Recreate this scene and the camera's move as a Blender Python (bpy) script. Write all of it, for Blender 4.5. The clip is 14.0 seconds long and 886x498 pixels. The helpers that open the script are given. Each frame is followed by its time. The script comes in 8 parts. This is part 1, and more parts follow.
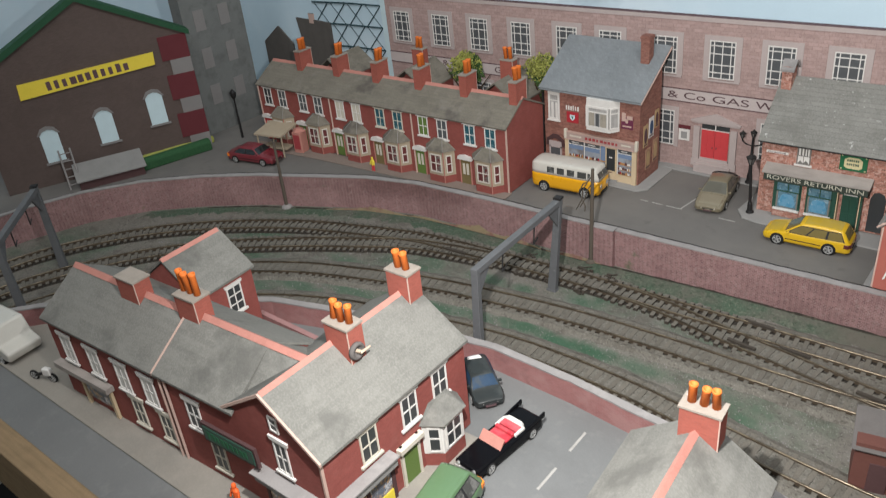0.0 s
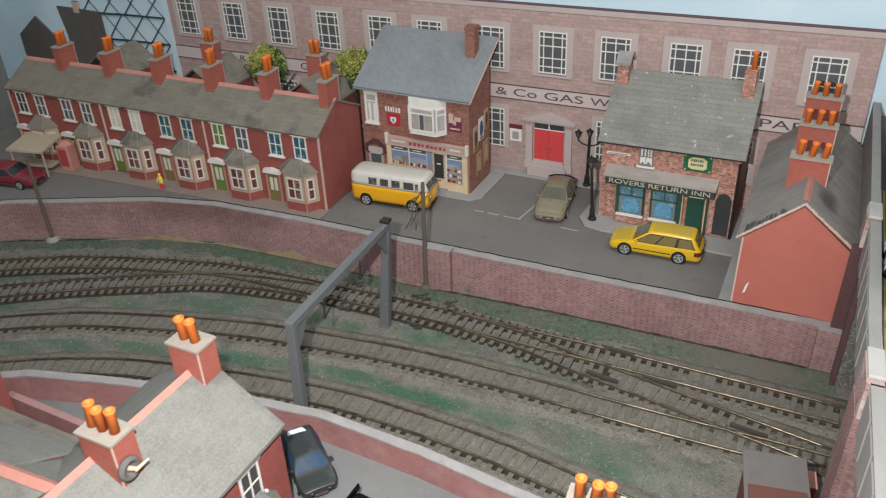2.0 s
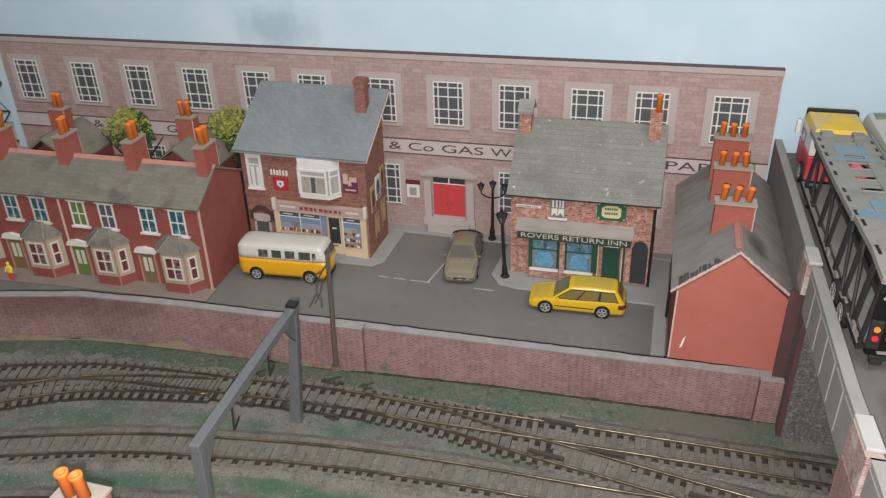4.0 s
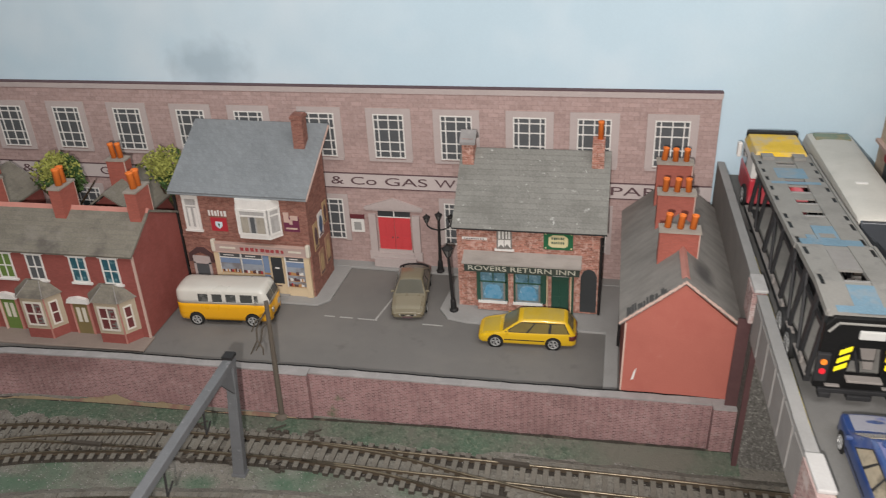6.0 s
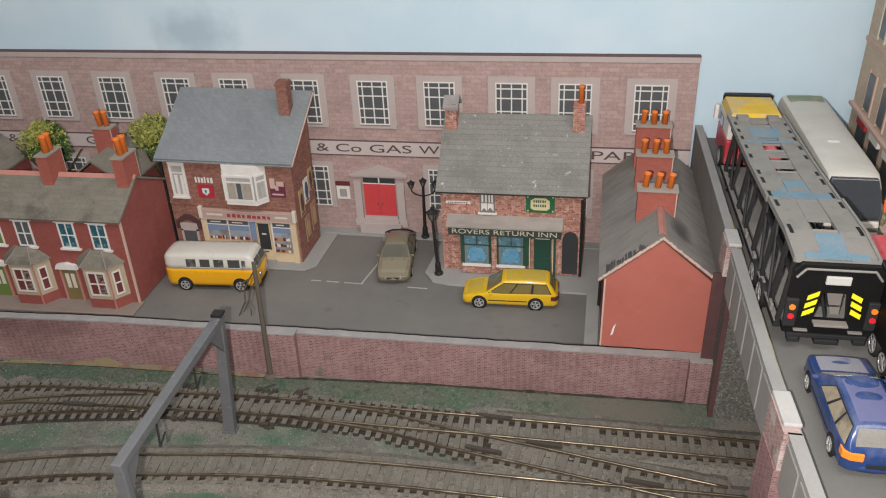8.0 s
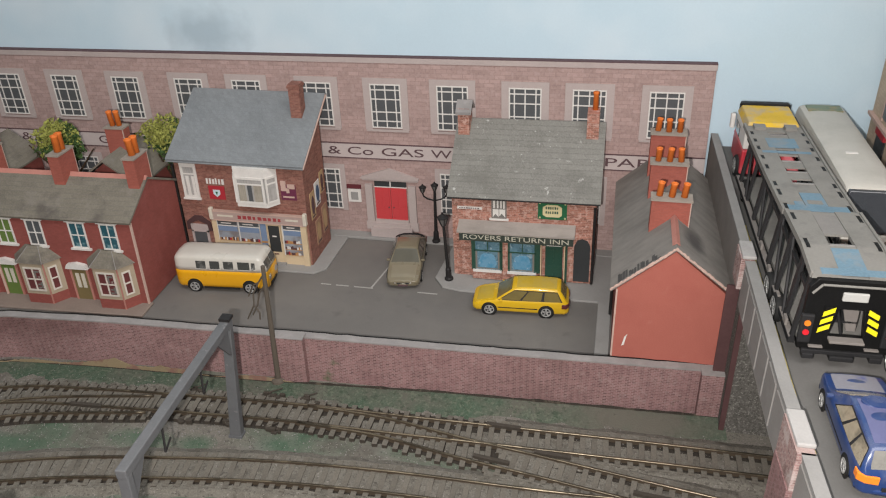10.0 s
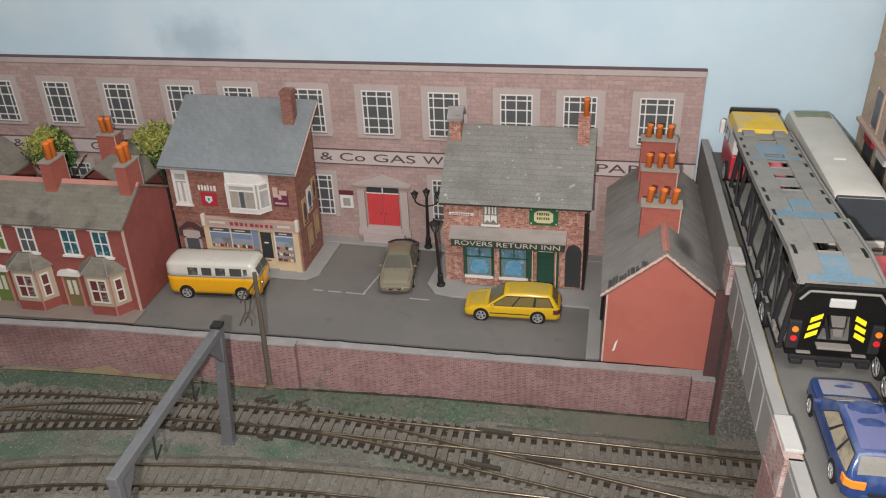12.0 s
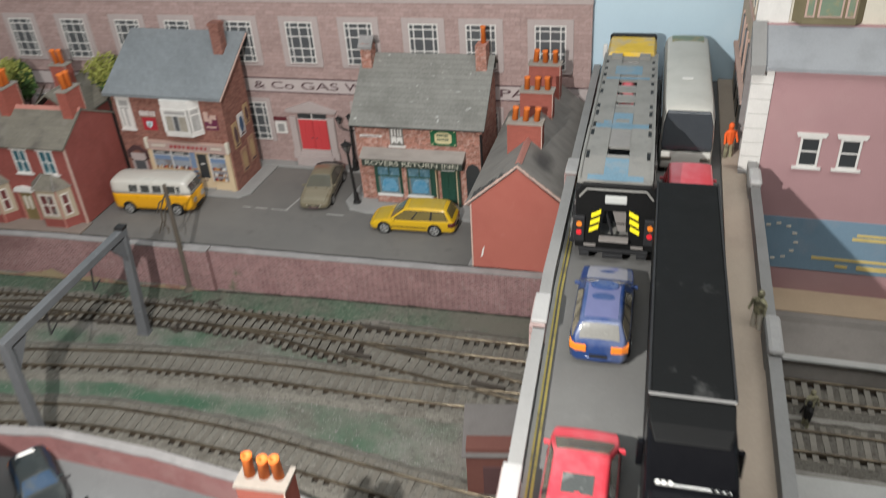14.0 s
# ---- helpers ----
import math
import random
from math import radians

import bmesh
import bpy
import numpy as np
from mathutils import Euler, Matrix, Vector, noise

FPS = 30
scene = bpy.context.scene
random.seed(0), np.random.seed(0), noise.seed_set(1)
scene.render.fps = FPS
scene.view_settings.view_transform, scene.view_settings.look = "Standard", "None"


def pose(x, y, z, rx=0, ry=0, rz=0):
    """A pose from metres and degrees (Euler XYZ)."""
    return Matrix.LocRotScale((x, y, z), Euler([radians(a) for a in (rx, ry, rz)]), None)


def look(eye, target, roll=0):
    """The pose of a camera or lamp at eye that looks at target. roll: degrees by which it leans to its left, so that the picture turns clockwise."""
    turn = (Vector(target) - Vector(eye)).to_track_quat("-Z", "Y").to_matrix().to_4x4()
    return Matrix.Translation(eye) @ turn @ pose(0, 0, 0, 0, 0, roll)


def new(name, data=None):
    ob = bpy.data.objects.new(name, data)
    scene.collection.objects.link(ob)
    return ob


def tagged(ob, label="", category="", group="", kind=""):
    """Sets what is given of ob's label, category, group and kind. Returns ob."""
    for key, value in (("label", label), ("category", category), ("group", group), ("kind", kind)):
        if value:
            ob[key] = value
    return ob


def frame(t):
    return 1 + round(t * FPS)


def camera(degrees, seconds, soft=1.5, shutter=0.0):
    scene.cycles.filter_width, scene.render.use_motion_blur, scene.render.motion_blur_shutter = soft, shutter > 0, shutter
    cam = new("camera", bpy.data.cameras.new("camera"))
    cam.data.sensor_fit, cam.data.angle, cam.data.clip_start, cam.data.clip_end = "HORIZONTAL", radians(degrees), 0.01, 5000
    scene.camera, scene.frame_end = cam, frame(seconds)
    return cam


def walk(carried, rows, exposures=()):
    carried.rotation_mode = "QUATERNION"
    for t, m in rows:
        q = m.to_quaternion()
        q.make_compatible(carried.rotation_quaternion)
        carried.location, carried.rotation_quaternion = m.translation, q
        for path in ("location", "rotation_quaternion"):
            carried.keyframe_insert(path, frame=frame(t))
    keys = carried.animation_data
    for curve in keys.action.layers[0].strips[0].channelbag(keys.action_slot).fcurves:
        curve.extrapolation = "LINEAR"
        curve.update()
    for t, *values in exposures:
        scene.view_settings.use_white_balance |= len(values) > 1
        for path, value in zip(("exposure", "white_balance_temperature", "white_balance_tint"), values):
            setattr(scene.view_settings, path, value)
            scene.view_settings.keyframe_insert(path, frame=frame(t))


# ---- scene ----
cam = camera(57.62, 14.0, soft=1.15, shutter=0.5)
PATH = [
    (0, (0.2795, -0.7049, 0.3524), (-0.2962, -0.0571, -0.1464), -6.01),
    (0.5, (0.2900, -0.6945, 0.3522), (-0.2886, -0.0658, -0.1673), -6.67),
    (1, (0.2236, -0.6313, 0.3337), (-0.2773, 0.0708, -0.1724), -4.80),
    (1.5, (0.2123, -0.6264, 0.3251), (-0.2071, 0.1226, -0.1877), -3.08),
    (2, (0.2213, -0.6200, 0.3258), (-0.1659, 0.1387, -0.1981), -2.28),
    (2.5, (0.1947, -0.5952, 0.3259), (-0.1766, 0.1737, -0.1947), -2.51),
    (3, (0.1761, -0.5735, 0.3256), (-0.1768, 0.2105, -0.1850), -3.59),
    (3.5, (0.1754, -0.5759, 0.3198), (-0.1028, 0.2412, -0.1852), -2.03),
    (3.7, (0.1718, -0.5804, 0.3192), (-0.0844, 0.2479, -0.1790), -1.39),
    (5.8, (0.1712, -0.5603, 0.3220), (-0.0251, 0.3023, -0.1443), -1.97),
    (6, (0.1785, -0.5593, 0.3236), (-0.0163, 0.3018, -0.1460), -2.16),
    (6.5, (0.1854, -0.5675, 0.3201), (0.0060, 0.2913, -0.1598), -2.25),
    (7, (0.1882, -0.5738, 0.3203), (0.0092, 0.2803, -0.1680), -2.38),
    (7.5, (0.1878, -0.5730, 0.3213), (0.0095, 0.2801, -0.1689), -2.41),
    (8, (0.1833, -0.5742, 0.3172), (0.0057, 0.2791, -0.1730), -2.15),
    (8.5, (0.1830, -0.5770, 0.3180), (0.0041, 0.2751, -0.1737), -1.86),
    (9, (0.1818, -0.5729, 0.3170), (-0.0033, 0.2783, -0.1741), -1.70),
    (11.5, (0.1856, -0.5672, 0.3222), (-0.0088, 0.2832, -0.1669), -1.76),
    (12, (0.1853, -0.5686, 0.3208), (-0.0006, 0.2854, -0.1653), -1.66),
    (12.5, (0.1891, -0.5643, 0.3167), (0.0014, 0.2902, -0.1677), -1.95),
    (13, (0.1996, -0.5614, 0.3119), (0.0124, 0.2900, -0.1780), -2.14),
    (13.5, (0.2552, -0.5755, 0.3192), (0.0740, 0.2719, -0.1799), -1.85),
    (14, (0.3075, -0.5985, 0.3229), (0.0612, 0.2068, -0.2165), -3.75),
]
walk(cam, [(t, look(eye, target, roll)) for t, eye, target, roll in PATH], exposures=[(0.0, 0.05, 6430, 10), (2.5, 0.06, 6400, 9), (3.7, 0.07, 6500, 10), (6.0, 0.02, 6700, 13), (12.5, 0.0, 6700, 13), (14.0, 0.0, 6450, 9)])

# ---- light: a room with an added overhead fill, and the hand torch beside the camera ----
S = 0.01  # the plan below is in centimetres
world = bpy.data.worlds.new("room_air")
scene.world = world
world.use_nodes = True
world.node_tree.nodes["Background"].inputs[0].default_value = (0.93, 0.97, 1.0, 1)
world.node_tree.nodes["Background"].inputs[1].default_value = 0.3

torch = bpy.data.lights.new("hand_torch", "SPOT")
torch.energy = 9.6
torch.shadow_soft_size = 0.003
torch.spot_size = radians(166)
torch.spot_blend = 0.8
torch.color = (1.0, 0.98, 0.95)
torch_ob = new("hand_torch", torch)
torch_ob.matrix_basis = look((0.1665, -0.581, 0.3104), (0.16, -0.05, 0.0))

# Area light added overhead to fill the torch's shadows; no fitting belongs to it.
overhead_fill = bpy.data.lights.new("overhead_fill", "AREA")
overhead_fill.energy = 14.5
overhead_fill.shape = "RECTANGLE"
overhead_fill.size, overhead_fill.size_y = 1.5, 0.6
fill_ob = new("overhead_fill", overhead_fill)
fill_ob.matrix_basis = look((0.42, -0.8, 1.35), (0.22, -0.1, 0.0))


# ---- materials ----
def node(nt, kind, **inputs):
    n = nt.nodes.new(kind)
    for key, value in inputs.items():
        n.inputs[key.replace("_", " ")].default_value = value
    return n


def mix_rgb(nt, fac, a, b, blend="MIX"):
    m = nt.nodes.new("ShaderNodeMix")
    m.data_type, m.blend_type = "RGBA", blend
    for socket, value in ((m.inputs[0], fac), (m.inputs[6], a), (m.inputs[7], b)):
        if hasattr(value, "links"):
            nt.links.new(value, socket)
        elif isinstance(value, float):
            socket.default_value = value
        else:
            socket.default_value = (*value, 1)
    return m.outputs[2]


def ramp(nt, value, lo, hi):
    r = nt.nodes.new("ShaderNodeMapRange")
    r.inputs[1].default_value, r.inputs[2].default_value = lo, hi
    nt.links.new(value, r.inputs[0])
    return r.outputs[0]


def surface(name, colour, rough=0.8, metal=0.0, fine=0.12, coarse=0.15, fine_scale=900, coarse_scale=60, bump=0.15,
            bricks=None, courses=None, patches=(), coat=0.0, vary=0.0, streak=None, spread=0.08, mortar=0.1, stripe=None):
    """A surface with grain and stains; bricks: (mortar colour, width, height in cm); courses: (depth, height in cm)."""
    m = bpy.data.materials.new(name)
    m.use_nodes = True
    nt = m.node_tree
    bsdf = nt.nodes["Principled BSDF"]
    bsdf.inputs["Roughness"].default_value = rough
    bsdf.inputs["Metallic"].default_value = metal
    bsdf.inputs["Specular IOR Level"].default_value = 0.5 if rough < 0.5 else 0.2
    bsdf.inputs["Coat Weight"].default_value = coat
    bsdf.inputs["Coat Roughness"].default_value = 0.08
    where = nt.nodes.new("ShaderNodeTexCoord").outputs["Object"]
    grain = node(nt, "ShaderNodeTexNoise", Scale=fine_scale, Detail=4.0)
    stain = node(nt, "ShaderNodeTexNoise", Scale=coarse_scale, Detail=5.0, Roughness=0.6)
    for n in (grain, stain):
        nt.links.new(where, n.inputs["Vector"])
    col = mix_rgb(nt, 0.0, colour, colour)
    height = grain.outputs[0]
    if bricks or courses:
        split = nt.nodes.new("ShaderNodeSeparateXYZ")
        nt.links.new(where, split.inputs[0])
        along = nt.nodes.new("ShaderNodeMath")
        nt.links.new(split.outputs[0], along.inputs[0])
        nt.links.new(split.outputs[1], along.inputs[1])
        join = nt.nodes.new("ShaderNodeCombineXYZ")
        nt.links.new(along.outputs[0], join.inputs[0])
        nt.links.new(split.outputs[2], join.inputs[1])
        b = nt.nodes.new("ShaderNodeTexBrick")
        nt.links.new(join.outputs[0], b.inputs["Vector"])
        w, h = (bricks or courses)[1:3]
        b.inputs["Scale"].default_value = 1.0
        b.inputs["Brick Width"].default_value, b.inputs["Row Height"].default_value = w * S, h * S
        b.inputs["Mortar Size"].default_value = mortar * h * S
        b.inputs["Mortar Smooth"].default_value = 0.3
        b.inputs["Bias"].default_value = 0.0
        b.inputs["Color1"].default_value = (*[c * (1 + spread) for c in colour], 1)
        b.inputs["Color2"].default_value = (*[c * (1 - spread) for c in colour], 1)
        b.inputs["Mortar"].default_value = (*(bricks or courses)[0], 1)
        col = b.outputs["Color"]
    dark = [c * 0.45 for c in colour]
    light = [min(1, c * 1.5 + 0.02) for c in colour]
    col = mix_rgb(nt, ramp(nt, stain.outputs[0], 0.45, 0.8), col, mix_rgb(nt, coarse, col, dark))
    col = mix_rgb(nt, ramp(nt, grain.outputs[0], 0.4, 0.75), col, mix_rgb(nt, fine, col, light))
    for k, (tint, scale, lo, hi, amount) in enumerate(patches):
        spot = node(nt, "ShaderNodeTexNoise", Scale=scale, Detail=4.0, Roughness=0.65)
        shift = nt.nodes.new("ShaderNodeMapping")
        shift.inputs[1].default_value = (k * 3.1 + 1, k * 1.7, 0.3)
        nt.links.new(where, shift.inputs[0])
        nt.links.new(shift.outputs[0], spot.inputs["Vector"])
        col = mix_rgb(nt, ramp(nt, spot.outputs[0], lo, hi), col, mix_rgb(nt, amount, col, tint))
    if stripe:
        wave = node(nt, "ShaderNodeTexWave", Scale=math.pi / (10 * stripe[0] * S), Distortion=2.2, Detail=2.0, Detail_Scale=0.7)
        nt.links.new(join.outputs[0], wave.inputs["Vector"])
        col = mix_rgb(nt, ramp(nt, wave.outputs["Fac"], 0.35, 0.95), col, mix_rgb(nt, stripe[1], col, light))
    if streak:
        pull = nt.nodes.new("ShaderNodeMapping")
        pull.inputs[3].default_value = streak
        nt.links.new(where, pull.inputs[0])
        line = node(nt, "ShaderNodeTexNoise", Scale=1.0, Detail=3.0)
        nt.links.new(pull.outputs[0], line.inputs["Vector"])
        col = mix_rgb(nt, ramp(nt, line.outputs[0], 0.4, 0.7), col, mix_rgb(nt, 0.35, col, dark))
    if vary:
        info = nt.nodes.new("ShaderNodeObjectInfo")
        col = mix_rgb(nt, ramp(nt, info.outputs["Random"], 0, 1), col, mix_rgb(nt, vary, col, dark))
    nt.links.new(col, bsdf.inputs["Base Color"])
    wear = nt.nodes.new("ShaderNodeMapRange")
    wear.inputs[3].default_value, wear.inputs[4].default_value = max(0, rough - 0.12), min(1, rough + 0.12)
    nt.links.new(stain.outputs[0], wear.inputs[0])
    nt.links.new(wear.outputs[0], bsdf.inputs["Roughness"])
    if bump:
        bp = node(nt, "ShaderNodeBump", Strength=bump, Distance=0.0004)
        nt.links.new(height, bp.inputs["Height"])
        nt.links.new(bp.outputs[0], bsdf.inputs["Normal"])
    return m


def paint(name, colour, rough=0.3, coat=0.4):
    return surface(name, colour, rough, 0.0, 0.05, 0.12, 500, 40, 0.02, coat=coat)


M = {
    "sky": surface("painted_sky", (0.47, 0.60, 0.68), 0.9, fine=0.05, coarse=0.12, coarse_scale=6, patches=[((0.66, 0.72, 0.76), 5, 0.45, 0.7, 0.6)], bump=0.05),
    "room": surface("room_plaster", (0.55, 0.54, 0.5), 0.9),
    "factory": surface("factory_block_print", (0.36, 0.2555, 0.2359), 0.75, bricks=((0.29, 0.2047, 0.1901), 0.8, 0.32), mortar=0.08, spread=0.13, fine=0.2, fine_scale=600, coarse=0.3, coarse_scale=35, patches=[((0.43, 0.3266, 0.3071), 260, 0.5, 0.66, 0.5), ((0.25, 0.1706, 0.1609), 380, 0.52, 0.66, 0.5)]),
    "stone": surface("pale_stone_print", (0.40, 0.34, 0.325), 0.8, coarse=0.2),
    "band": surface("sign_band_print", (0.46, 0.40, 0.385), 0.75),
    "ink": surface("dark_print", (0.10, 0.06, 0.065), 0.7),
    "pane": surface("dark_window_print", (0.035, 0.038, 0.04), 0.35, coarse=0.3),
    "pane_grey": surface("printed_grey_glass", (0.08, 0.085, 0.09), 0.4, coarse=0.3, coarse_scale=150),
    "white": surface("white_card", (0.62, 0.60, 0.57), 0.6, coarse=0.2, coarse_scale=120),
    "offwhite": surface("cream_white_paint", (0.55, 0.51, 0.43), 0.6, coarse=0.25, coarse_scale=120),
    "reddoor": surface("red_door_print", (0.50, 0.055, 0.06), 0.5),
    "terrace": surface("red_brick_paper", (0.235, 0.06624, 0.0552), 0.8, bricks=((0.20, 0.0644, 0.0552), 0.3, 0.1), coarse=0.3, coarse_scale=50, fine=0.15, patches=[((0.28, 0.1012, 0.0874), 70, 0.52, 0.72, 0.4)]),
    "gable": surface("orange_red_plaster_card", (0.35, 0.1104, 0.08464), 0.8, coarse=0.2, coarse_scale=30, fine=0.12, fine_scale=1300, bump=0.3, patches=[((0.29, 0.0736, 0.0598), 25, 0.5, 0.75, 0.5), ((0.42, 0.184, 0.1472), 60, 0.6, 0.75, 0.3)]),
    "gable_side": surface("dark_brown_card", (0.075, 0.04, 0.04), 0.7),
    "verge": surface("pale_card_edge", (0.47, 0.33, 0.28), 0.8, coarse=0.3),
    "slate": surface("grey_slate_paper", (0.160, 0.146, 0.118), 0.85, coarse=0.4, coarse_scale=35, courses=((0.145, 0.13, 0.113), 1.2, 0.2), fine=0.35, patches=[((0.07, 0.062, 0.057), 28, 0.54, 0.66, 0.65), ((0.22, 0.2, 0.18), 60, 0.56, 0.7, 0.4)]),
    "slate_shop": surface("blue_grey_slate_paper", (0.185, 0.20, 0.21), 0.8, coarse=0.3, coarse_scale=25, courses=((0.175, 0.19, 0.2), 0.3, 0.2), fine=0.25, patches=[((0.25, 0.27, 0.28), 30, 0.5, 0.75, 0.4)]),
    "slate_pub": surface("grey_brown_slate_paper", (0.185, 0.182, 0.166), 0.85, coarse=0.4, coarse_scale=30, courses=((0.155, 0.151, 0.139), 2.5, 0.28), mortar=0.12, fine=0.45, patches=[((0.42, 0.42, 0.40), 210, 0.645, 0.69, 0.85), ((0.12, 0.117, 0.105), 22, 0.52, 0.66, 0.5)]),
    "tin": surface("grey_brown_sheet_roof", (0.20, 0.186, 0.17), 0.75, coarse=0.35, coarse_scale=40, fine=0.15, patches=[((0.24, 0.225, 0.205), 40, 0.5, 0.7, 0.5), ((0.09, 0.083, 0.08), 30, 0.64, 0.72, 0.6)], streak=(60, 200, 60)),
    "slate_near": surface("pale_grey_slate_paper", (0.158, 0.155, 0.141), 0.85, coarse=0.35, coarse_scale=45, courses=((0.16, 0.156, 0.14), 1.6, 0.18), fine=0.4, patches=[((0.10, 0.098, 0.09), 24, 0.52, 0.64, 0.7), ((0.23, 0.225, 0.207), 55, 0.56, 0.7, 0.4)]),
    "ridge": surface("pink_ridge_tile", (0.42, 0.19, 0.155), 0.8, coarse=0.3, coarse_scale=120),
    "pubbrick": surface("orange_brick_print", (0.325, 0.145, 0.108), 0.8, bricks=((0.40, 0.27, 0.22), 0.4, 0.14), spread=0.35, coarse=0.3, coarse_scale=140, patches=[((0.50, 0.33, 0.28), 330, 0.52, 0.6, 0.8), ((0.16, 0.065, 0.05), 260, 0.56, 0.64, 0.7)]),
    "shopbrick": surface("brown_brick_print", (0.235, 0.106, 0.082), 0.75, bricks=((0.27, 0.155, 0.125), 0.34, 0.12), spread=0.25, coarse=0.3, coarse_scale=120, patches=[((0.15, 0.0598, 0.046), 350, 0.5, 0.64, 0.6)]),
    "wall": surface("pink_brick_retaining_print", (0.192, 0.104, 0.102), 0.8, bricks=((0.30, 0.205, 0.198), 0.29, 0.125), mortar=0.2, spread=0.4, stripe=(0.42, 0.28), coarse=0.35, coarse_scale=30, patches=[((0.11, 0.065, 0.06), 14, 0.46, 0.66, 0.6), ((0.15, 0.08, 0.08), 40, 0.5, 0.75, 0.5), ((0.30, 0.22, 0.21), 260, 0.56, 0.66, 0.5), ((0.06, 0.10, 0.045), 24, 0.655, 0.72, 0.75)]),
    "wall_near": surface("red_brick_yard_wall_print", (0.262, 0.118, 0.113), 0.8, bricks=((0.29, 0.165, 0.158), 0.35, 0.13), coarse=0.3, coarse_scale=30, patches=[((0.32, 0.19, 0.18), 45, 0.5, 0.66, 0.5), ((0.17, 0.085, 0.08), 60, 0.58, 0.7, 0.5)]),
    "coping": surface("grey_coping_card", (0.245, 0.232, 0.226), 0.8, coarse=0.35, coarse_scale=60, patches=[((0.32, 0.3, 0.29), 90, 0.52, 0.66, 0.5)]),
    "kerb": surface("pale_grey_kerb_card", (0.42, 0.42, 0.40), 0.8, coarse=0.2),
    "tarmac": surface("printed_tarmac", (0.14, 0.133, 0.1251), 0.75, coarse=0.2, coarse_scale=14, fine=0.1, patches=[((0.185, 0.1724, 0.1576), 12, 0.45, 0.7, 0.6), ((0.09, 0.08373, 0.0788), 45, 0.6, 0.75, 0.5)]),
    "pavement": surface("grey_paving_print", (0.27, 0.265, 0.255), 0.8, coarse=0.25, coarse_scale=40),
    "bridge_road": surface("grey_bridge_road", (0.127, 0.124, 0.118), 0.75, coarse=0.35, coarse_scale=25, fine=0.1, patches=[((0.095, 0.092, 0.09), 18, 0.52, 0.75, 0.5), ((0.19, 0.187, 0.18), 40, 0.58, 0.72, 0.4)]),
    "bridge_pave": surface("tan_bridge_pavement", (0.42, 0.345, 0.275), 0.8, coarse=0.35, coarse_scale=30),
    "parapet": surface("grey_parapet_card", (0.235, 0.23, 0.222), 0.8, coarse=0.3, coarse_scale=50),
    "panel": surface("brown_grey_panel_card", (0.185, 0.168, 0.155), 0.8, coarse=0.3, coarse_scale=50),
    "girder_panel": surface("grey_girder_panel_card", (0.215, 0.205, 0.195), 0.8, coarse=0.3, coarse_scale=50),
    "maroon_ink": surface("maroon_sign_print", (0.30, 0.05, 0.055), 0.6),
    "cap": surface("white_stone_cap", (0.35, 0.34, 0.33), 0.75, coarse=0.35, coarse_scale=90),
    "ballast": surface("grey_ballast_ground", (0.135, 0.1241, 0.107), 0.95, fine=0.55, coarse=0.4, fine_scale=1100, coarse_scale=25, bump=0.9, patches=[((0.05, 0.09073, 0.0573), 11, 0.48, 0.68, 0.9), ((0.075, 0.06494, 0.05539), 50, 0.5, 0.66, 0.6), ((0.19, 0.1767, 0.1623), 34, 0.54, 0.7, 0.5), ((0.30, 0.28, 0.26), 700, 0.63, 0.68, 0.8), ((0.05, 0.045, 0.04), 520, 0.56, 0.64, 0.6)]),
    "turf": surface("green_flocked_strip", (0.048, 0.074, 0.05), 0.95, fine=0.6, coarse=0.35, bump=0.8, patches=[((0.095, 0.09, 0.075), 26, 0.43, 0.62, 0.85), ((0.12, 0.135, 0.10), 420, 0.52, 0.62, 0.6), ((0.03, 0.045, 0.03), 300, 0.55, 0.63, 0.6)]),
    "gravel": surface("dark_gravel_print", (0.082, 0.078, 0.07), 0.9, fine=0.9, fine_scale=500, bump=0.6, patches=[((0.24, 0.23, 0.21), 1000, 0.55, 0.62, 0.8), ((0.03, 0.028, 0.025), 800, 0.55, 0.62, 0.7)]),
    "sleeper": surface("weathered_sleeper", (0.122, 0.110, 0.092), 0.9, fine=0.45, coarse=0.5, vary=0.3, bump=0.4),
    "rust": surface("rusty_rail_side", (0.075, 0.057, 0.04), 0.7, 0.2, coarse=0.3),
    # Worn metal; dark patches are painted in to break its highlight into glints.
    "steel": surface("worn_rail_top", (0.2, 0.165, 0.115), 0.36, 0.85, fine=0.2, coarse=0.6, coarse_scale=45, bump=0.05, patches=[((0.075, 0.062, 0.045), 40, 0.45, 0.56, 0.85)]),
    "gantry": surface("grey_gantry_paint", (0.108, 0.111, 0.116), 0.6, coarse=0.3, coarse_scale=80, patches=[((0.2, 0.2, 0.2), 160, 0.62, 0.68, 0.5)]),
    "iron": surface("black_iron", (0.018, 0.017, 0.017), 0.5),
    "pole": surface("brown_grey_pole", (0.09, 0.075, 0.06), 0.7),
    "pot": surface("orange_chimney_pot", (0.62, 0.155, 0.03), 0.6, coarse=0.25, coarse_scale=150),
    "chimney": surface("chimney_red_brick", (0.30, 0.0874, 0.0644), 0.8, coarse=0.3, coarse_scale=90, bricks=((0.27, 0.092, 0.0736), 0.3, 0.1)),
    "chimcap": surface("chimney_cap_card", (0.28, 0.245, 0.21), 0.8, coarse=0.4, coarse_scale=120),
    "yellow": paint("yellow_car_paint", (0.60, 0.37, 0.012)),
    "yellow_dust": surface("dusty_yellow_car_paint", (0.44, 0.30, 0.03), 0.5, coat=0.1, fine=0.1, coarse=0.3, coarse_scale=50, bump=0.02, patches=[((0.34, 0.27, 0.10), 45, 0.45, 0.65, 0.5)]),
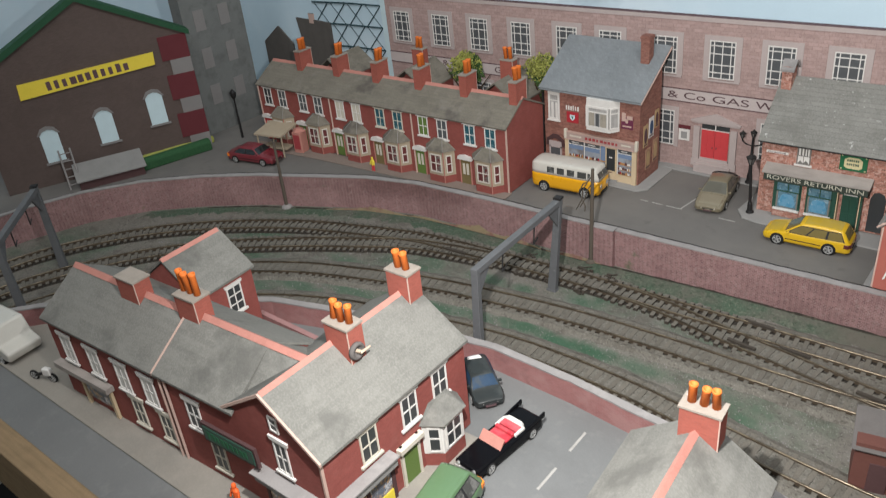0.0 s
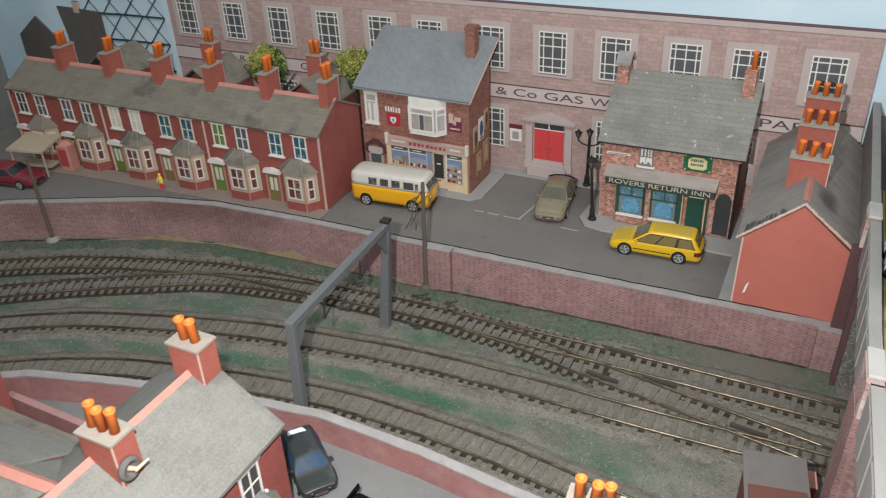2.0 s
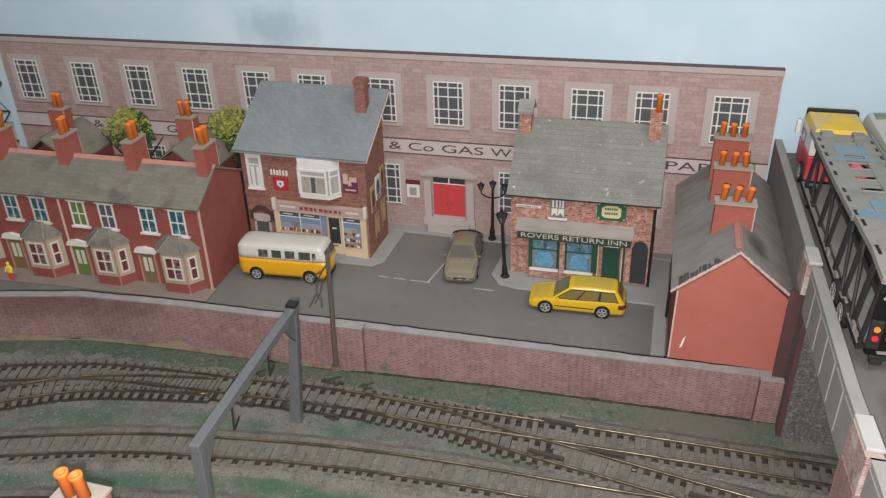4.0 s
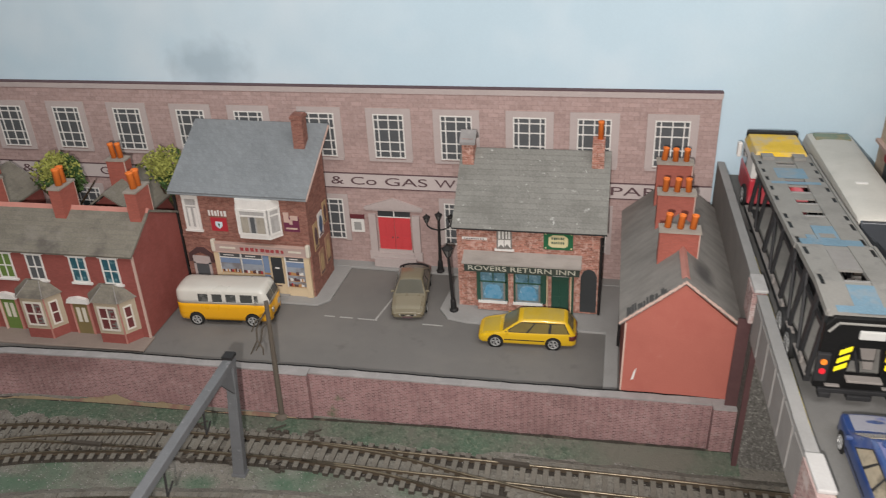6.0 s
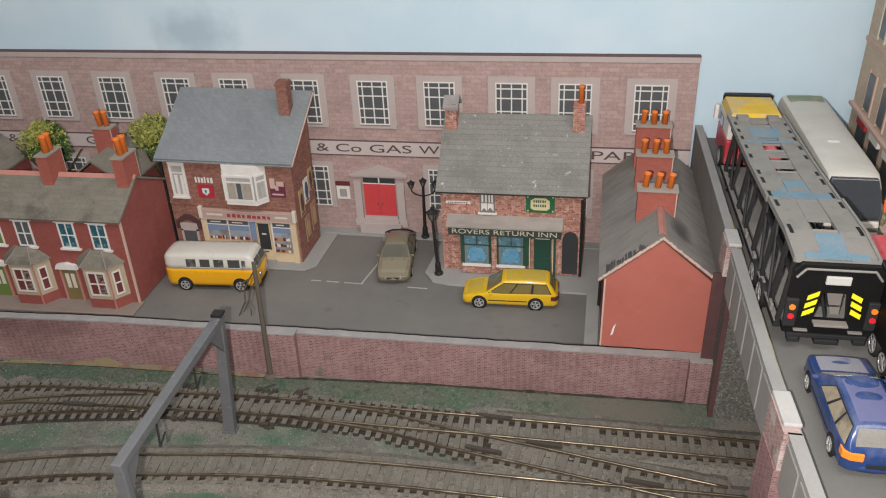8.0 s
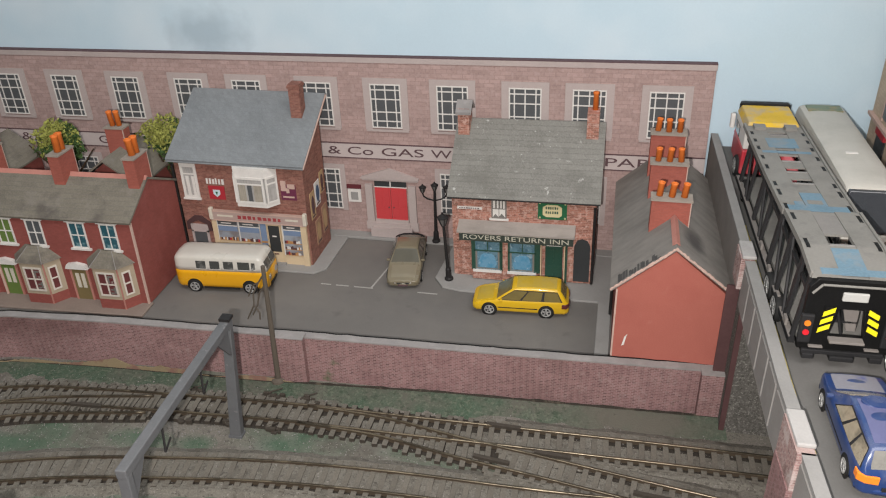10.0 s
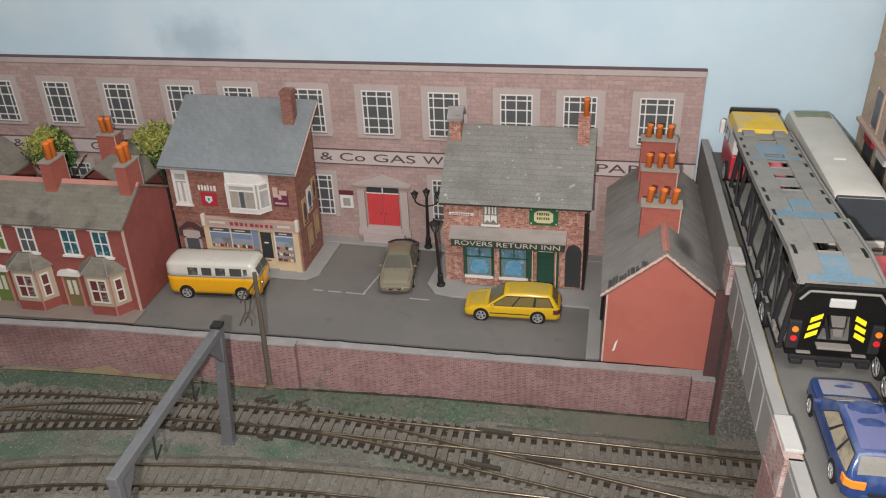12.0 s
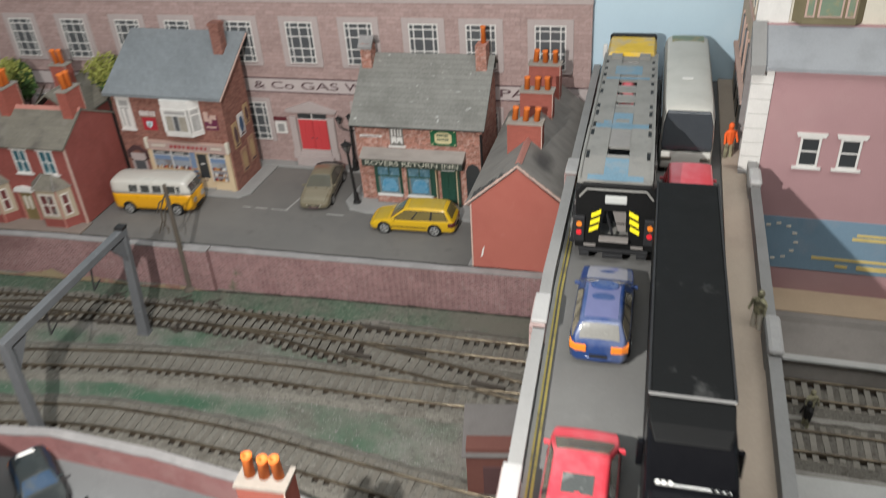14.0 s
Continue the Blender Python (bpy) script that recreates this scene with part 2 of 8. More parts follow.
    "amber": paint("amber_yellow_van_paint", (0.68, 0.33, 0.008)),
    "vanwhite": paint("ivory_van_paint", (0.52, 0.50, 0.45)),
    "gold": paint("dull_gold_car_paint", (0.17, 0.145, 0.095)),
    "gold_dust": surface("dusty_gold_bonnet_paint", (0.21, 0.185, 0.13), 0.45, coat=0.15, fine=0.08, coarse=0.3, coarse_scale=60, bump=0.02),
    "goldglass": surface("grey_gold_car_glass", (0.10, 0.095, 0.075), 0.2, coat=0.4, fine=0.04, coarse=0.3, coarse_scale=90),
    "amberglass": surface("amber_tinted_car_glass", (0.16, 0.125, 0.045), 0.2, coat=0.4, fine=0.04, coarse=0.4, coarse_scale=110),
    "lamp_dark": surface("dark_tail_lens", (0.10, 0.02, 0.02), 0.3),
    "blue": surface("dusty_dark_blue_car_paint", (0.012, 0.036, 0.13), 0.3, coat=0.4, fine=0.05, bump=0.02, patches=[((0.15, 0.165, 0.22), 40, 0.46, 0.68, 0.6)]),
    "bluedust": surface("dusty_blue_roof_paint", (0.10, 0.105, 0.21), 0.4, coat=0.25, fine=0.1, coarse=0.3, coarse_scale=50, bump=0.02),
    "red": surface("bright_red_car_paint", (0.48, 0.035, 0.05), 0.35, coat=0.3, fine=0.05, bump=0.02, patches=[((0.55, 0.24, 0.25), 40, 0.46, 0.72, 0.5)]),
    "maroon": paint("maroon_car_paint", (0.16, 0.02, 0.028)),
    "black": surface("black_lorry_box", (0.003, 0.003, 0.003), 0.62, fine=0.02, coarse=0.1, patches=[((0.06, 0.06, 0.058), 45, 0.64, 0.74, 0.6)]),
    "gloss": paint("glossy_black_cab_paint", (0.004, 0.004, 0.005), 0.16, 0.0),
    "greenvan": paint("mid_green_car_paint", (0.085, 0.15, 0.075)),
    "coach": surface("dusty_cream_coach_paint", (0.44, 0.425, 0.385), 0.5, coat=0.1, coarse=0.3, coarse_scale=45, fine=0.08, bump=0.02),
    "glass": surface("dark_car_glass", (0.016, 0.018, 0.02), 0.08, coat=0.5, fine=0.02),
    "coachglass": surface("grey_coach_glass", (0.04, 0.044, 0.05), 0.12, coat=0.4, fine=0.05, coarse=0.4, coarse_scale=40),
    "smoke": surface("smoky_clear_glass", (0.13, 0.115, 0.092), 0.15, coat=0.5, fine=0.05, coarse=0.3),
    "tyre": surface("black_rubber", (0.015, 0.015, 0.015), 0.75),
    "chrome": surface("silver_wheel_hub", (0.62, 0.61, 0.59), 0.28, 0.8),
    "plastic": surface("black_plastic", (0.02, 0.02, 0.021), 0.55, coarse=0.3),
    "lampglass": surface("dusty_lantern_glass", (0.13, 0.125, 0.12), 0.4, coarse=0.4, coarse_scale=200),
    "pier_worn": surface("worn_pink_brick_pier", (0.25, 0.15, 0.14), 0.85, bricks=((0.36, 0.28, 0.26), 0.3, 0.13), mortar=0.2, spread=0.3, coarse=0.4, coarse_scale=90, fine=0.4, bump=0.6, patches=[((0.42, 0.36, 0.34), 110, 0.5, 0.62, 0.8), ((0.12, 0.07, 0.065), 160, 0.58, 0.68, 0.6)]),
    "foot_shade": surface("dark_earth_and_foot_shade", (0.03, 0.025, 0.02), 0.9, coarse=0.4, patches=[((0.09, 0.075, 0.055), 130, 0.55, 0.65, 0.7)]),
    "pitch": surface("pitch_black_plastic_and_shade", (0.006, 0.006, 0.006), 0.5, coarse=0.2),
    "deck": surface("dusty_grey_deck_plastic", (0.21, 0.203, 0.187), 0.65, coarse=0.4, coarse_scale=60, patches=[((0.15, 0.145, 0.14), 90, 0.58, 0.7, 0.6)]),
    "deckblue": surface("pale_blue_deck_wear", (0.13, 0.215, 0.275), 0.65, fine=0.25, coarse=0.3, coarse_scale=60, patches=[((0.22, 0.235, 0.24), 75, 0.5, 0.68, 0.7)]),
    "cabyellow": surface("worn_yellow_cab_paint", (0.62, 0.40, 0.03), 0.5, coarse=0.3, coarse_scale=60, patches=[((0.42, 0.34, 0.22), 55, 0.48, 0.6, 0.8)]),
    "lamp_o": surface("orange_lamp_lens", (0.75, 0.20, 0.02), 0.3),
    "lamp_r": surface("red_lamp_lens", (0.60, 0.02, 0.03), 0.3),
    "hazard": surface("hazard_yellow", (0.80, 0.66, 0.02), 0.5),
    "line_y": surface("yellow_road_line", (0.55, 0.43, 0.16), 0.8, coarse=0.4, coarse_scale=90),
    "line_w": surface("white_road_line", (0.34, 0.33, 0.31), 0.8, coarse=0.4, coarse_scale=90),
    "cream": surface("cream_shopfront_print", (0.56, 0.44, 0.29), 0.6, coarse=0.3, coarse_scale=90),
    "shopglass": surface("shop_window_display_print", (0.10, 0.115, 0.15), 0.3, patches=[((0.50, 0.30, 0.12), 230, 0.5, 0.58, 0.8), ((0.58, 0.58, 0.6), 190, 0.54, 0.62, 0.8), ((0.06, 0.035, 0.03), 260, 0.53, 0.62, 0.7)]),
    "showglass": surface("pale_display_print", (0.27, 0.30, 0.34), 0.35, coarse=0.4, coarse_scale=120, patches=[((0.13, 0.09, 0.07), 60, 0.48, 0.6, 0.6)]),
    "blind_blue": surface("blue_grey_blind_print", (0.16, 0.22, 0.33), 0.6),
    "goods_tan": surface("tan_goods_print", (0.42, 0.22, 0.09), 0.6, coarse=0.5, coarse_scale=300),
    "goods_dark": surface("dark_goods_print", (0.10, 0.05, 0.05), 0.6, coarse=0.5, coarse_scale=300),
    "pubglass": surface("teal_pub_glass", (0.10, 0.20, 0.26), 0.25, patches=[((0.04, 0.10, 0.14), 200, 0.5, 0.62, 0.7), ((0.34, 0.44, 0.5), 260, 0.56, 0.66, 0.6)]),
    "pubglass_low": surface("pale_blue_frosted_glass", (0.12, 0.28, 0.41), 0.25, patches=[((0.07, 0.24, 0.38), 240, 0.48, 0.6, 0.8), ((0.42, 0.5, 0.55), 300, 0.6, 0.68, 0.6)]),
    "housepane": surface("teal_house_glass_print", (0.022, 0.085, 0.11), 0.3, coarse=0.3, patches=[((0.25, 0.40, 0.42), 130, 0.55, 0.62, 0.6)]),
    "bottle": surface("bottle_green_paint", (0.02, 0.065, 0.045), 0.45, coarse=0.2),
    "signdark": surface("grey_green_name_board", (0.040, 0.050, 0.042), 0.55, coarse=0.3, coarse_scale=120),
    "signgreen": surface("green_sign_board", (0.02, 0.11, 0.05), 0.5, coarse=0.3),
    "lettering": surface("pale_sign_lettering", (0.42, 0.41, 0.34), 0.6, coarse=0.3, coarse_scale=200),
    "signcream": surface("cream_sign_panel", (0.55, 0.48, 0.28), 0.6),
    "canopy": surface("pale_lead_canopy", (0.30, 0.27, 0.245), 0.75, coarse=0.3, coarse_scale=50, streak=(60, 200, 60)),
    "poster_r": surface("red_poster_print", (0.36, 0.03, 0.04), 0.5),
    "poster_plum": surface("plum_poster_print", (0.13, 0.03, 0.06), 0.5, coarse=0.3),
    "poster_tan": surface("tan_poster_print", (0.40, 0.28, 0.15), 0.55, coarse=0.4, coarse_scale=150),
    "poster_blue": surface("slate_blue_poster_print", (0.05, 0.09, 0.16), 0.5, coarse=0.4, coarse_scale=150),
    "fascia": surface("pinkish_beige_fascia_print", (0.38, 0.285, 0.255), 0.6, coarse=0.2),
    "doorgreen": surface("sage_green_door", (0.11, 0.17, 0.045), 0.5),
    "dooroak": surface("olive_brown_door", (0.17, 0.13, 0.06), 0.5),
    "baystone": surface("beige_bay_stone_card", (0.36, 0.30, 0.22), 0.7, coarse=0.25),
    "leaf": surface("mid_green_foliage_foam", (0.045, 0.085, 0.025), 0.9, fine=0.5, coarse=0.5, coarse_scale=150),
    "leaf_l": surface("yellow_green_foliage_foam", (0.27, 0.28, 0.07), 0.9, fine=0.5, coarse=0.4, coarse_scale=150),
    "bark": surface("brown_bark", (0.06, 0.04, 0.025), 0.9),
    "hedge": surface("dark_green_hedge_foam", (0.022, 0.07, 0.028), 0.95, fine=0.6, bump=0.8),
    "brewery": surface("dark_brown_brick_print", (0.092, 0.068, 0.06), 0.8, bricks=((0.11, 0.083, 0.075), 0.35, 0.12), coarse=0.3, coarse_scale=30),
    "quoin": surface("grey_quoin_print", (0.20, 0.19, 0.185), 0.8),
    "quoin_red": surface("dark_red_brick_print", (0.11, 0.025, 0.03), 0.8),
    "tower": surface("grey_stone_tower_print", (0.15, 0.155, 0.15), 0.85, coarse=0.4, coarse_scale=30, patches=[((0.10, 0.105, 0.10), 60, 0.5, 0.65, 0.6)]),
    "palepane": surface("pale_blue_window_film", (0.50, 0.62, 0.66), 0.5),
    "greentrim": surface("green_roof_trim", (0.02, 0.07, 0.035), 0.7),
    "signyellow": surface("yellow_sign_board", (0.70, 0.55, 0.06), 0.55),
    "gasholder": surface("dark_teal_strut_print", (0.025, 0.055, 0.065), 0.7),
    "farroof": surface("dark_grey_roof_print", (0.10, 0.09, 0.082), 0.8, coarse=0.35),
    "pink": surface("dusty_pink_render", (0.36, 0.215, 0.22), 0.85, coarse=0.2, coarse_scale=22, fine=0.1, fine_scale=1400, bump=0.3, patches=[((0.40, 0.27, 0.26), 14, 0.5, 0.7, 0.5), ((0.26, 0.15, 0.16), 35, 0.62, 0.75, 0.4)]),
    "lead": surface("grey_lead_sheet", (0.27, 0.28, 0.295), 0.75, coarse=0.4, coarse_scale=26, patches=[((0.20, 0.205, 0.21), 40, 0.52, 0.68, 0.5)]),
    "mural": surface("faded_blue_mural", (0.16, 0.24, 0.31), 0.8, coarse=0.3, coarse_scale=18, patches=[((0.29, 0.28, 0.30), 22, 0.5, 0.7, 0.5)]),
    "sand": surface("sandy_verge", (0.38, 0.29, 0.20), 0.9, coarse=0.3, coarse_scale=30),
    "yard": surface("grey_yard_ground", (0.235, 0.215, 0.195), 0.9, coarse=0.4, coarse_scale=22, patches=[((0.15, 0.135, 0.12), 30, 0.5, 0.7, 0.5)]),
    "tan": surface("tan_brick_card", (0.33, 0.20, 0.125), 0.8, bricks=((0.27, 0.19, 0.14), 0.5, 0.17), coarse=0.3),
    "sage": surface("sage_green_window_print", (0.16, 0.21, 0.15), 0.5, patches=[((0.30, 0.24, 0.13), 120, 0.5, 0.6, 0.7)]),
    "hut": surface("brown_hut_card", (0.12, 0.05, 0.04), 0.8),
    "hutroof": surface("dark_felt_roof", (0.115, 0.105, 0.10), 0.85, coarse=0.3),
    "wood": surface("brown_timber_edge", (0.25, 0.175, 0.10), 0.7, coarse=0.35, streak=(30, 500, 500)),
    "road_front": surface("grey_front_road", (0.15, 0.153, 0.152), 0.8, coarse=0.25, coarse_scale=14, fine=0.1, patches=[((0.115, 0.116, 0.115), 20, 0.5, 0.7, 0.5), ((0.2, 0.2, 0.195), 60, 0.56, 0.7, 0.4)]),
    "torn": surface("torn_beige_paper", (0.25, 0.195, 0.12), 0.9, coarse=0.4, coarse_scale=60, patches=[((0.2, 0.1, 0.085), 70, 0.5, 0.6, 0.8)]),
    "interior": surface("tan_car_interior", (0.25, 0.215, 0.155), 0.25, coat=0.4, coarse=0.5, coarse_scale=70, patches=[((0.09, 0.08, 0.06), 60, 0.52, 0.62, 0.7)]),
    "dust": surface("dusty_grey_car_paint", (0.20, 0.20, 0.23), 0.5, coat=0.1, coarse=0.3, coarse_scale=50, patches=[((0.03, 0.05, 0.24), 45, 0.55, 0.65, 0.6)]),
    "road_yellow": surface("worn_yellow_road_line", (0.58, 0.47, 0.14), 0.85, coarse=0.4, coarse_scale=90, patches=[((0.2, 0.18, 0.13), 120, 0.54, 0.64, 0.6)]),
    "dullglass": surface("hazy_pale_rear_glass", (0.18, 0.175, 0.16), 0.25, coat=0.4, coarse=0.4, coarse_scale=120),
    "tanface": surface("pale_tan_house_print", (0.46, 0.36, 0.27), 0.8, coarse=0.3, coarse_scale=40, bricks=((0.40, 0.31, 0.23), 0.5, 0.2)),
    "olive": surface("olive_brown_bay_print", (0.17, 0.145, 0.085), 0.7, coarse=0.4, coarse_scale=60),
    "alloy": surface("silver_wheel_paint", (0.42, 0.42, 0.41), 0.4, 0.3, coarse=0.3, coarse_scale=260, patches=[((0.05, 0.05, 0.05), 520, 0.5, 0.6, 0.8)]),
    "bayframe": surface("beige_bay_frame_card", (0.56, 0.52, 0.46), 0.65, coarse=0.25, coarse_scale=120),
    "tin_dark": surface("dark_roof_drip_stain", (0.07, 0.068, 0.066), 0.75, coarse=0.4, coarse_scale=200),
    "boarding": surface("dark_brown_boarding", (0.085, 0.043, 0.043), 0.75, coarse=0.3, coarse_scale=40, streak=(60, 200, 60)),
    "track_fill": surface("grey_track_ballast", (0.122, 0.113, 0.096), 0.95, fine=0.55, coarse=0.4, fine_scale=1100, coarse_scale=40, bump=0.9, patches=[((0.07, 0.062, 0.05), 60, 0.5, 0.66, 0.6), ((0.045, 0.04, 0.035), 480, 0.55, 0.63, 0.6), ((0.24, 0.22, 0.2), 560, 0.6, 0.66, 0.7)]),
    "flock": surface("green_flock_scatter", (0.048, 0.094, 0.057), 0.95, fine=0.6, coarse=0.5, coarse_scale=80, bump=0.9),
    "darkcar": surface("dark_grey_green_car_paint", (0.022, 0.026, 0.026), 0.4, coat=0.15, coarse=0.4, coarse_scale=120, patches=[((0.06, 0.065, 0.062), 90, 0.55, 0.66, 0.5)]),
    # Dark track base whose colour doubles as shade in the sleeper gaps.
    "underlay": surface("dark_underlay_and_gap_shade", (0.032, 0.027, 0.022), 0.95, fine=0.3, coarse=0.3, bump=0.5),
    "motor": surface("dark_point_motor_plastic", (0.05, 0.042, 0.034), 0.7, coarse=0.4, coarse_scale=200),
    # Ballast copy with the stronger light beyond the bridge put into its colour.
    "ballast_pale": surface("brightened_ballast_ground", (0.24, 0.23, 0.205), 0.95, fine=0.5, coarse=0.35, fine_scale=1100, coarse_scale=25, bump=0.9, patches=[((0.13, 0.12, 0.105), 60, 0.5, 0.7, 0.5)]),
    "pave_brown": surface("brown_grey_pavement_print", (0.22, 0.175, 0.15), 0.85, coarse=0.35, coarse_scale=40, fine=0.15),
    "curtain": surface("net_curtain_print", (0.37, 0.36, 0.345), 0.6, coarse=0.4, coarse_scale=220, streak=(900, 900, 60)),
    "drape": surface("beige_drape_print", (0.33, 0.30, 0.25), 0.7, coarse=0.4, coarse_scale=200, streak=(900, 900, 60)),
    # Red of the brick, reflected and seen through, put into the pane colour.
    "bay_glass": surface("bay_pane_brick_reflection", (0.125, 0.036, 0.036), 0.3, coarse=0.5, coarse_scale=130, patches=[((0.30, 0.26, 0.24), 150, 0.62, 0.66, 0.8)]),
    "greyglass": surface("grey_tinted_glass", (0.06, 0.062, 0.058), 0.15, coat=0.2, coarse=0.3, coarse_scale=120, patches=[((0.2, 0.2, 0.19), 110, 0.5, 0.6, 0.6)]),
    # Sleeper copy brightened in colour beyond the bridge, like the ballast there.
    "sleeper_pale": surface("brightened_weathered_sleeper", (0.22, 0.205, 0.175), 0.9, fine=0.4, coarse=0.4, vary=0.35, bump=0.4),
    "navyglass": surface("dark_navy_glass", (0.02, 0.045, 0.085), 0.5, coarse=0.3, coarse_scale=150, patches=[((0.05, 0.06, 0.065), 110, 0.5, 0.62, 0.7)]),
    "pave_tan": surface("tan_grey_corner_paving", (0.25, 0.23, 0.20), 0.85, coarse=0.35, coarse_scale=30, fine=0.15, patches=[((0.19, 0.18, 0.165), 22, 0.5, 0.7, 0.5)]),
    "under": surface("dark_room_floor", (0.03, 0.03, 0.032), 0.9),
    "orange": surface("orange_figure_paint", (0.80, 0.13, 0.03), 0.6),
    "figure": surface("drab_figure_paint", (0.30, 0.28, 0.18), 0.6, coarse=0.4, coarse_scale=500, patches=[((0.08, 0.07, 0.05), 420, 0.5, 0.58, 0.7)]),
}
M["gloss"].node_tree.nodes["Principled BSDF"].inputs["Specular IOR Level"].default_value = 0.1


def tint_patch(material, centre, size, tint, amount):
    """A soft patch of tint of that size on a surface, centred at a point of its object's space."""
    nt = material.node_tree
    bsdf = nt.nodes["Principled BSDF"]
    old = bsdf.inputs["Base Color"].links[0].from_socket
    where = nt.nodes.new("ShaderNodeTexCoord").outputs["Object"]
    shift = nt.nodes.new("ShaderNodeMapping")
    shift.vector_type = "TEXTURE"
    shift.inputs[1].default_value = [c * S for c in centre]
    shift.inputs[3].default_value = [c * S for c in size]
    nt.links.new(where, shift.inputs[0])
    far = nt.nodes.new("ShaderNodeVectorMath")
    far.operation = "LENGTH"
    nt.links.new(shift.outputs[0], far.inputs[0])
    noise = node(nt, "ShaderNodeTexNoise", Scale=70.0, Detail=3.0)
    nt.links.new(where, noise.inputs["Vector"])
    both = nt.nodes.new("ShaderNodeMath")
    nt.links.new(far.outputs["Value"], both.inputs[0])
    nt.links.new(noise.outputs[0], both.inputs[1])
    fac = ramp(nt, both.outputs[0], 1.5, 0.8)
    nt.links.new(mix_rgb(nt, fac, old, mix_rgb(nt, amount, old, tint)), bsdf.inputs["Base Color"])


tint_patch(M["sky"], (-13.0, 0.6, 16.4), (4.2, 2.0, 2.3), (0.30, 0.38, 0.44), 0.6)
# Wall patch: brown stain together with painted light fall-off at the left end.
tint_patch(M["wall"], (-22.0, -19.0, 1.2), (9.0, 3.5, 1.7), (0.075, 0.036, 0.032), 0.5)
tint_patch(M["tin"], (23.6, -13.3, 8.6), (0.9, 1.8, 1.6), (0.03, 0.028, 0.03), 0.7)


# ---- building helpers; all sizes in centimetres ----
def P(x, y, z=0.0, rz=0.0, rx=0.0, ry=0.0):
    return pose(x * S, y * S, z * S, rx, ry, rz)


class Shape:
    """A mesh under construction."""

    def __init__(self):
        self.v, self.f = [], []

    def face(self, *pts):
        n = len(self.v)
        self.v += [tuple(p) for p in pts]
        self.f.append(tuple(range(n, n + len(pts))))
        return self

    def rings(self, rings, caps=True, closed=True):
        n, k = len(self.v), len(rings[0])
        for r in rings:
            self.v += [tuple(p) for p in r]
        for a in range(len(rings) - 1):
            for b in range(k if closed else k - 1):
                c = (b + 1) % k
                self.f.append((n + a * k + b, n + a * k + c, n + (a + 1) * k + c, n + (a + 1) * k + b))
        if caps:
            self.f.append(tuple(n + b for b in reversed(range(k))))
            self.f.append(tuple(n + (len(rings) - 1) * k + b for b in range(k)))
        return self

    def box(self, x0, x1, y0, y1, z0, z1):
        a = [(x0, y0), (x1, y0), (x1, y1), (x0, y1)]
        return self.rings([[(x, y, z0) for x, y in a], [(x, y, z1) for x, y in a]])

    def prism(self, pts, axis, a, b):
        """A flat outline, in the two other axes in order, drawn out along axis from a to b."""
        if axis == "x":
            at = lambda p, q: (q, p[0], p[1])
        elif axis == "y":
            at = lambda p, q: (p[0], q, p[1])
        else:
            at = lambda p, q: (p[0], p[1], q)
        return self.rings([[at(p, a) for p in pts], [at(p, b) for p in pts]])

    def tube(self, p, q, r, r2=None, n=10):
        p, q = Vector(p), Vector(q)
        way = (q - p).normalized()
        side = way.orthogonal().normalized()
        up = way.cross(side)
        ring = lambda c, s: [c + s * (math.cos(2 * math.pi * k / n) * side + math.sin(2 * math.pi * k / n) * up) for k in range(n)]
        return self.rings([ring(p, r), ring(q, r if r2 is None else r2)])

    def lathe(self, profile, n=14, centre=(0, 0, 0)):
        cx, cy, cz = centre
        return self.rings([[(cx + r * math.cos(2 * math.pi * k / n), cy + r * math.sin(2 * math.pi * k / n), cz + z) for k in range(n)] for r, z in profile])

    def wall(self, pts, z0, z1, t):
        """A wall of thickness t along a line of points in the plan, growing to the left of the line."""
        out = []
        for i, (x, y) in enumerate(pts):
            a, b = Vector(pts[max(0, i - 1)]), Vector(pts[min(len(pts) - 1, i + 1)])
            d = (b - a).normalized()
            out.append((x - d.y * t, y + d.x * t))
        rings = []
        for (x, y), (u, w) in zip(pts, out):
            rings.append([(x, y, z0), (u, w, z0), (u, w, z1), (x, y, z1)])
        return self.rings(rings)

    def mesh(self, name, smooth=False):
        me = bpy.data.meshes.new(name)
        me.from_pydata([(x * S, y * S, z * S) for x, y, z in self.v], [], self.f)
        bm = bmesh.new()
        bm.from_mesh(me)
        bmesh.ops.recalc_face_normals(bm, faces=bm.faces)
        bm.to_mesh(me)
        bm.free()
        if smooth:
            me.shade_smooth()
        return me


CACHE = {}


def part(name, shape, material, parent, label="", m=None, key=None, smooth=False, bevel=0.0):
    """One mesh object under a thing or a part; key: share the mesh between alike parts."""
    if key is not None and key in CACHE:
        me = CACHE[key]
    else:
        me = (shape() if callable(shape) else shape).mesh(name, smooth)
        me.materials.append(M[material])
        if key is not None:
            CACHE[key] = me
    ob = new(name, me)
    ob.parent = parent
    if m is not None:
        ob.matrix_basis = m
    if bevel:
        b = ob.modifiers.new("edge", "BEVEL")
        b.width, b.segments, b.limit_method, b.angle_limit = bevel * S, 2, "ANGLE", radians(28)
        if smooth:
            w = ob.modifiers.new("shade", "WEIGHTED_NORMAL")
            w.keep_sharp = True
    if label:
        tagged(ob, label)
    return ob


def thing(name, m, label, category, group="", kind=""):
    return_ob = new(name)
    return_ob.empty_display_size = 0.01
    return_ob.matrix_basis = m
    return tagged(return_ob, label, category, group, kind)


def solid(name, shape, material, m, label, category, group="", kind="", smooth=False, bevel=0.0):
    """A thing that is one single mesh."""
    ob = part(name, shape, material, None, "", m, None, smooth, bevel)
    return tagged(ob, label, category, group, kind)


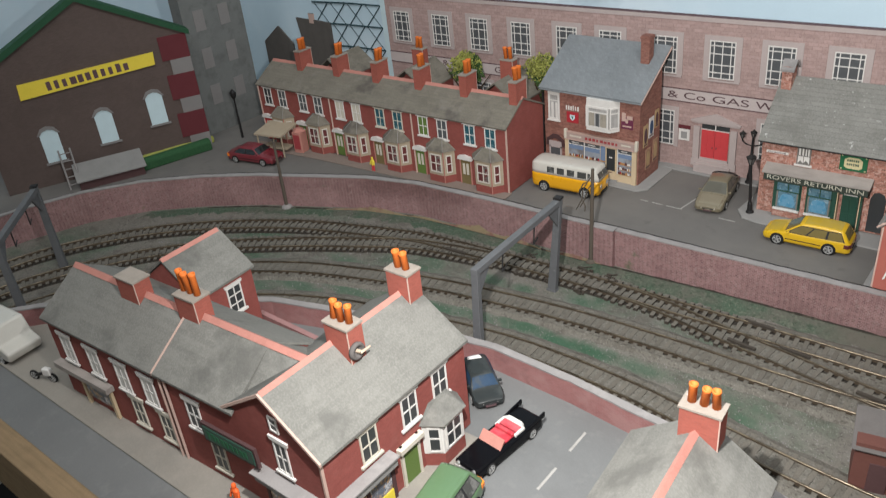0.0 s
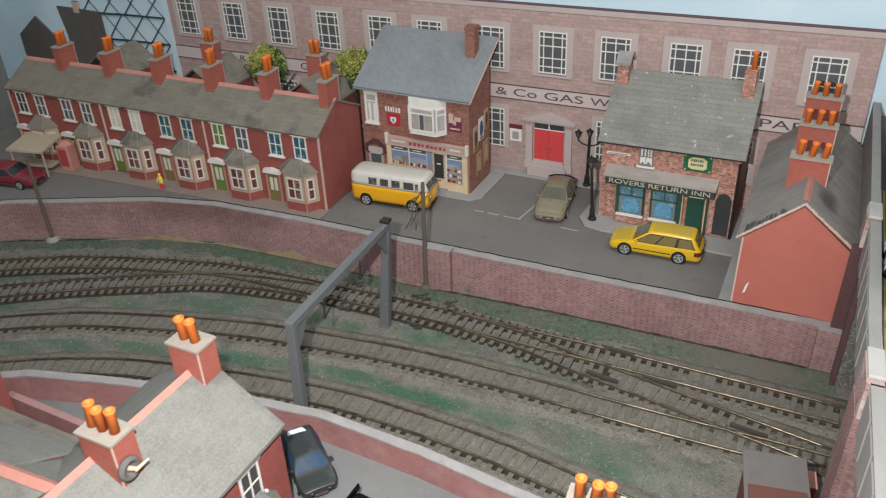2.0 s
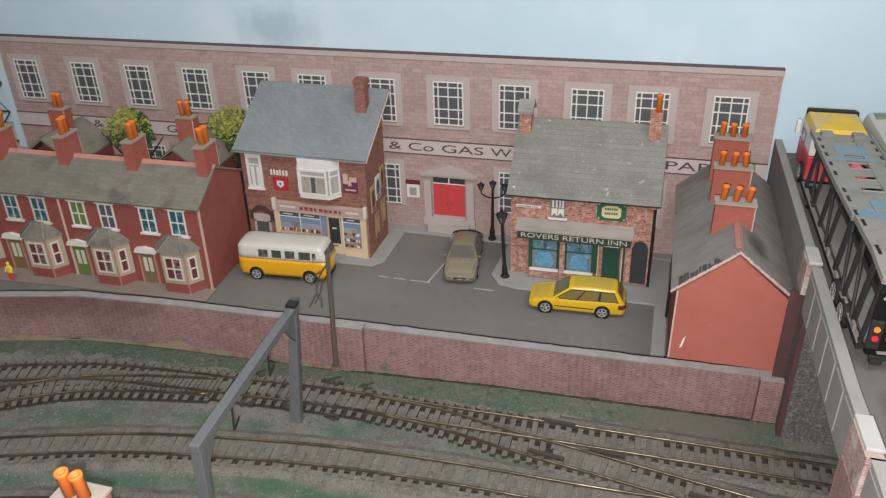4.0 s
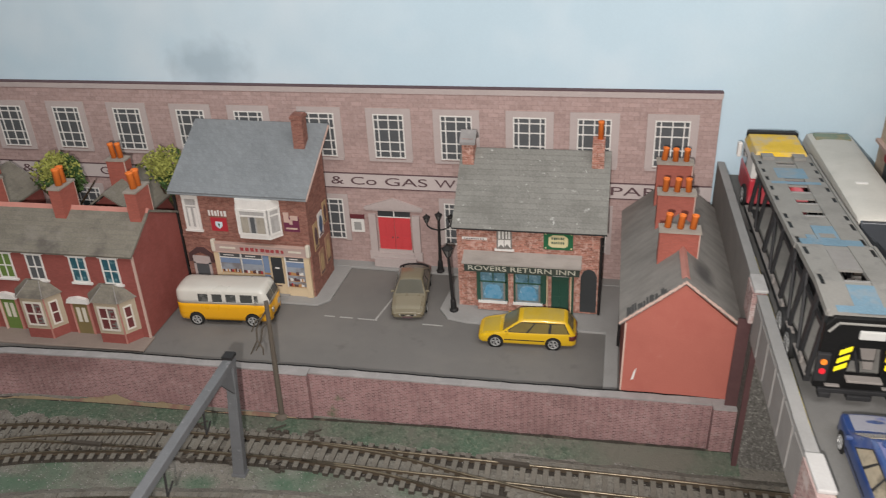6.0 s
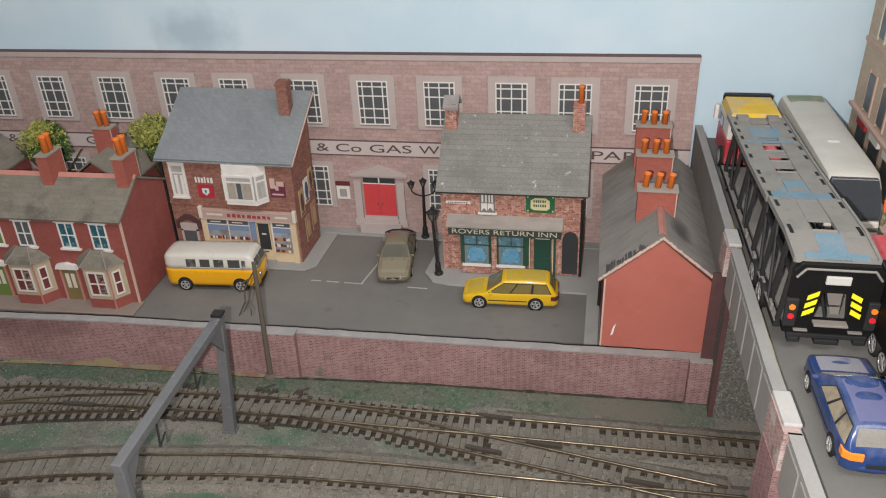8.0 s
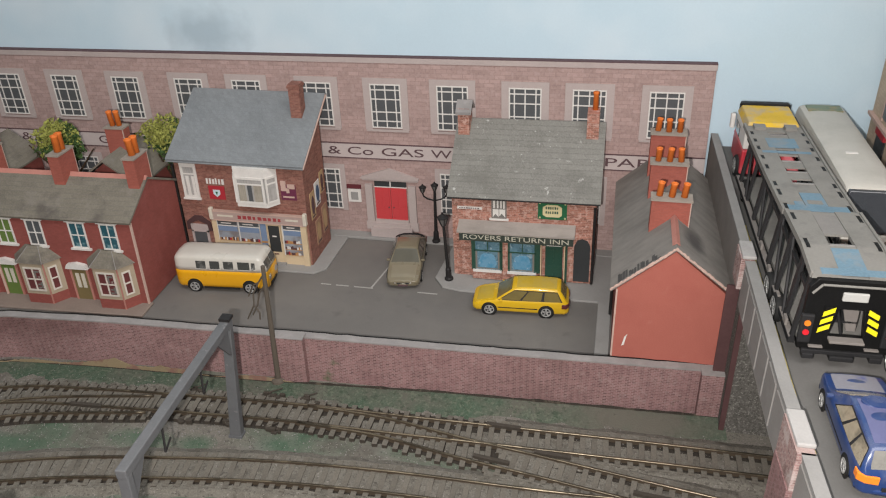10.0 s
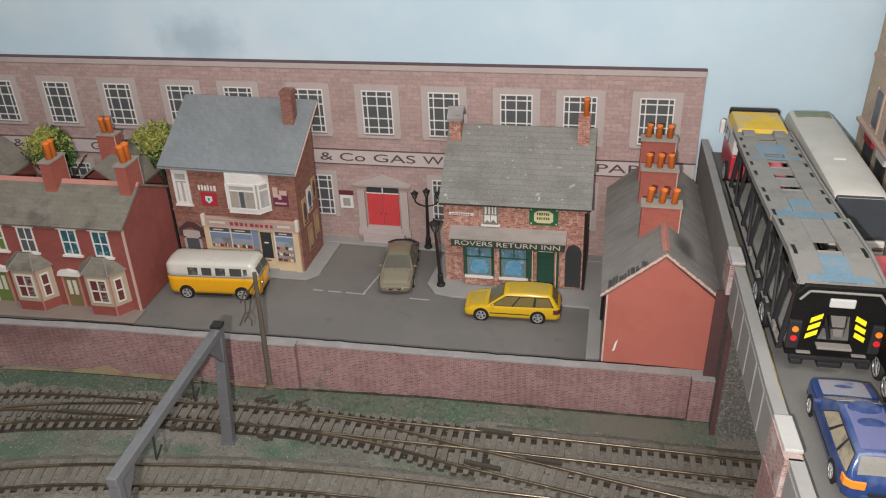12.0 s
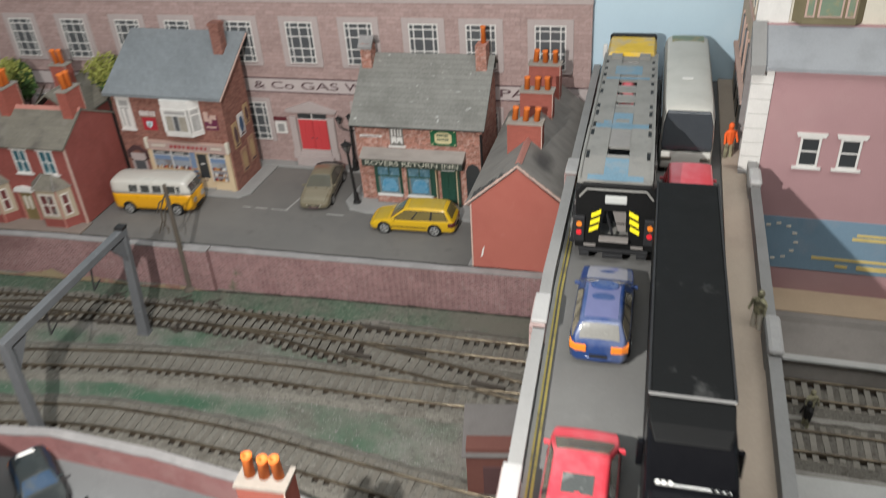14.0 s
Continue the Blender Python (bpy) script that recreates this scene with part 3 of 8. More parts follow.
def text(words, width, height, material, parent, m, depth=0.02, name="lettering"):
    """Raised letters in a box of that width and height, standing in the local x-z plane and facing -y."""
    cu = bpy.data.curves.new("letters", "FONT")
    cu.body = words
    cu.extrude = 0.01
    tmp = bpy.data.objects.new("letters", cu)
    scene.collection.objects.link(tmp)
    bpy.context.view_layer.update()
    me = bpy.data.meshes.new_from_object(tmp)
    bpy.data.objects.remove(tmp)
    co = np.array([v.co[:] for v in me.vertices])
    lo, hi = co.min(0), co.max(0)
    for v in me.vertices:
        x, y, z = v.co
        v.co = ((x - lo[0]) / (hi[0] - lo[0]) * width * S, -(z - lo[2]) / (hi[2] - lo[2]) * depth * S, (y - lo[1]) / (hi[1] - lo[1]) * height * S)
    me.name = name
    me.materials.clear()
    me.materials.append(M[material])
    ob = new(name, me)
    ob.parent = parent
    ob.matrix_basis = m
    return ob


def bars(count, width, height, material, parent, m, name="lettering", seed=1):
    """Unreadable writing as plain upright bars in a row."""
    rnd = random.Random(seed)
    s = Shape()
    step = width / count
    for k in range(count):
        s.box(k * step, k * step + step * rnd.uniform(0.5, 0.78), -0.02, 0, 0, height * rnd.uniform(0.8, 1))
    return part(name, s, material, parent, m=m)


def window(parent, m, w, h, cols=(0.5,), rows=(0.5,), frame_t=0.1, bar=0.07, frame="white", pane="pane", sill=0.0, lintel=0.0, lip=0.0, name="window", arch=False):
    """A window in the local x-z plane, facing -y, with its lower left corner at the pose m."""
    def frame_shape():
        ring = lambda g, y: [(g, y, g), (w - g, y, g), (w - g, y, h - g), (g, y, h - g)]
        return Shape().rings([ring(0, 0.02), ring(0, -0.08), ring(frame_t, -0.08), ring(frame_t, 0.02), ring(0, 0.02)], caps=False)

    win = part(name, frame_shape, frame, parent, m=m, key=("win", w, h, frame_t, frame))
    for c in cols:
        part("glazing_bar", lambda: Shape().box(-bar / 2, bar / 2, -0.06, 0.02, frame_t, h - frame_t), frame, win, m=P(c * w, 0, 0), key=("mullion", w, h, bar, frame))
    for r in rows:
        part("glazing_bar", lambda: Shape().box(frame_t, w - frame_t, -0.055, 0.02, -bar / 2, bar / 2), frame, win, m=P(0, 0, r * h), key=("transom", w, h, bar, frame))
    part("pane", lambda: Shape().box(0.02, w - 0.02, -0.025, 0.01, 0.02, h - 0.02), pane, win, key=("pane", w, h, pane))
    if sill:
        part("sill", lambda: Shape().box(-sill, w + sill, -0.16, 0, -0.14, 0.0), frame, win, key=("sill", w, sill, frame))
    if lintel:
        part("lintel", lambda: Shape().prism([(-lip, h), (w + lip, h), (w + lip * 1.5, h + lintel), (-lip * 1.5, h + lintel)], "y", -0.12, 0), frame, win, key=("lintel", w, h, lintel, lip, frame))
    return win


def chimney(parent, m, w, d, h, pots=3, pot_h=1.3, cap="chimcap", brick="chimney", seed=0, pot_r=0.17, gap=0.5):
    rnd = random.Random(seed)
    c = part("chimney", lambda: Shape().box(-w / 2, w / 2, -d / 2, d / 2, 0, h), brick, parent, m=m, key=("chim", w, d, h, brick))
    part("chimney_cap", lambda: Shape().box(-w / 2 - 0.07, w / 2 + 0.07, -d / 2 - 0.07, d / 2 + 0.07, h, h + 0.12), cap, c, key=("cap", w, d, h, cap))
    part("card_edge", lambda: Shape().box(w / 2 - 0.05, w / 2 + 0.012, -d / 2 - 0.012, -d / 2 + 0.05, 0, h), "verge", c, key=("edge", w, d, h))
    for k in range(pots):
        x = (k - (pots - 1) / 2) * min(gap, w / pots)
        shape = lambda: Shape().lathe([(pot_r * 1.05, 0), (pot_r, pot_h * 0.85), (pot_r * 1.12, pot_h * 0.88), (pot_r * 1.12, pot_h), (pot_r * 0.75, pot_h), (pot_r * 0.7, pot_h * 0.8)], 12)
        part("chimney_pot", shape, "pot", c, m=P(x, rnd.uniform(-0.05, 0.05), h + 0.14, rnd.uniform(0, 90), rnd.uniform(-5, 5), rnd.uniform(-7, 7)), key=("pot", pot_h, pot_r), smooth=True)
    return c


def wheel(parent, m, r, w):
    t = part("wheel", lambda: Shape().rings([[(rr * math.cos(a * math.pi / 10), y, rr * math.sin(a * math.pi / 10)) for a in range(20)] for rr, y in ((r * 0.62, -w / 2 + 0.03), (r * 0.7, -w / 2), (r * 0.92, -w / 2), (r, -w * 0.3), (r, w * 0.3), (r * 0.92, w / 2), (r * 0.7, w / 2), (r * 0.62, w / 2 - 0.03))]), "tyre", parent, m=m, key=("tyre", r, w), smooth=True)

    def hub():
        s, y = Shape(), w / 2
        ring = lambda rr, yy: [(rr * math.cos(a * math.pi / 10), yy, rr * math.sin(a * math.pi / 10)) for a in range(20)]
        s.rings([ring(r * 0.72, y - 0.02), ring(r * 0.73, y + 0.012), ring(r * 0.6, y + 0.008), ring(r * 0.58, y - 0.02)], caps=False)
        s.rings([ring(r * 0.2, y - 0.03), ring(r * 0.2, y + 0.015), ring(r * 0.1, y + 0.02)])
        for k in range(5):
            a = k * 2 * math.pi / 5 + 0.3
            c, d = math.cos(a), math.sin(a)
            p = lambda u, v: (u * c - v * d, u * d + v * c)
            flat = [p(r * 0.12, -r * 0.1), p(r * 0.62, -r * 0.13), p(r * 0.62, r * 0.13), p(r * 0.12, r * 0.1)]
            s.rings([[(x, y - 0.03, z) for x, z in flat], [(x, y + 0.006, z) for x, z in flat]])
        return s

    part("hub", hub, "alloy", t, key=("hub", r, w))
    part("hub", None, "alloy", t, m=P(0, 0, 0, 180), key=("hub", r, w))
    return t


def sheet(rows, lift):
    """A thin pane from rows of points, raised along lift at its outer face."""
    n, k = len(rows), len(rows[0])
    s = Shape()
    inner = [[Vector(p) for p in row] for row in rows]
    outer = [[p + Vector(lift) for p in row] for row in inner]
    for i in range(n - 1):
        for j in range(k - 1):
            s.face(outer[i][j], outer[i][j + 1], outer[i + 1][j + 1], outer[i + 1][j])
    rim = lambda g: g[0] + [row[-1] for row in g[1:-1]] + g[-1][::-1] + [row[0] for row in g[-2:0:-1]]
    s.rings([rim(inner), rim(outer)], caps=False)
    return s


class Coachwork:
    """The skin of a car along x with its front at -x: a lower body, and a cabin that grows out of its shoulders."""

    def __init__(self, L, W, profile, cabin, zb):
        self.L, self.hw, self.profile, self.cabin, self.zb = L, W / 2, profile, cabin, zb
        x0, x1, belt, r0, r1, top, inset = cabin
        low = lambda x: float(np.interp(x, [p[0] for p in profile], [p[1] for p in profile]))
        pts = [(x, z) for x, z in profile if x < x0 - 0.05] + [(x0, low(x0) + 0.02), (r0, top - 0.05), ((r0 + r1) / 2, top + 0.03), (r1, top - 0.04), (x1, max(low(x1), belt * 0.98) + 0.02)] + [(x, z) for x, z in profile if x > x1 + 0.05]
        xs = np.linspace(-L / 2, L / 2, 240)
        zs = np.interp(xs, [p[0] for p in pts], [p[1] for p in pts])
        n = max(3, int(0.2 / (L / 240)))
        pad = np.concatenate([np.full(n, zs[0]), zs, np.full(n, zs[-1])])
        soft = np.convolve(pad, np.ones(2 * n + 1) / (2 * n + 1), "valid")
        self.top = lambda x: float(np.interp(x, xs, soft))
        self.low = low

    def ends(self, x):
        e = min(1.0, max(0.0, (self.L / 2 - abs(x)) / 0.34))
        return math.sqrt(max(0.0, 1 - (1 - e) ** 2))

    def half(self, x):
        """Half the section at x, from the sill up to the middle of the roof."""
        x0, x1, belt, r0, r1, top, inset = self.cabin
        rd = self.ends(x)
        w = self.hw * (1 - 0.12 * abs(2 * x / self.L) ** 6) * (0.84 + 0.16 * rd)
        zb = self.zb + 0.12 * (1 - rd)
        base = self.zb + 0.3
        T = base + (self.top(x) - base) * (0.66 + 0.34 * rd)
        B = min(T - 0.015, base + (self.low(x) - base) * (0.66 + 0.34 * rd))
        h = T - B
        z5 = B + h * 0.88
        y4 = w * 0.94
        y5 = y4 - (y4 - (self.hw - inset) * w / self.hw) * min(1.0, h / max(0.1, top - belt)) * 0.94
        zm = zb + (B - zb) * 0.55
        return [(w * 0.86, zb), (w * 0.965, zb + 0.07), (w * 0.99, zb + 0.2), (w, zm), (w * 0.992, zm + (B - zm) * 0.5), (w * 0.975, B - 0.07), (y4, B), (y5, z5), (y5 * 0.965, T - 0.035 * min(1, h * 3)), (y5 * 0.88, T), (y5 * 0.5, T + 0.035), (0.0, T + 0.045)]

    def skin(self):
        L = self.L
        xs = sorted(set([-L / 2 + 0.34 * (1 - math.cos(k * math.pi / 12)) for k in range(7)] + [L / 2 - 0.34 * (1 - math.cos(k * math.pi / 12)) for k in range(7)] + list(np.linspace(-L / 2 + 0.34, L / 2 - 0.34, 34))))
        rings = []
        for x in xs:
            h = self.half(x)
            rings.append([(x, -y, z) for y, z in h] + [(x, y, z) for y, z in reversed(h[:-1])])
        return Shape().rings(rings)

    def side(self, x, z, s):
        h = self.half(x)
        (ya, za), (yb, zt) = h[6], h[7]
        z = min(z, zt - 0.01)
        y = ya + (yb - ya) * max(0.0, (z - za) / max(0.02, zt - za))
        return (x, s * y, max(z, za))

    def over(self, x, u):
        """A point of the upper skin, u from -1 to 1 across."""
        h = self.half(x)[7:]
        y = abs(u) * h[0][0]
        return (x, math.copysign(y, u), float(np.interp(-y, [-p[0] for p in h], [p[1] for p in h])))


def car(name, m, label, category, L, W, profile, cabin, side=((0.06, 0.47), (0.53, 0.94)), wheels=(0.2, 0.8), wheel_r=0.42,
        paint_name="yellow", roof=None, glass="glass", trim="plastic", lights=("lamp_o", "lamp_r"), bumper="plastic", group="", back_v=(0.12, 0.92), roof_label="", rear_glass=None, bonnet=None, front_glass=None):
    """A car along x with its front at -x. profile: (x, z) of the lower body's top line; cabin: (x0, x1, belt, rx0, rx1, height, inset)."""
    car_ob = thing(name, m, label, category, group)
    zb, hw = wheel_r * 0.6, W / 2
    cw = Coachwork(L, W, profile, cabin, zb)
    part("body", cw.skin(), paint_name, car_ob, smooth=True)
    x0, x1, belt, r0, r1, top, inset = cabin
    lerp = lambda a, b, t: a + (b - a) * t
    grid = lambda a, b, u, n=9, k=9: [[cw.over(lerp(a, b, i / n), u * (2 * j / k - 1)) for j in range(k + 1)] for i in range(n + 1)]
    part("roof", sheet(grid(r0 + 0.22, r1 - 0.22, 0.8), (0, 0, 0.014)), roof or paint_name, car_ob, roof_label, smooth=True)
    if bonnet:
        part("bonnet", sheet(grid(-L / 2 + 0.3, x0 - 0.15, 0.78), (0, 0, 0.012)), bonnet, car_ob, smooth=True)
    part("windscreen", sheet(grid(lerp(x0, r0, 0.1), lerp(x0, r0, 0.92), 0.9), (-0.014, 0, 0.014)), front_glass or glass, car_ob, smooth=True)
    part("rear_window", sheet(grid(lerp(x1, r1, back_v[1]), lerp(x1, r1, back_v[0]), 0.82), (0.014, 0, 0.012)), rear_glass or glass, car_ob, smooth=True)
    high = (top - belt) * 0.86
    at = lambda u, v: (lerp(lerp(x0, x1, u), lerp(r0, r1, u), v), belt + v * high)
    for s in (-1, 1):
        lo_u, hi_u = side[0][0] - 0.02, side[-1][1] + 0.015
        part("window_band", sheet([[cw.side(*at(lerp(lo_u, hi_u, j / 14), v), s) for j in range(15)] for v in (0.05, 0.35, 0.65, 0.97)], (0, s * 0.006, 0.003)), "plastic", car_ob)
        for a, b in side:
            part("side_window", sheet([[cw.side(*at(lerp(a, b, j / 6), v), s) for j in range(7)] for v in (0.1, 0.38, 0.65, 0.9)], (0, s * 0.014, 0.006)), glass, car_ob)
    for f in wheels:
        for sgn in (-1, 1):
            part("wheel_arch", lambda: Shape().tube((0, -0.02, 0), (0, 0.02, 0), wheel_r * 1.15, n=20), "tyre", car_ob, m=P(-L / 2 + f * L, sgn * (hw * 0.985), wheel_r), key=("arch", wheel_r))
            wheel(car_ob, P(-L / 2 + f * L, sgn * (hw - 0.1), wheel_r), wheel_r, 0.26)
    zf, zr = cw.low(-L / 2 + 0.2), cw.low(L / 2 - 0.2)
    for end, nm in ((-1, "front_bumper"), (1, "rear_bumper")):
        line = [(end * (L / 2 + 0.035 - 0.34 * abs(t) ** 3), t * hw * 0.93) for t in (-1, -0.8, -0.5, 0, 0.5, 0.8, 1)]
        part(nm, Shape().rings([[(x - end * 0.2, y * 0.97, zb + 0.06), (x, y, zb + 0.06), (x + end * 0.02, y * 1.01, zb + 0.2), (x, y, zb + 0.3), (x - end * 0.2, y * 0.97, zb + 0.3)] for x, y in line]), bumper, car_ob, smooth=True)
    part("grille", Shape().box(-L / 2 - 0.03, -L / 2 + 0.25, -hw * 0.36, hw * 0.36, zf - 0.34, zf - 0.2), "plastic", car_ob, bevel=0.03)
    for sgn in (-1, 1):
        part("headlight", Shape().prism([(-L / 2 - 0.01, sgn * hw * 0.42), (-L / 2 + 0.02, sgn * hw * 0.6), (-L / 2 + 0.2, sgn * hw * 0.86), (-L / 2 + 0.4, sgn * hw * 0.8), (-L / 2 + 0.3, sgn * hw * 0.42)], "z", zf - 0.34, zf - 0.14), "chrome", car_ob, bevel=0.03)
        part("tail_light", Shape().prism([(L / 2 + 0.06, sgn * hw * 0.4), (L / 2 + 0.02, sgn * hw * 0.75), (L / 2 - 0.16, sgn * hw * 0.96), (L / 2 - 0.5, sgn * hw * 0.97), (L / 2 - 0.3, sgn * hw * 0.4)], "z", zr - 0.44, zr - 0.1), lights[0], car_ob, bevel=0.03)
        part("side_trim", Shape().box(-L / 2 + (wheels[0] + 0.09) * L, -L / 2 + (wheels[1] - 0.09) * L, sgn * hw * 0.99 - 0.022, sgn * hw * 0.99 + 0.022, zb + 0.36, zb + 0.43), trim, car_ob)
        part("wing_mirror", Shape().box(x0 + 0.34, x0 + 0.5, sgn * (hw + 0.02) - 0.13, sgn * (hw + 0.02) + 0.13, belt + 0.02, belt + 0.17), paint_name, car_ob, bevel=0.03)
    part("number_plate", Shape().box(L / 2 - 0.1, L / 2 + 0.07, -0.36, 0.36, zb + 0.3, zb + 0.44), "plastic", car_ob)
    part("front_number_plate", Shape().box(-L / 2 - 0.09, -L / 2 + 0.1, -0.36, 0.36, zb + 0.08, zb + 0.2), "ink", car_ob)
    return car_ob


# ---- the setting ----
FAR_WALL = [(26.3, -16.5), (13, -17.0), (0.6, -17.4), (-8, -17.75), (-14, -18.0), (-21, -18.5), (-26.5, -19.9), (-31.5, -22.2), (-37.4, -24.9), (-42.5, -28.0), (-47.5, -32.0), (-51.2, -37.0), (-53.5, -42.5), (-55, -50)]
NEAR_WALL = [(-38, -55), (-34, -50.5), (-26, -44.4), (-17.6, -39.6), (-12.9, -38.2), (-6, -36.4), (0.8, -35.4), (7, -35.6), (13.8, -36.3), (21, -38.2), (26, -40)]
GROUND = -1.65

solid("ground", Shape().box(-110, 70, -58.6, 0.6, GROUND - 1.5, GROUND), "ballast", P(0, 0), "grey ballast baseboard with green flock patches", "ground", kind="structure")
solid("table_edge", Shape().box(-110, 40, -60.3, -58.6, -4.5, 0.25), "wood", P(0, 0), "pale timber edge of the layout table", "table edge", kind="structure", bevel=0.08)
solid("backdrop", Shape().box(-125, 120, 0.6, 1.6, -5, 90), "sky", P(0, 0), "sky-blue painted backdrop wall behind the layout", "backdrop", kind="structure")
solid("backdrop_side", Shape().box(-86, -85, -120, 0.6, -5, 90), "sky", P(0, 0), "sky-blue painted side wall of the layout", "backdrop", kind="structure")
solid("wall_east", Shape().box(119, 120, -200, 0.6, -80, 150), "room", P(0, 0), "plain room wall", "wall", kind="structure")
solid("wall_north", Shape().box(-125, 120, 0.6, 1.6, 90, 150), "room", P(0, 0), "plain room wall above the backdrop", "wall", kind="structure")
solid("wall_west", Shape().box(-126, -125, -200, 1.6, -80, 150), "room", P(0, 0), "plain room wall", "wall", kind="structure")
solid("wall_south", Shape().box(-125, 120, -201, -200, -80, 150), "room", P(0, 0), "plain room wall behind the viewer", "wall", kind="structure")
solid("ceiling", Shape().box(-126, 120, -201, 1.6, 150, 151), "room", P(0, 0), "plain pale plaster ceiling", "ceiling", kind="structure")
solid("floor", Shape().box(-125, 120, -200, 0.6, -81, -80), "under", P(0, 0), "dark floor of the room under the table", "floor", kind="structure")

# the street deck behind the far retaining wall
outline = [(x, y + 0.1) for x, y in FAR_WALL]
deck = Shape().prism(outline + [(-84.9, -50), (-84.9, 0.6), (26.3, 0.6)], "z", GROUND, 0.0)
solid("road", deck, "tarmac", P(0, 0), "dark grey printed tarmac of the back street", "road", kind="structure")
near = Shape().prism([(x, y - 0.1) for x, y in NEAR_WALL] + [(26, -58.6), (-38, -58.6)], "z", GROUND, -0.02)
solid("road_front", near, "road_front", P(0, 0), "grey road of the front street", "road", kind="structure")


def retaining(name, pts, material, label, side, top=2.0):
    w = thing(name, P(0, 0), label, "wall", kind="structure")
    part("brickwork", Shape().wall(pts, GROUND, top - 0.12, 0.5 * side), material, w)
    rnd, rings = random.Random(len(pts)), []
    for (ax, ay), (bx, by) in zip(pts, pts[1:]):
        d = Vector((bx - ax, by - ay)).normalized()
        n = max(2, int(math.hypot(bx - ax, by - ay) / 0.7))
        for k in range(n):
            x, y = ax + (bx - ax) * k / n + d.y * 0.04 * side, ay + (by - ay) * k / n - d.x * 0.04 * side
            out, lift = (0.58 + rnd.uniform(-0.03, 0.03)) * side, rnd.uniform(-0.025, 0.025)
            rings.append([(x, y, top - 0.12), (x - d.y * out, y + d.x * out, top - 0.12), (x - d.y * out, y + d.x * out, top - 0.01 + lift), (x, y, top - 0.01 + lift * 0.6)])
    part("coping", Shape().rings(rings), "coping", w, "grey card coping")
    if name == "wall_far":
        # Thin black strip modelled in place of the coping's shadow on the street.
        shade_rings = [[(x, y, top - 0.3), (x, y + 0.12, top - 0.3), (x, y + 0.12, z + 0.01), (x, y, z + 0.01)] for x, y, z in (r[2] for r in rings)]
        part("backing_card", Shape().rings(shade_rings), "pitch", w, "black strip standing in for the shadow behind the coping")
    return w


far_wall = retaining("wall_far", FAR_WALL, "wall", "curved pink brick retaining wall with grey coping", -1, 1.85)
for x, y in ((-0.9, -17.7), (25.7, -16.9)):
    part("pier", Shape().box(-1.0, 1.0, -0.2, 0.5, GROUND, 1.9), "wall", far_wall, m=P(x, y, 0, 2))
    part("pier_cap", Shape().box(-1.04, 1.04, -0.25, 0.55, 1.9, 1.97), "coping", far_wall, m=P(x, y, 0, 2))
near_wall = retaining("wall_near", NEAR_WALL, "wall_near", "curved red brick yard wall with pale coping", -1, 1.85)
rnd = random.Random(12)
torn, prev = Shape(), None
wall_line = list(reversed(FAR_WALL[2:9]))
for k in range(190):
    u = k / 189
    x = -30.5 + 31.0 * u
    y = float(np.interp(x, [p[0] for p in wall_line], [p[1] for p in wall_line])) - 0.53 - 0.09 * min(1.0, max(0.0, (-x - 18) / 5))
    h = 0.34 + 0.16 * math.sin(u * 14.0) + 0.12 * math.sin(u * 37.0 + 1.0) + rnd.uniform(-0.04, 0.04)
    h += 0.3 * max(0.0, 1 - abs(x + 13.4) / 0.9) + 0.18 * max(0.0, 1 - abs(x + 10.2) / 0.6)
    h = max(0.06, h * min(1.0, (0.6 - x) / 3.0, (x + 30.9) / 5.0))
    ring = [(x, y, GROUND), (x, y - 0.04, GROUND), (x, y - 0.04, GROUND + h), (x, y, GROUND + h)]
    if prev:
        torn.rings([prev, ring])
    prev = ring
part("torn_paper", torn, "torn", far_wall, "torn beige paper at the wall foot")
# Ragged earth strip, coloured dark to give the shadow line under the wall.
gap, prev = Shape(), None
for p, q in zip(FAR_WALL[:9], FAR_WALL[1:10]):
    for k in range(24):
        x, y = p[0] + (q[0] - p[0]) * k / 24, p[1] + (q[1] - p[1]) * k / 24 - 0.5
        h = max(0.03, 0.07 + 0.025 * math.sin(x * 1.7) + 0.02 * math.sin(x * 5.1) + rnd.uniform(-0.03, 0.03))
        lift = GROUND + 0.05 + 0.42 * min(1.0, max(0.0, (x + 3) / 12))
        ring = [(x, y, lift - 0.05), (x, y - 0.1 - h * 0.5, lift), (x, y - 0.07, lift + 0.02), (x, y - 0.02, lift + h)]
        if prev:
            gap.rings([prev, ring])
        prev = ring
part("foot_gap", gap, "foot_shade", far_wall, "dark ragged earth strip with painted shade along the wall foot")
strip_in, strip_out = [], []
for p, q in zip(FAR_WALL[:10], FAR_WALL[1:11]):
    for k in range(14):
        x, y = p[0] + (q[0] - p[0]) * k / 14, p[1] + (q[1] - p[1]) * k / 14
        strip_in.append((x, y - 0.5))
        strip_out.append((x + rnd.uniform(-0.2, 0.2), y - 1.7 - rnd.uniform(0, 0.8)))
turf = Shape()
rise = lambda x: 0.42 * min(1.0, max(0.0, (x + 3) / 12))
for k in range(len(strip_in) - 1):
    (a, b), (c, d), (e, f), (g, h) = strip_in[k], strip_in[k + 1], strip_out[k + 1], strip_out[k]
    turf.face((a, b, GROUND + 0.05 + rise(a)), (c, d, GROUND + 0.05 + rise(c)), (e, f, GROUND + 0.006), (g, h, GROUND + 0.006))
for k in range(1500):
    x, y = rnd.choice(strip_in)
    away = rnd.random() ** 1.6
    base = GROUND + rise(x) * (1 - away)
    y -= away * 1.5
    x += rnd.uniform(-0.5, 0.5)
    s = rnd.uniform(0.03, 0.09)
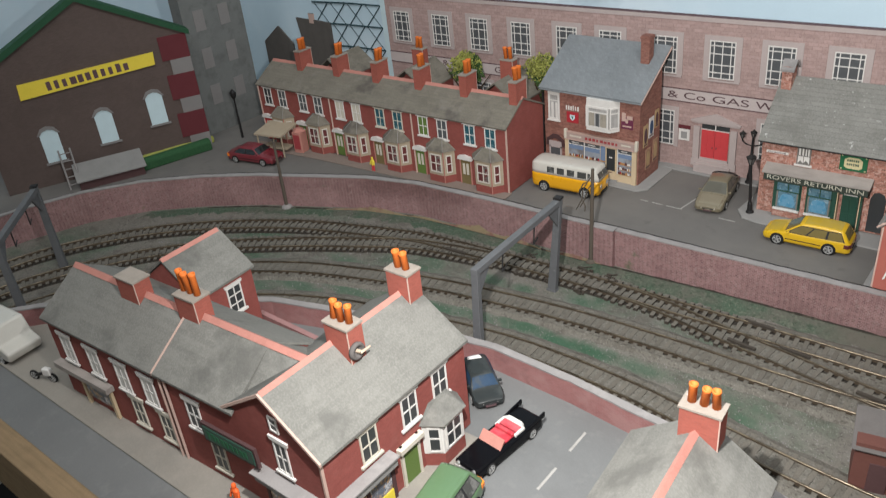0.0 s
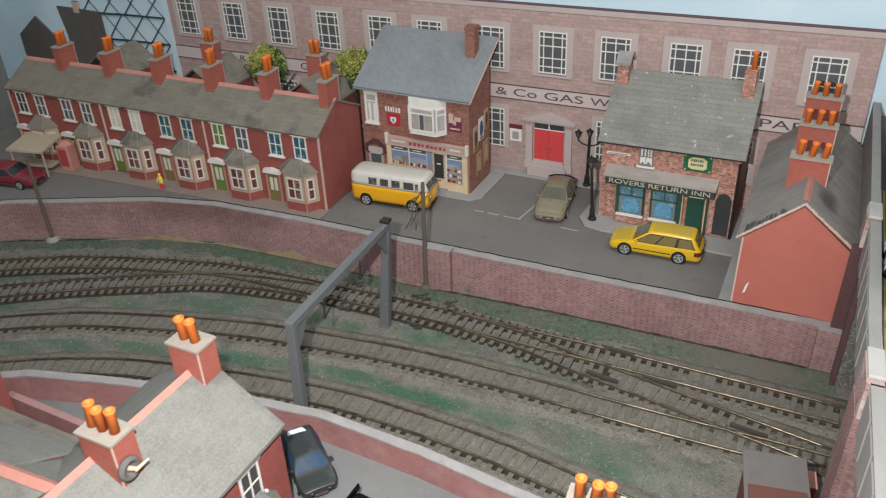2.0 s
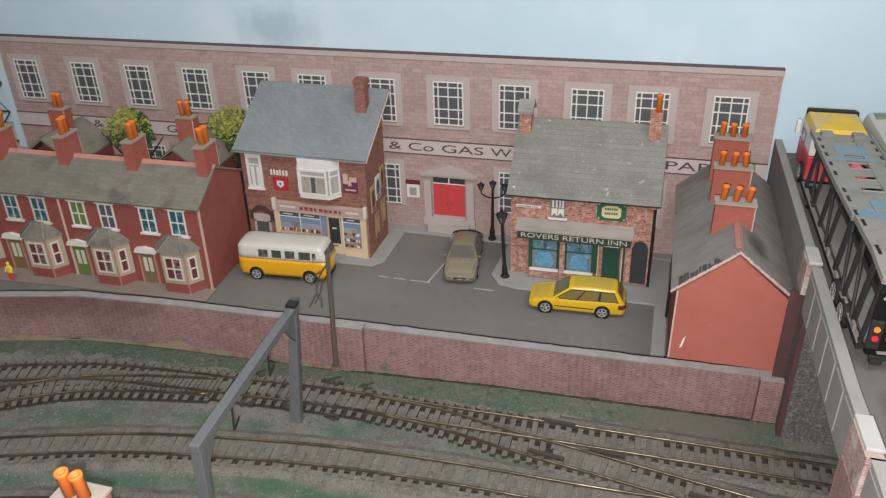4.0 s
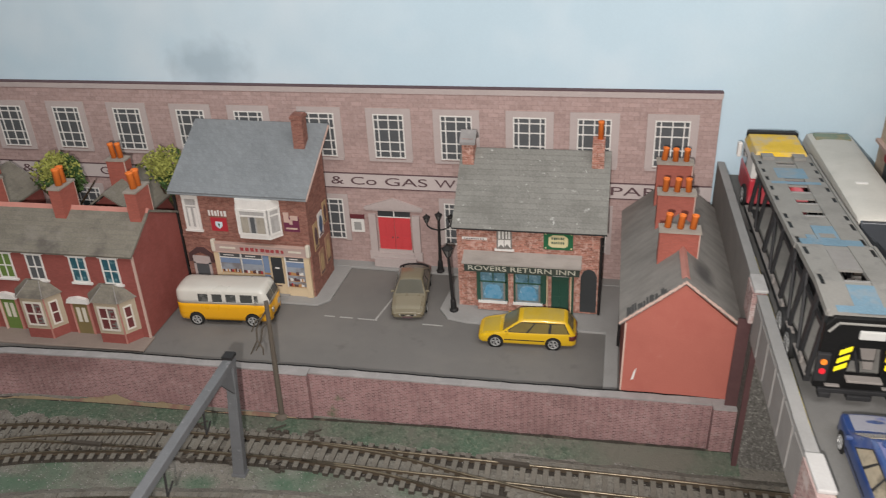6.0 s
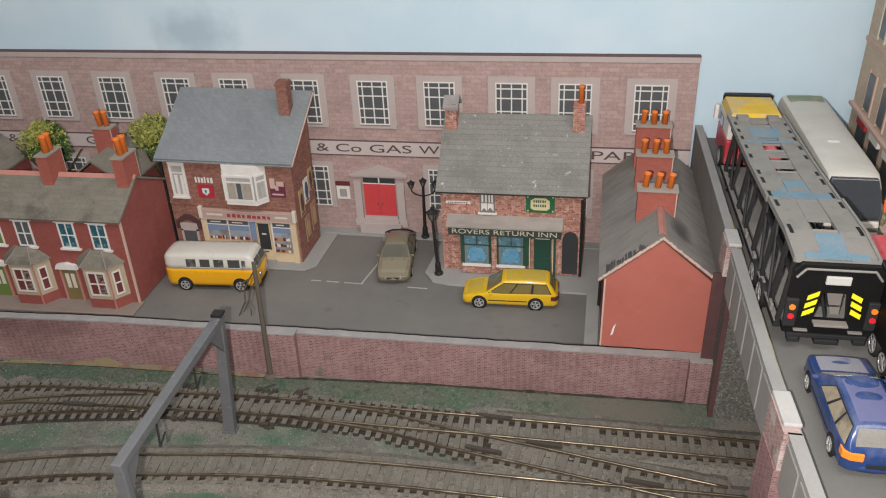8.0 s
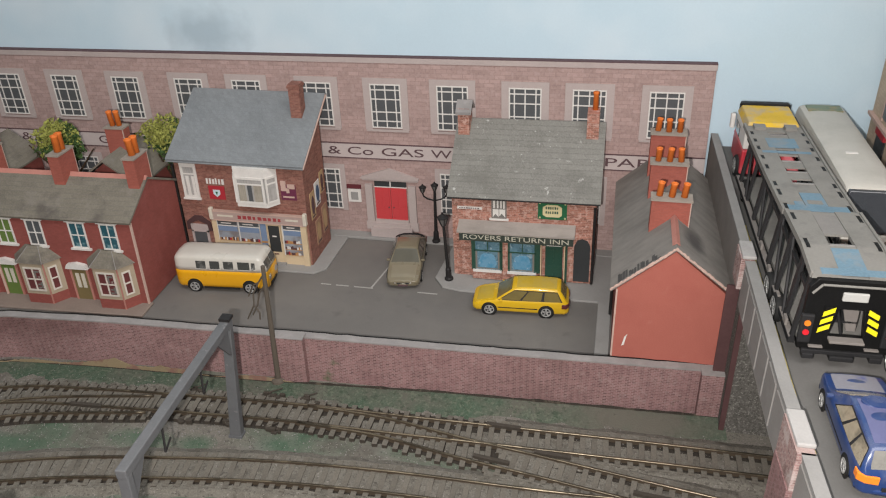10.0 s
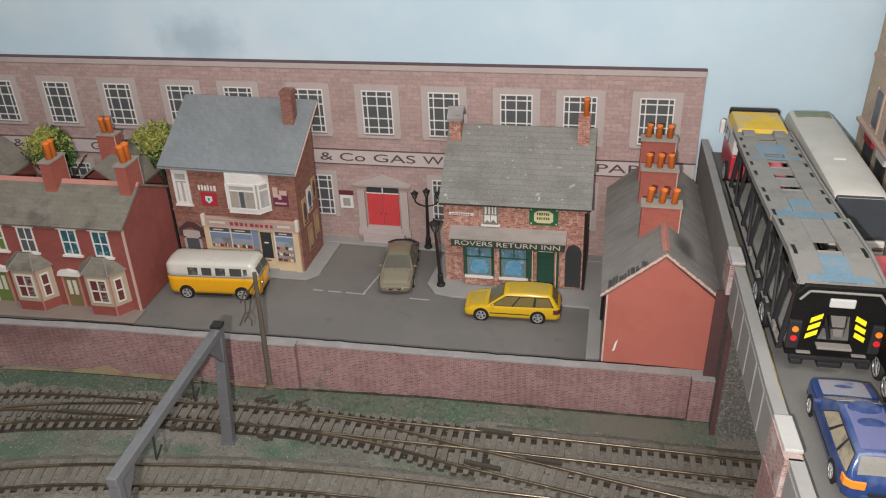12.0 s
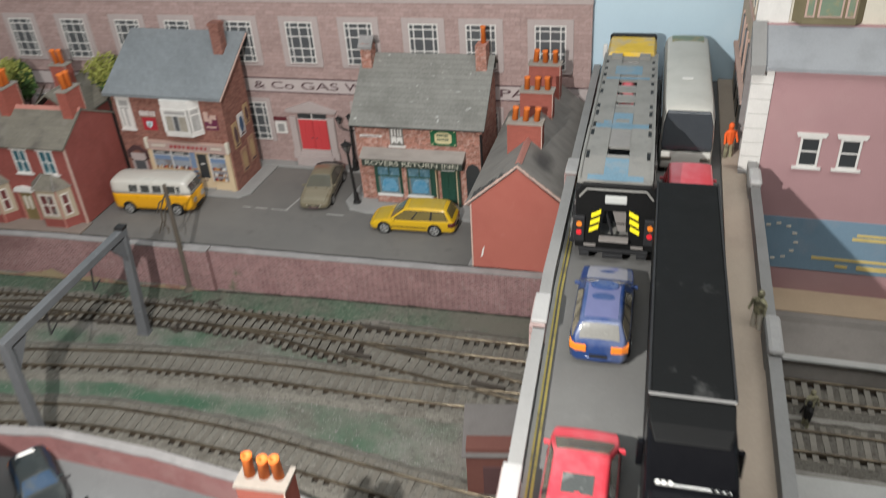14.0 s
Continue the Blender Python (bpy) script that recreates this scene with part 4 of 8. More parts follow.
    turf.face((x - s * 0.5, y, base), (x + s * 0.5, y + rnd.uniform(-0.1, 0.1), base), (x + rnd.uniform(-0.1, 0.1), y, base + s * 1.6))
tint_patch(M["turf"], (21.0, -17.9, GROUND), (5.5, 2.5, 1.5), (0.10, 0.092, 0.076), 0.9)
solid("grass_strip", turf, "turf", P(0, 0), "strip of green flock along the wall foot", "grass", kind="stuff")

# pavements
pave = lambda n, s, label: solid(n, s, "pavement", P(0, 0), label, "pavement", kind="structure", bevel=0.04)
pave("pavement_factory", Shape().box(-3.6, 26, -1.0, 0.1, 0.004, 0.22), "pale grey paving along the factory foot")
pave("pavement_shop", Shape().prism([(-13.4, -7.3), (-3.2, -7.1), (-2.4, -6.2), (-2.3, -1.0), (-3.6, -1.0), (-3.6, 0.1), (-13.4, 0.1)], "z", 0.004, 0.18), "pale grey paving round the corner shop")
pave("pavement_inn", Shape().prism([(6.6, -1.0), (6.2, -6.2), (7.0, -7.4), (8.4, -7.7), (18.4, -7.6), (18.4, -16.4), (19.3, -16.4), (19.3, -1.0)], "z", 0.004, 0.18), "pale grey paving in front of the inn")
solid("pavement_terrace", Shape().wall([(-13.4, -13.0), (-26, -13.6), (-38, -14.4), (-48, -15.6)], 0.004, 0.18, 1.8), "pave_brown", P(0, 0), "brown-grey paving in front of the terrace", "pavement", kind="structure", bevel=0.04)
marks = thing("road_marking", P(0, 0), "worn white parking bay lines on tarmac", "road marking", kind="structure")
for x0, x1 in ((-2.2, -1.4), (-1.0, 0.0), (0.4, 1.9), (5.3, 6.8)):
    part("line", Shape().box(x0, x1, -8.3, -8.17, 0.004, 0.012), "line_w", marks)
part("line", Shape().box(-0.07, 0.07, -1.6, 1.6, 0.004, 0.012), "line_w", marks, m=P(2.0, -6.6, 0, -9))
for x0, y0, y1 in ((9.0, -39.8, -37.9), (9.05, -43.4, -41.4), (9.1, -47.2, -45.0)):
    part("line", Shape().box(x0, x0 + 0.16, y0, y1, -0.016, -0.008), "line_w", marks)
solid("pavement_corner", Shape().prism([(-37, -55.6), (-6, -55.4), (4.0, -55.0), (5.0, -53.6), (4.9, -42.0), (-37, -42.2)], "z", -0.016, 0.15), "pave_tan", P(0, 0), "pale tan paving round the corner house", "pavement", kind="structure", bevel=0.04)

# ---- the gas works, a printed card building against the backdrop ----
factory = thing("gas_works", P(-39.7, 0.0, 0.0, 0, 0, -0.7), "long mauve brick gas works front with white-barred windows", "factory")
FW = 65.0
part("front", Shape().box(0, FW, 0, 0.5, -1.2, 14.5), "factory", factory)
part("cornice", Shape().box(-0.05, FW + 0.05, -0.06, 0.5, 14.15, 14.55), "stone", factory)
part("parapet_edge", Shape().box(-0.05, FW + 0.05, -0.065, 0.52, 14.55, 14.61), "ink", factory)
part("edge_strip", Shape().box(-0.9, -0.01, 0.12, 0.5, 3.0, 14.4), "palepane", factory, "pale blue bare card edge")
band = part("sign_band", Shape().box(0, FW, -0.05, 0, 6.45, 7.6), "band", factory, "pale sign band with dark border")
part("band_border", Shape().box(0, FW, -0.07, 0, 7.6, 7.68), "ink", band)
part("band_border", Shape().box(0, FW, -0.07, 0, 6.37, 6.45), "ink", band)
for words, x0, x1 in (("& F", -31.6, -29.4), ("GA", -24.1, -22.1), ("& Co", -3.6, 0.15), ("GAS", 0.85, 4.25), ("W", 4.85, 6.5), ("PAR", 18.2, 21.6)):
    text(words, x1 - x0, 0.66, "ink", band, P(x0 + 39.7, -0.05, 6.7))
COLS, ROWS5 = (0.17, 0.5, 0.83), (0.16, 0.37, 0.66, 0.87)
for x in (-38.4, -32.5, -27.1, -21.55, -15.95, -11.0, -5.2, 0.3, 5.5, 10.95, 15.6, 21.0):
    lx = x + 39.7
    w = window(factory, P(lx, -0.05, 9.05), 2.4, 3.5, COLS, ROWS5, 0.09, 0.09, "white", "pane_grey", name="window")
    part("surround", lambda: Shape().box(-0.55, 0, -0.03, 0.04, -0.16, 3.95).box(2.4, 2.95, -0.03, 0.04, -0.16, 3.95).box(0, 2.4, -0.03, 0.04, 3.5, 3.95), "stone", w, key="fac_surround")
    part("sill", lambda: Shape().box(-0.5, 2.9, -0.07, 0.05, -0.3, -0.12), "stone", w, key="fac_sill")
    if x > -30 and abs(x) > 1:
        w = window(factory, P(lx, -0.05, 1.85), 2.4, 3.55, COLS, ROWS5, 0.09, 0.09, "white", "pane_grey", name="window")
        part("surround", lambda: Shape().box(-0.42, 0, -0.03, 0.04, -0.16, 3.95).box(2.4, 2.82, -0.03, 0.04, -0.16, 3.95).box(0, 2.4, -0.03, 0.04, 3.55, 3.95), "stone", w, key="fac_surround_low")
doorway = part("doorway", Shape().box(-0.75, -0.15, -0.25, 0, 0.35, 4.2).box(2.85, 3.45, -0.25, 0, 0.35, 4.2).box(-0.85, -0.05, -0.3, 0, 0.2, 0.9).box(2.75, 3.55, -0.3, 0, 0.2, 0.9).box(-0.05, 2.75, -0.06, 0, 4.5, 4.7), "stone", factory, "stone door surround with pediment", P(39.7, 0, 0))
part("pediment", Shape().prism([(-1.05, 4.7), (3.75, 4.7), (3.75, 4.85), (1.35, 5.65), (-1.05, 4.85)], "y", -0.25, 0).box(-0.95, 3.65, -0.18, 0, 4.55, 4.7), "stone", doorway)
part("steps", Shape().box(-0.4, 3.1, -0.7, 0, -0.3, 0.5).box(-0.2, 2.9, -0.45, 0, 0.5, 0.8).box(-0.05, 2.75, -0.25, 0, 0.8, 1.1), "stone", doorway)
for k, x in enumerate((0.02, 1.36)):
    leaf = part("door_leaf", Shape().box(0, 1.3, -0.1, 0, 0, 2.85).box(0.14, 0.58, -0.13, -0.1, 1.35, 2.65).box(0.72, 1.16, -0.13, -0.1, 1.35, 2.65).box(0.14, 0.58, -0.13, -0.1, 0.2, 1.05).box(0.72, 1.16, -0.13, -0.1, 0.2, 1.05), "reddoor", factory, "red panelled door leaf", P(39.7 + x, 0, 1.1))
    part("door_handle", Shape().lathe([(0.06, 0), (0.06, 0.08)], 8), "ink", leaf, m=P(1.12 if k == 0 else 0.18, -0.1, 1.1, 0, 90))
part("fanlight", Shape().box(0.02, 2.68, -0.06, 0, 4.0, 4.5), "pane", factory, m=P(39.7, -0.02, 0))
part("fanlight_bar", Shape().box(1.3, 1.4, -0.1, 0, 4.0, 4.5).box(0, 2.7, -0.1, 0, 3.95, 4.03), "white", factory, m=P(39.7, 0, 0))
notice = part("notice_board", Shape().box(-2.3, -1.2, -0.08, 0, 2.5, 3.7), "white", factory, "white notice board", P(39.7, 0, 0))
part("notice", Shape().box(-2.05, -1.45, -0.1, -0.07, 2.7, 3.4), "pavement", notice)
part("notice_top", Shape().box(-2.35, -1.15, -0.12, 0, 3.7, 4.05), "quoin_red", notice)

# the gasholder drawn on the backdrop
gas = thing("gasholder", P(0, 0.5, 0), "dark teal lattice frame of a distant gasholder", "gasholder")
X0, X1, TIERS = -53.2, -40.9, (12.8, 10.1, 7.3, 4.4)
for z in TIERS:
    part("ring_girder", Shape().tube((X0, 0, z - 0.4), ((X0 + X1) / 2, 0, z - 0.12), 0.12, n=6).tube(((X0 + X1) / 2, 0, z - 0.12), (X1, 0, z), 0.12, 0.1, 6), "gasholder", gas)
for a, b in zip(TIERS, TIERS[1:]):
    n = 4
    for k in range(n):
        u, v = X0 + (X1 - X0) * (k + 0.08) / n, X0 + (X1 - X0) * (k + 0.92) / n
        sag = 0.4 * (1 - (k + 0.5) / n)
        part("brace", Shape().tube((u, 0, a - sag), (v, 0, b - sag), 0.045, n=5), "gasholder", gas)
        part("brace", Shape().tube((u, 0, b - sag), (v, 0, a - sag), 0.07, n=5), "gasholder", gas)
part("column", Shape().tube((X1, 0, 3), (X1, 0, 12.8), 0.07, n=6), "gasholder", gas)
far_house = thing("distant_house", P(-54.2, 0.45, 0), "dark grey distant house cut from card", "house")
part("wall", Shape().prism([(-2.0, 0), (3.9, 0), (3.9, 8.0), (3.9, 9.95), (0.9, 10.05), (-2.6, 10.1), (-2.0, 7)], "y", -0.1, 0.1), "farroof", far_house)
part("chimney", Shape().box(0.0, 0.85, -0.12, 0.1, 9.6, 10.85).box(-0.06, 0.91, -0.13, 0.1, 10.7, 10.85), "verge", far_house, "dull pink chimney stack")
far_house = thing("distant_house", P(-61.3, 0.45, 0), "dark grey gabled distant house cut from card", "house")
part("wall", Shape().prism([(-3, 0), (3, 0), (3, 6.4), (0.4, 8.6), (-3, 6.2)], "y", -0.1, 0.1), "farroof", far_house)

# ---- the corner shop ----
shop = thing("corner_shop", P(0, 0), "brown brick corner shop with cream shopfront and grey roof", "shop")
X0, X1, Y = -13.9, -3.6, -6.0
part("wall", Shape().prism([(Y, 0.18), (-1.7, 0.18), (-1.7, 11.2), (Y, 8.7)], "x", X0, X1), "shopbrick", shop)
part("roof", Shape().prism([(-6.45, 8.55), (-0.55, 12.1), (-0.2, 12.0), (-0.2, 12.2), (-0.55, 12.3), (-6.5, 8.7)], "x", X0 - 0.35, X1 + 0.3), "slate_shop", shop, "blue-grey slate roof")
part("verge", Shape().prism([(-6.5, 8.5), (-0.55, 12.06), (-0.55, 12.2), (-6.5, 8.62)], "x", X1 + 0.3, X1 + 0.38), "verge", shop)
part("gutter", Shape().tube((X0 - 0.3, -6.48, 8.52), (X1 + 0.3, -6.48, 8.52), 0.06), "slate_shop", shop)
c = part("chimney", Shape().box(-5.35, -4.5, -2.7, -1.8, 10.4, 13.6), "shopbrick", shop, "brown brick chimney stack")
part("chimney_cap", Shape().box(-5.42, -4.43, -2.77, -1.73, 13.3, 13.5), "shopbrick", c)
window(shop, P(-13.45, Y, 5.4), 1.3, 2.75, (), (0.72,), 0.2, 0.1, "white", "curtain", sill=0.08, lintel=0.12)
part("curtain", Shape().box(-13.1, -12.85, Y - 0.06, Y, 5.6, 7.2).box(-12.62, -12.4, Y - 0.06, Y, 5.6, 7.2), "white", shop, "white net curtain")
bay = part("oriel_window", Shape().prism([(-9.1, Y), (-8.7, Y - 0.85), (-6.3, Y - 0.85), (-5.65, Y)], "z", 7.75, 8.5), "white", shop, "white projecting oriel window")
part("oriel_base", Shape().prism([(-9.1, Y), (-8.7, Y - 0.85), (-6.3, Y - 0.85), (-5.65, Y)], "z", 5.35, 5.7), "white", bay)
part("bay_lining", Shape().prism([(-9.05, Y), (-8.66, Y - 0.78), (-6.34, Y - 0.78), (-5.7, Y)], "z", 5.7, 7.75), "curtain", bay)
window(shop, P(-8.62, Y - 0.85, 5.68), 2.26, 2.1, (), (0.74,), 0.16, 0.12, "white", "curtain", name="oriel_light")
window(shop, P(-6.28, Y - 0.81, 5.68, 52.6), 0.98, 2.1, (), (0.74,), 0.14, 0.12, "white", "curtain", name="oriel_light")
window(shop, P(-9.06, Y - 0.07, 5.68, -64.8), 0.86, 2.1, (), (0.74,), 0.14, 0.12, "white", "curtain", name="oriel_light")
part("drape", Shape().box(-8.4, -7.85, Y - 0.9, Y - 0.84, 5.85, 7.2).box(-7.2, -6.6, Y - 0.9, Y - 0.84, 5.85, 7.2), "drape", bay, "beige drapes drawn aside")
part("oriel_shadow_gap", Shape().box(-7.7, -7.35, Y - 0.885, Y - 0.84, 5.85, 7.2), "pane_grey", bay)
part("poster", Shape().box(-11.35, -10.05, Y - 0.06, Y, 5.4, 6.5), "poster_r", shop, "red enamel poster with pale badge")
part("poster_badge", Shape().prism([(-10.98, 6.2), (-10.42, 6.2), (-10.42, 5.85), (-10.7, 5.6), (-10.98, 5.85)], "y", Y - 0.085, Y), "palepane", shop, "pale shield badge")
part("badge_leaf", Shape().prism([(-10.8, 6.05), (-10.6, 6.05), (-10.7, 5.72)], "y", Y - 0.1, Y), "signgreen", shop)
bars(6, 1.5, 0.5, "white", shop, P(-11.45, Y - 0.01, 6.65), seed=3)
plum = part("poster", Shape().box(-5.45, -4.25, Y - 0.06, Y, 5.75, 7.0), "poster_plum", shop, "plum poster with pale pink shapes")
part("poster_figure", Shape().box(-5.4, -5.0, Y - 0.09, Y, 6.5, 7.3).box(-4.9, -4.3, Y - 0.09, Y, 6.7, 7.05).box(-5.0, -4.75, Y - 0.09, Y, 6.35, 6.75), "verge", plum)
part("poster_line", Shape().box(-5.3, -4.4, Y - 0.09, Y, 5.95, 6.08), "verge", plum)
part("string_course", Shape().box(X0, X1, Y - 0.1, Y, 4.75, 4.95), "shopbrick", shop)
front = part("shopfront", Shape().box(-11.5, -11.1, Y - 0.22, Y, 0.18, 4.5).box(-4.2, -3.75, Y - 0.22, Y, 0.18, 4.5).box(-11.1, -4.2, Y - 0.12, Y, 0.18, 1.9).box(-7.6, -7.0, Y - 0.14, Y, 1.9, 3.7).box(-5.85, -5.7, Y - 0.14, Y, 0.3, 3.7), "cream", shop, "cream timber shopfront")
part("fascia", Shape().box(-11.5, -3.75, Y - 0.28, Y, 3.7, 4.5), "fascia", front, "grey-white fascia board")
part("fascia_edge", Shape().box(-11.45, -3.8, Y - 0.31, Y, 4.42, 4.52).box(-11.45, -3.8, Y - 0.31, Y, 3.68, 3.76), "verge", front, "pink-beige fascia moulding")
part("fascia_scroll", Shape().box(-10.9, -9.6, Y - 0.295, Y, 4.05, 4.2).box(-5.3, -4.3, Y - 0.295, Y, 4.05, 4.2), "offwhite", front, "pale scroll on the fascia")
bars(9, 3.7, 0.3, "maroon_ink", front, P(-9.2, Y - 0.28, 3.95), seed=5)
for x in (-11.6, -3.95):
    part("corbel", Shape().box(x + 0.05, x + 0.33, Y - 0.38, Y, 3.75, 4.75), "offwhite", front, bevel=0.06)
goods_rnd = random.Random(8)
for x0, x1, z0, tall in ((-11.1, -9.4, 1.9, False), (-9.3, -7.6, 1.9, False), (-5.7, -4.2, 1.0, True)):
    show = part("display_window", Shape().box(x0, x1, Y - 0.16, Y, z0, 3.65), "showglass", front, "shop window with printed goods")
    part("fanlight", Shape().box(x0 + 0.06, x1 - 0.05, Y - 0.17, Y - 0.1, 3.27, 3.6), "pane_grey", show, "dull grey fanlight")
    part("price_card", Shape().box(x0 + 0.35, x1 - 0.5, Y - 0.18, Y - 0.1, 3.4, 3.48), "white", show)
    part("blue_blind", Shape().box(x0 + 0.06, x1 - 0.05, Y - 0.17, Y - 0.1, 2.75, 3.2), "blind_blue", show, "pale blue backing of the display")
    shelves = [(z0 + 0.06, 0.3)] + ([(z0 + 0.55, 0.32), (z0 + 1.08, 0.3)] if tall else [])
    for z, high in shelves:
        part("shelf", Shape().box(x0 + 0.05, x1 - 0.05, Y - 0.18, Y - 0.1, z - 0.05, z), "goods_tan", show)
        rows = {"goods_dark": Shape(), "goods_tan": Shape(), "white": Shape(), "poster_r": Shape()}
        x = x0 + 0.06
        while x < x1 - 0.2:
            w = goods_rnd.uniform(0.07, 0.16)
            kind = goods_rnd.choice(("goods_dark", "goods_dark", "goods_dark", "goods_tan", "white", "poster_r"))
            rows[kind].box(x, x + w, Y - 0.185, Y - 0.12, z, z + high * goods_rnd.uniform(0.55, 1.0))
            x += w + 0.015
        for kind, shape in rows.items():
            if shape.v:
                part("goods", shape, kind, show)
    part("glazing_bar", Shape().box(x0, x1, Y - 0.2, Y - 0.1, 3.2, 3.26).box(x0 - 0.05, x0 + 0.03, Y - 0.2, Y - 0.1, z0, 3.65), "white", front)
part("return_light", Shape().box(-7.55, -7.05, Y - 0.16, Y, 1.0, 3.6), "blind_blue", front, "blue side light beside the door")
part("return_stripe", Shape().box(-7.55, -7.05, Y - 0.18, Y, 1.15, 1.3).box(-7.55, -7.05, Y - 0.18, Y, 1.55, 1.68).box(-7.55, -7.05, Y - 0.18, Y, 1.95, 2.1), "goods_tan", front)
d = part("shop_door", Shape().box(-6.95, -5.9, Y - 0.16, Y, 0.32, 3.6), "cream", front, "cream shop door with dark glass")
part("door_glass", Shape().box(-6.87, -5.98, Y - 0.19, Y - 0.1, 1.25, 3.5), "pane", d)
part("door_card", Shape().box(-6.6, -6.25, Y - 0.2, Y - 0.1, 2.55, 2.66), "white", d)
part("letter_plate", Shape().box(-6.6, -6.25, Y - 0.2, Y - 0.1, 1.0, 1.08), "goods_dark", d)
part("step", Shape().box(-7.1, -5.7, Y - 0.4, Y, 0.18, 0.32), "pavement", front)
d = part("house_door", Shape().box(-13.3, -12.1, Y - 0.06, Y, 0.18, 3.0), "pane_grey", shop, "dark arched house door with pale frame")
part("door_frame", Shape().box(-13.42, -13.25, Y - 0.12, Y, 0.18, 3.1).box(-12.15, -11.98, Y - 0.12, Y, 0.18, 3.1).box(-13.42, -11.98, Y - 0.12, Y, 2.45, 2.58).box(-13.3, -12.1, Y - 0.1, Y, 2.58, 3.1), "stone", d)
part("arch", Shape().prism([(-13.75, 2.6), (-13.5, 2.6), (-13.4, 3.15), (-12.7, 3.45), (-12.0, 3.15), (-11.9, 2.6), (-11.65, 2.6), (-11.7, 3.3), (-12.4, 3.85), (-13.0, 3.85), (-13.7, 3.3)], "y", Y - 0.12, Y), "gable_side", d)
part("drainpipe", Shape().tube((X0 - 0.1, Y - 0.15, 0.2), (X0 - 0.1, Y - 0.15, 8.2), 0.1), "iron", shop)
for y0, y1, z0, z1, mt, ink in ((-5.2, -4.3, 3.7, 5.9, "poster_tan", "ink"), (-4.1, -3.1, 4.3, 6.3, "white", "poster_blue"), (-2.9, -2.1, 4.9, 6.7, "poster_tan", "goods_dark"), (-4.6, -3.6, 1.2, 3.3, "tan", "poster_tan"), (-3.1, -2.1, 1.5, 3.8, "tan", "poster_tan")):
    bill = part("poster", Shape().box(X1, X1 + 0.05, y0, y1, z0, z1), mt, shop, "weathered poster on the side wall")
    ym, zm, ry, rz = (y0 + y1) / 2, (z0 + z1) / 2, (y1 - y0) * 0.34, (z1 - z0) * 0.36
    part("poster_figure", Shape().prism([(ym + ry * math.cos(a * math.pi / 6), zm + rz * math.sin(a * math.pi / 6)) for a in range(12)], "x", X1 + 0.04, X1 + 0.065), ink, bill)
    part("poster_line", Shape().box(X1 + 0.04, X1 + 0.066, y0 + 0.12, y1 - 0.12, z0 + 0.12, z0 + 0.26), "ink", bill)

# ---- the inn ----
inn = thing("inn", P(0, 0, 0, 0, 0, -0.9), "orange brick inn with green front and slate roof", "pub")
X0, X1, Y = 7.55, 17.85, -5.4
part("wall", Shape().prism([(Y, 0), (-0.15, 0), (-0.15, 8.6), (-1.0, 10.8), (Y, 6.95)], "x", X0, X1), "pubbrick", inn)
part("roof", Shape().prism([(-5.85, 6.62), (-1.0, 10.75), (-0.1, 10.0), (-0.1, 10.2), (-1.0, 10.95), (-5.92, 6.76)], "x", X0 - 0.25, X1 + 0.3), "slate_pub", inn, "greenish-grey slate roof with pale flecks")
for x in (7.95, 17.25):
    s = part("chimney", Shape().box(x - 0.42, x + 0.42, -2.1, -0.9, 9.2, 12.0), "pubbrick", inn, "orange brick chimney stack")
    part("flashing", Shape().box(x - 0.45, x + 0.45, -2.2, -2.1, 9.4, 9.9), "verge", s)
    if x > 10:
        part("chimney_pot", Shape().lathe([(0.2, 12.0), (0.18, 13.1), (0.21, 13.15), (0.21, 13.3), (0.12, 13.3)], 12, (x + 0.1, -1.4, 0)), "pot", s, smooth=True)
    else:
        part("chimney_hood", Shape().prism([(-2.3, 11.6), (-1.5, 12.25), (-0.7, 11.6), (-0.7, 11.8), (-1.5, 12.5), (-2.3, 11.8)], "x", x - 0.55, x + 0.6), "coping", s)
part("gutter", Shape().tube((X0 - 0.2, -5.92, 6.68), (X1 + 0.3, -5.92, 6.68), 0.05), "iron", inn)
part("drainpipe", Shape().tube((X1 - 0.05, Y - 0.18, 0.1), (X1 - 0.05, Y - 0.18, 6.3), 0.1), "iron", inn)
window(inn, P(10.45, Y, 5.0), 1.1, 1.5, (0.5,), (0.52,), 0.08, 0.05, "panel", "dullglass", sill=0.0)
part("lace_curtain", Shape().prism([(10.55, 5.08), (10.75, 5.35), (10.98, 5.1), (11.2, 5.4), (11.45, 5.08), (11.45, 5.72), (10.55, 5.72)], "y", Y - 0.045, Y), "white", inn, "white lace curtain")
part("curtain", Shape().box(10.58, 10.72, Y - 0.045, Y, 5.8, 6.4).box(10.85, 10.97, Y - 0.045, Y, 5.8, 6.4).box(11.1, 11.2, Y - 0.045, Y, 5.8, 6.4).box(11.3, 11.42, Y - 0.045, Y, 5.8, 6.4), "white", inn, "white net curtain folds")
part("window_sill", Shape().box(10.3, 11.7, Y - 0.14, Y, 4.86, 5.0), "white", inn)
board = part("hanging_board", Shape().box(13.8, 15.85, Y - 0.15, Y, 5.2, 6.55), "signgreen", inn, "green and cream brewery board")
part("board_panel", Shape().prism([(14.15, 5.55), (14.4, 5.4), (15.3, 5.4), (15.5, 5.55), (15.5, 6.15), (15.2, 6.35), (14.45, 6.35), (14.15, 6.15)], "y", Y - 0.19, Y - 0.14), "signcream", board)
for k, z in enumerate((6.02, 5.68)):
    bars(6, 0.95, 0.2, "bottle", board, P(14.35, Y - 0.19, z), seed=11 + k)
for x in (13.9, 15.68):
    for z in (5.28, 6.4):
        part("rosette", Shape().box(x, x + 0.1, Y - 0.19, Y - 0.14, z, z + 0.1), "signcream", board)
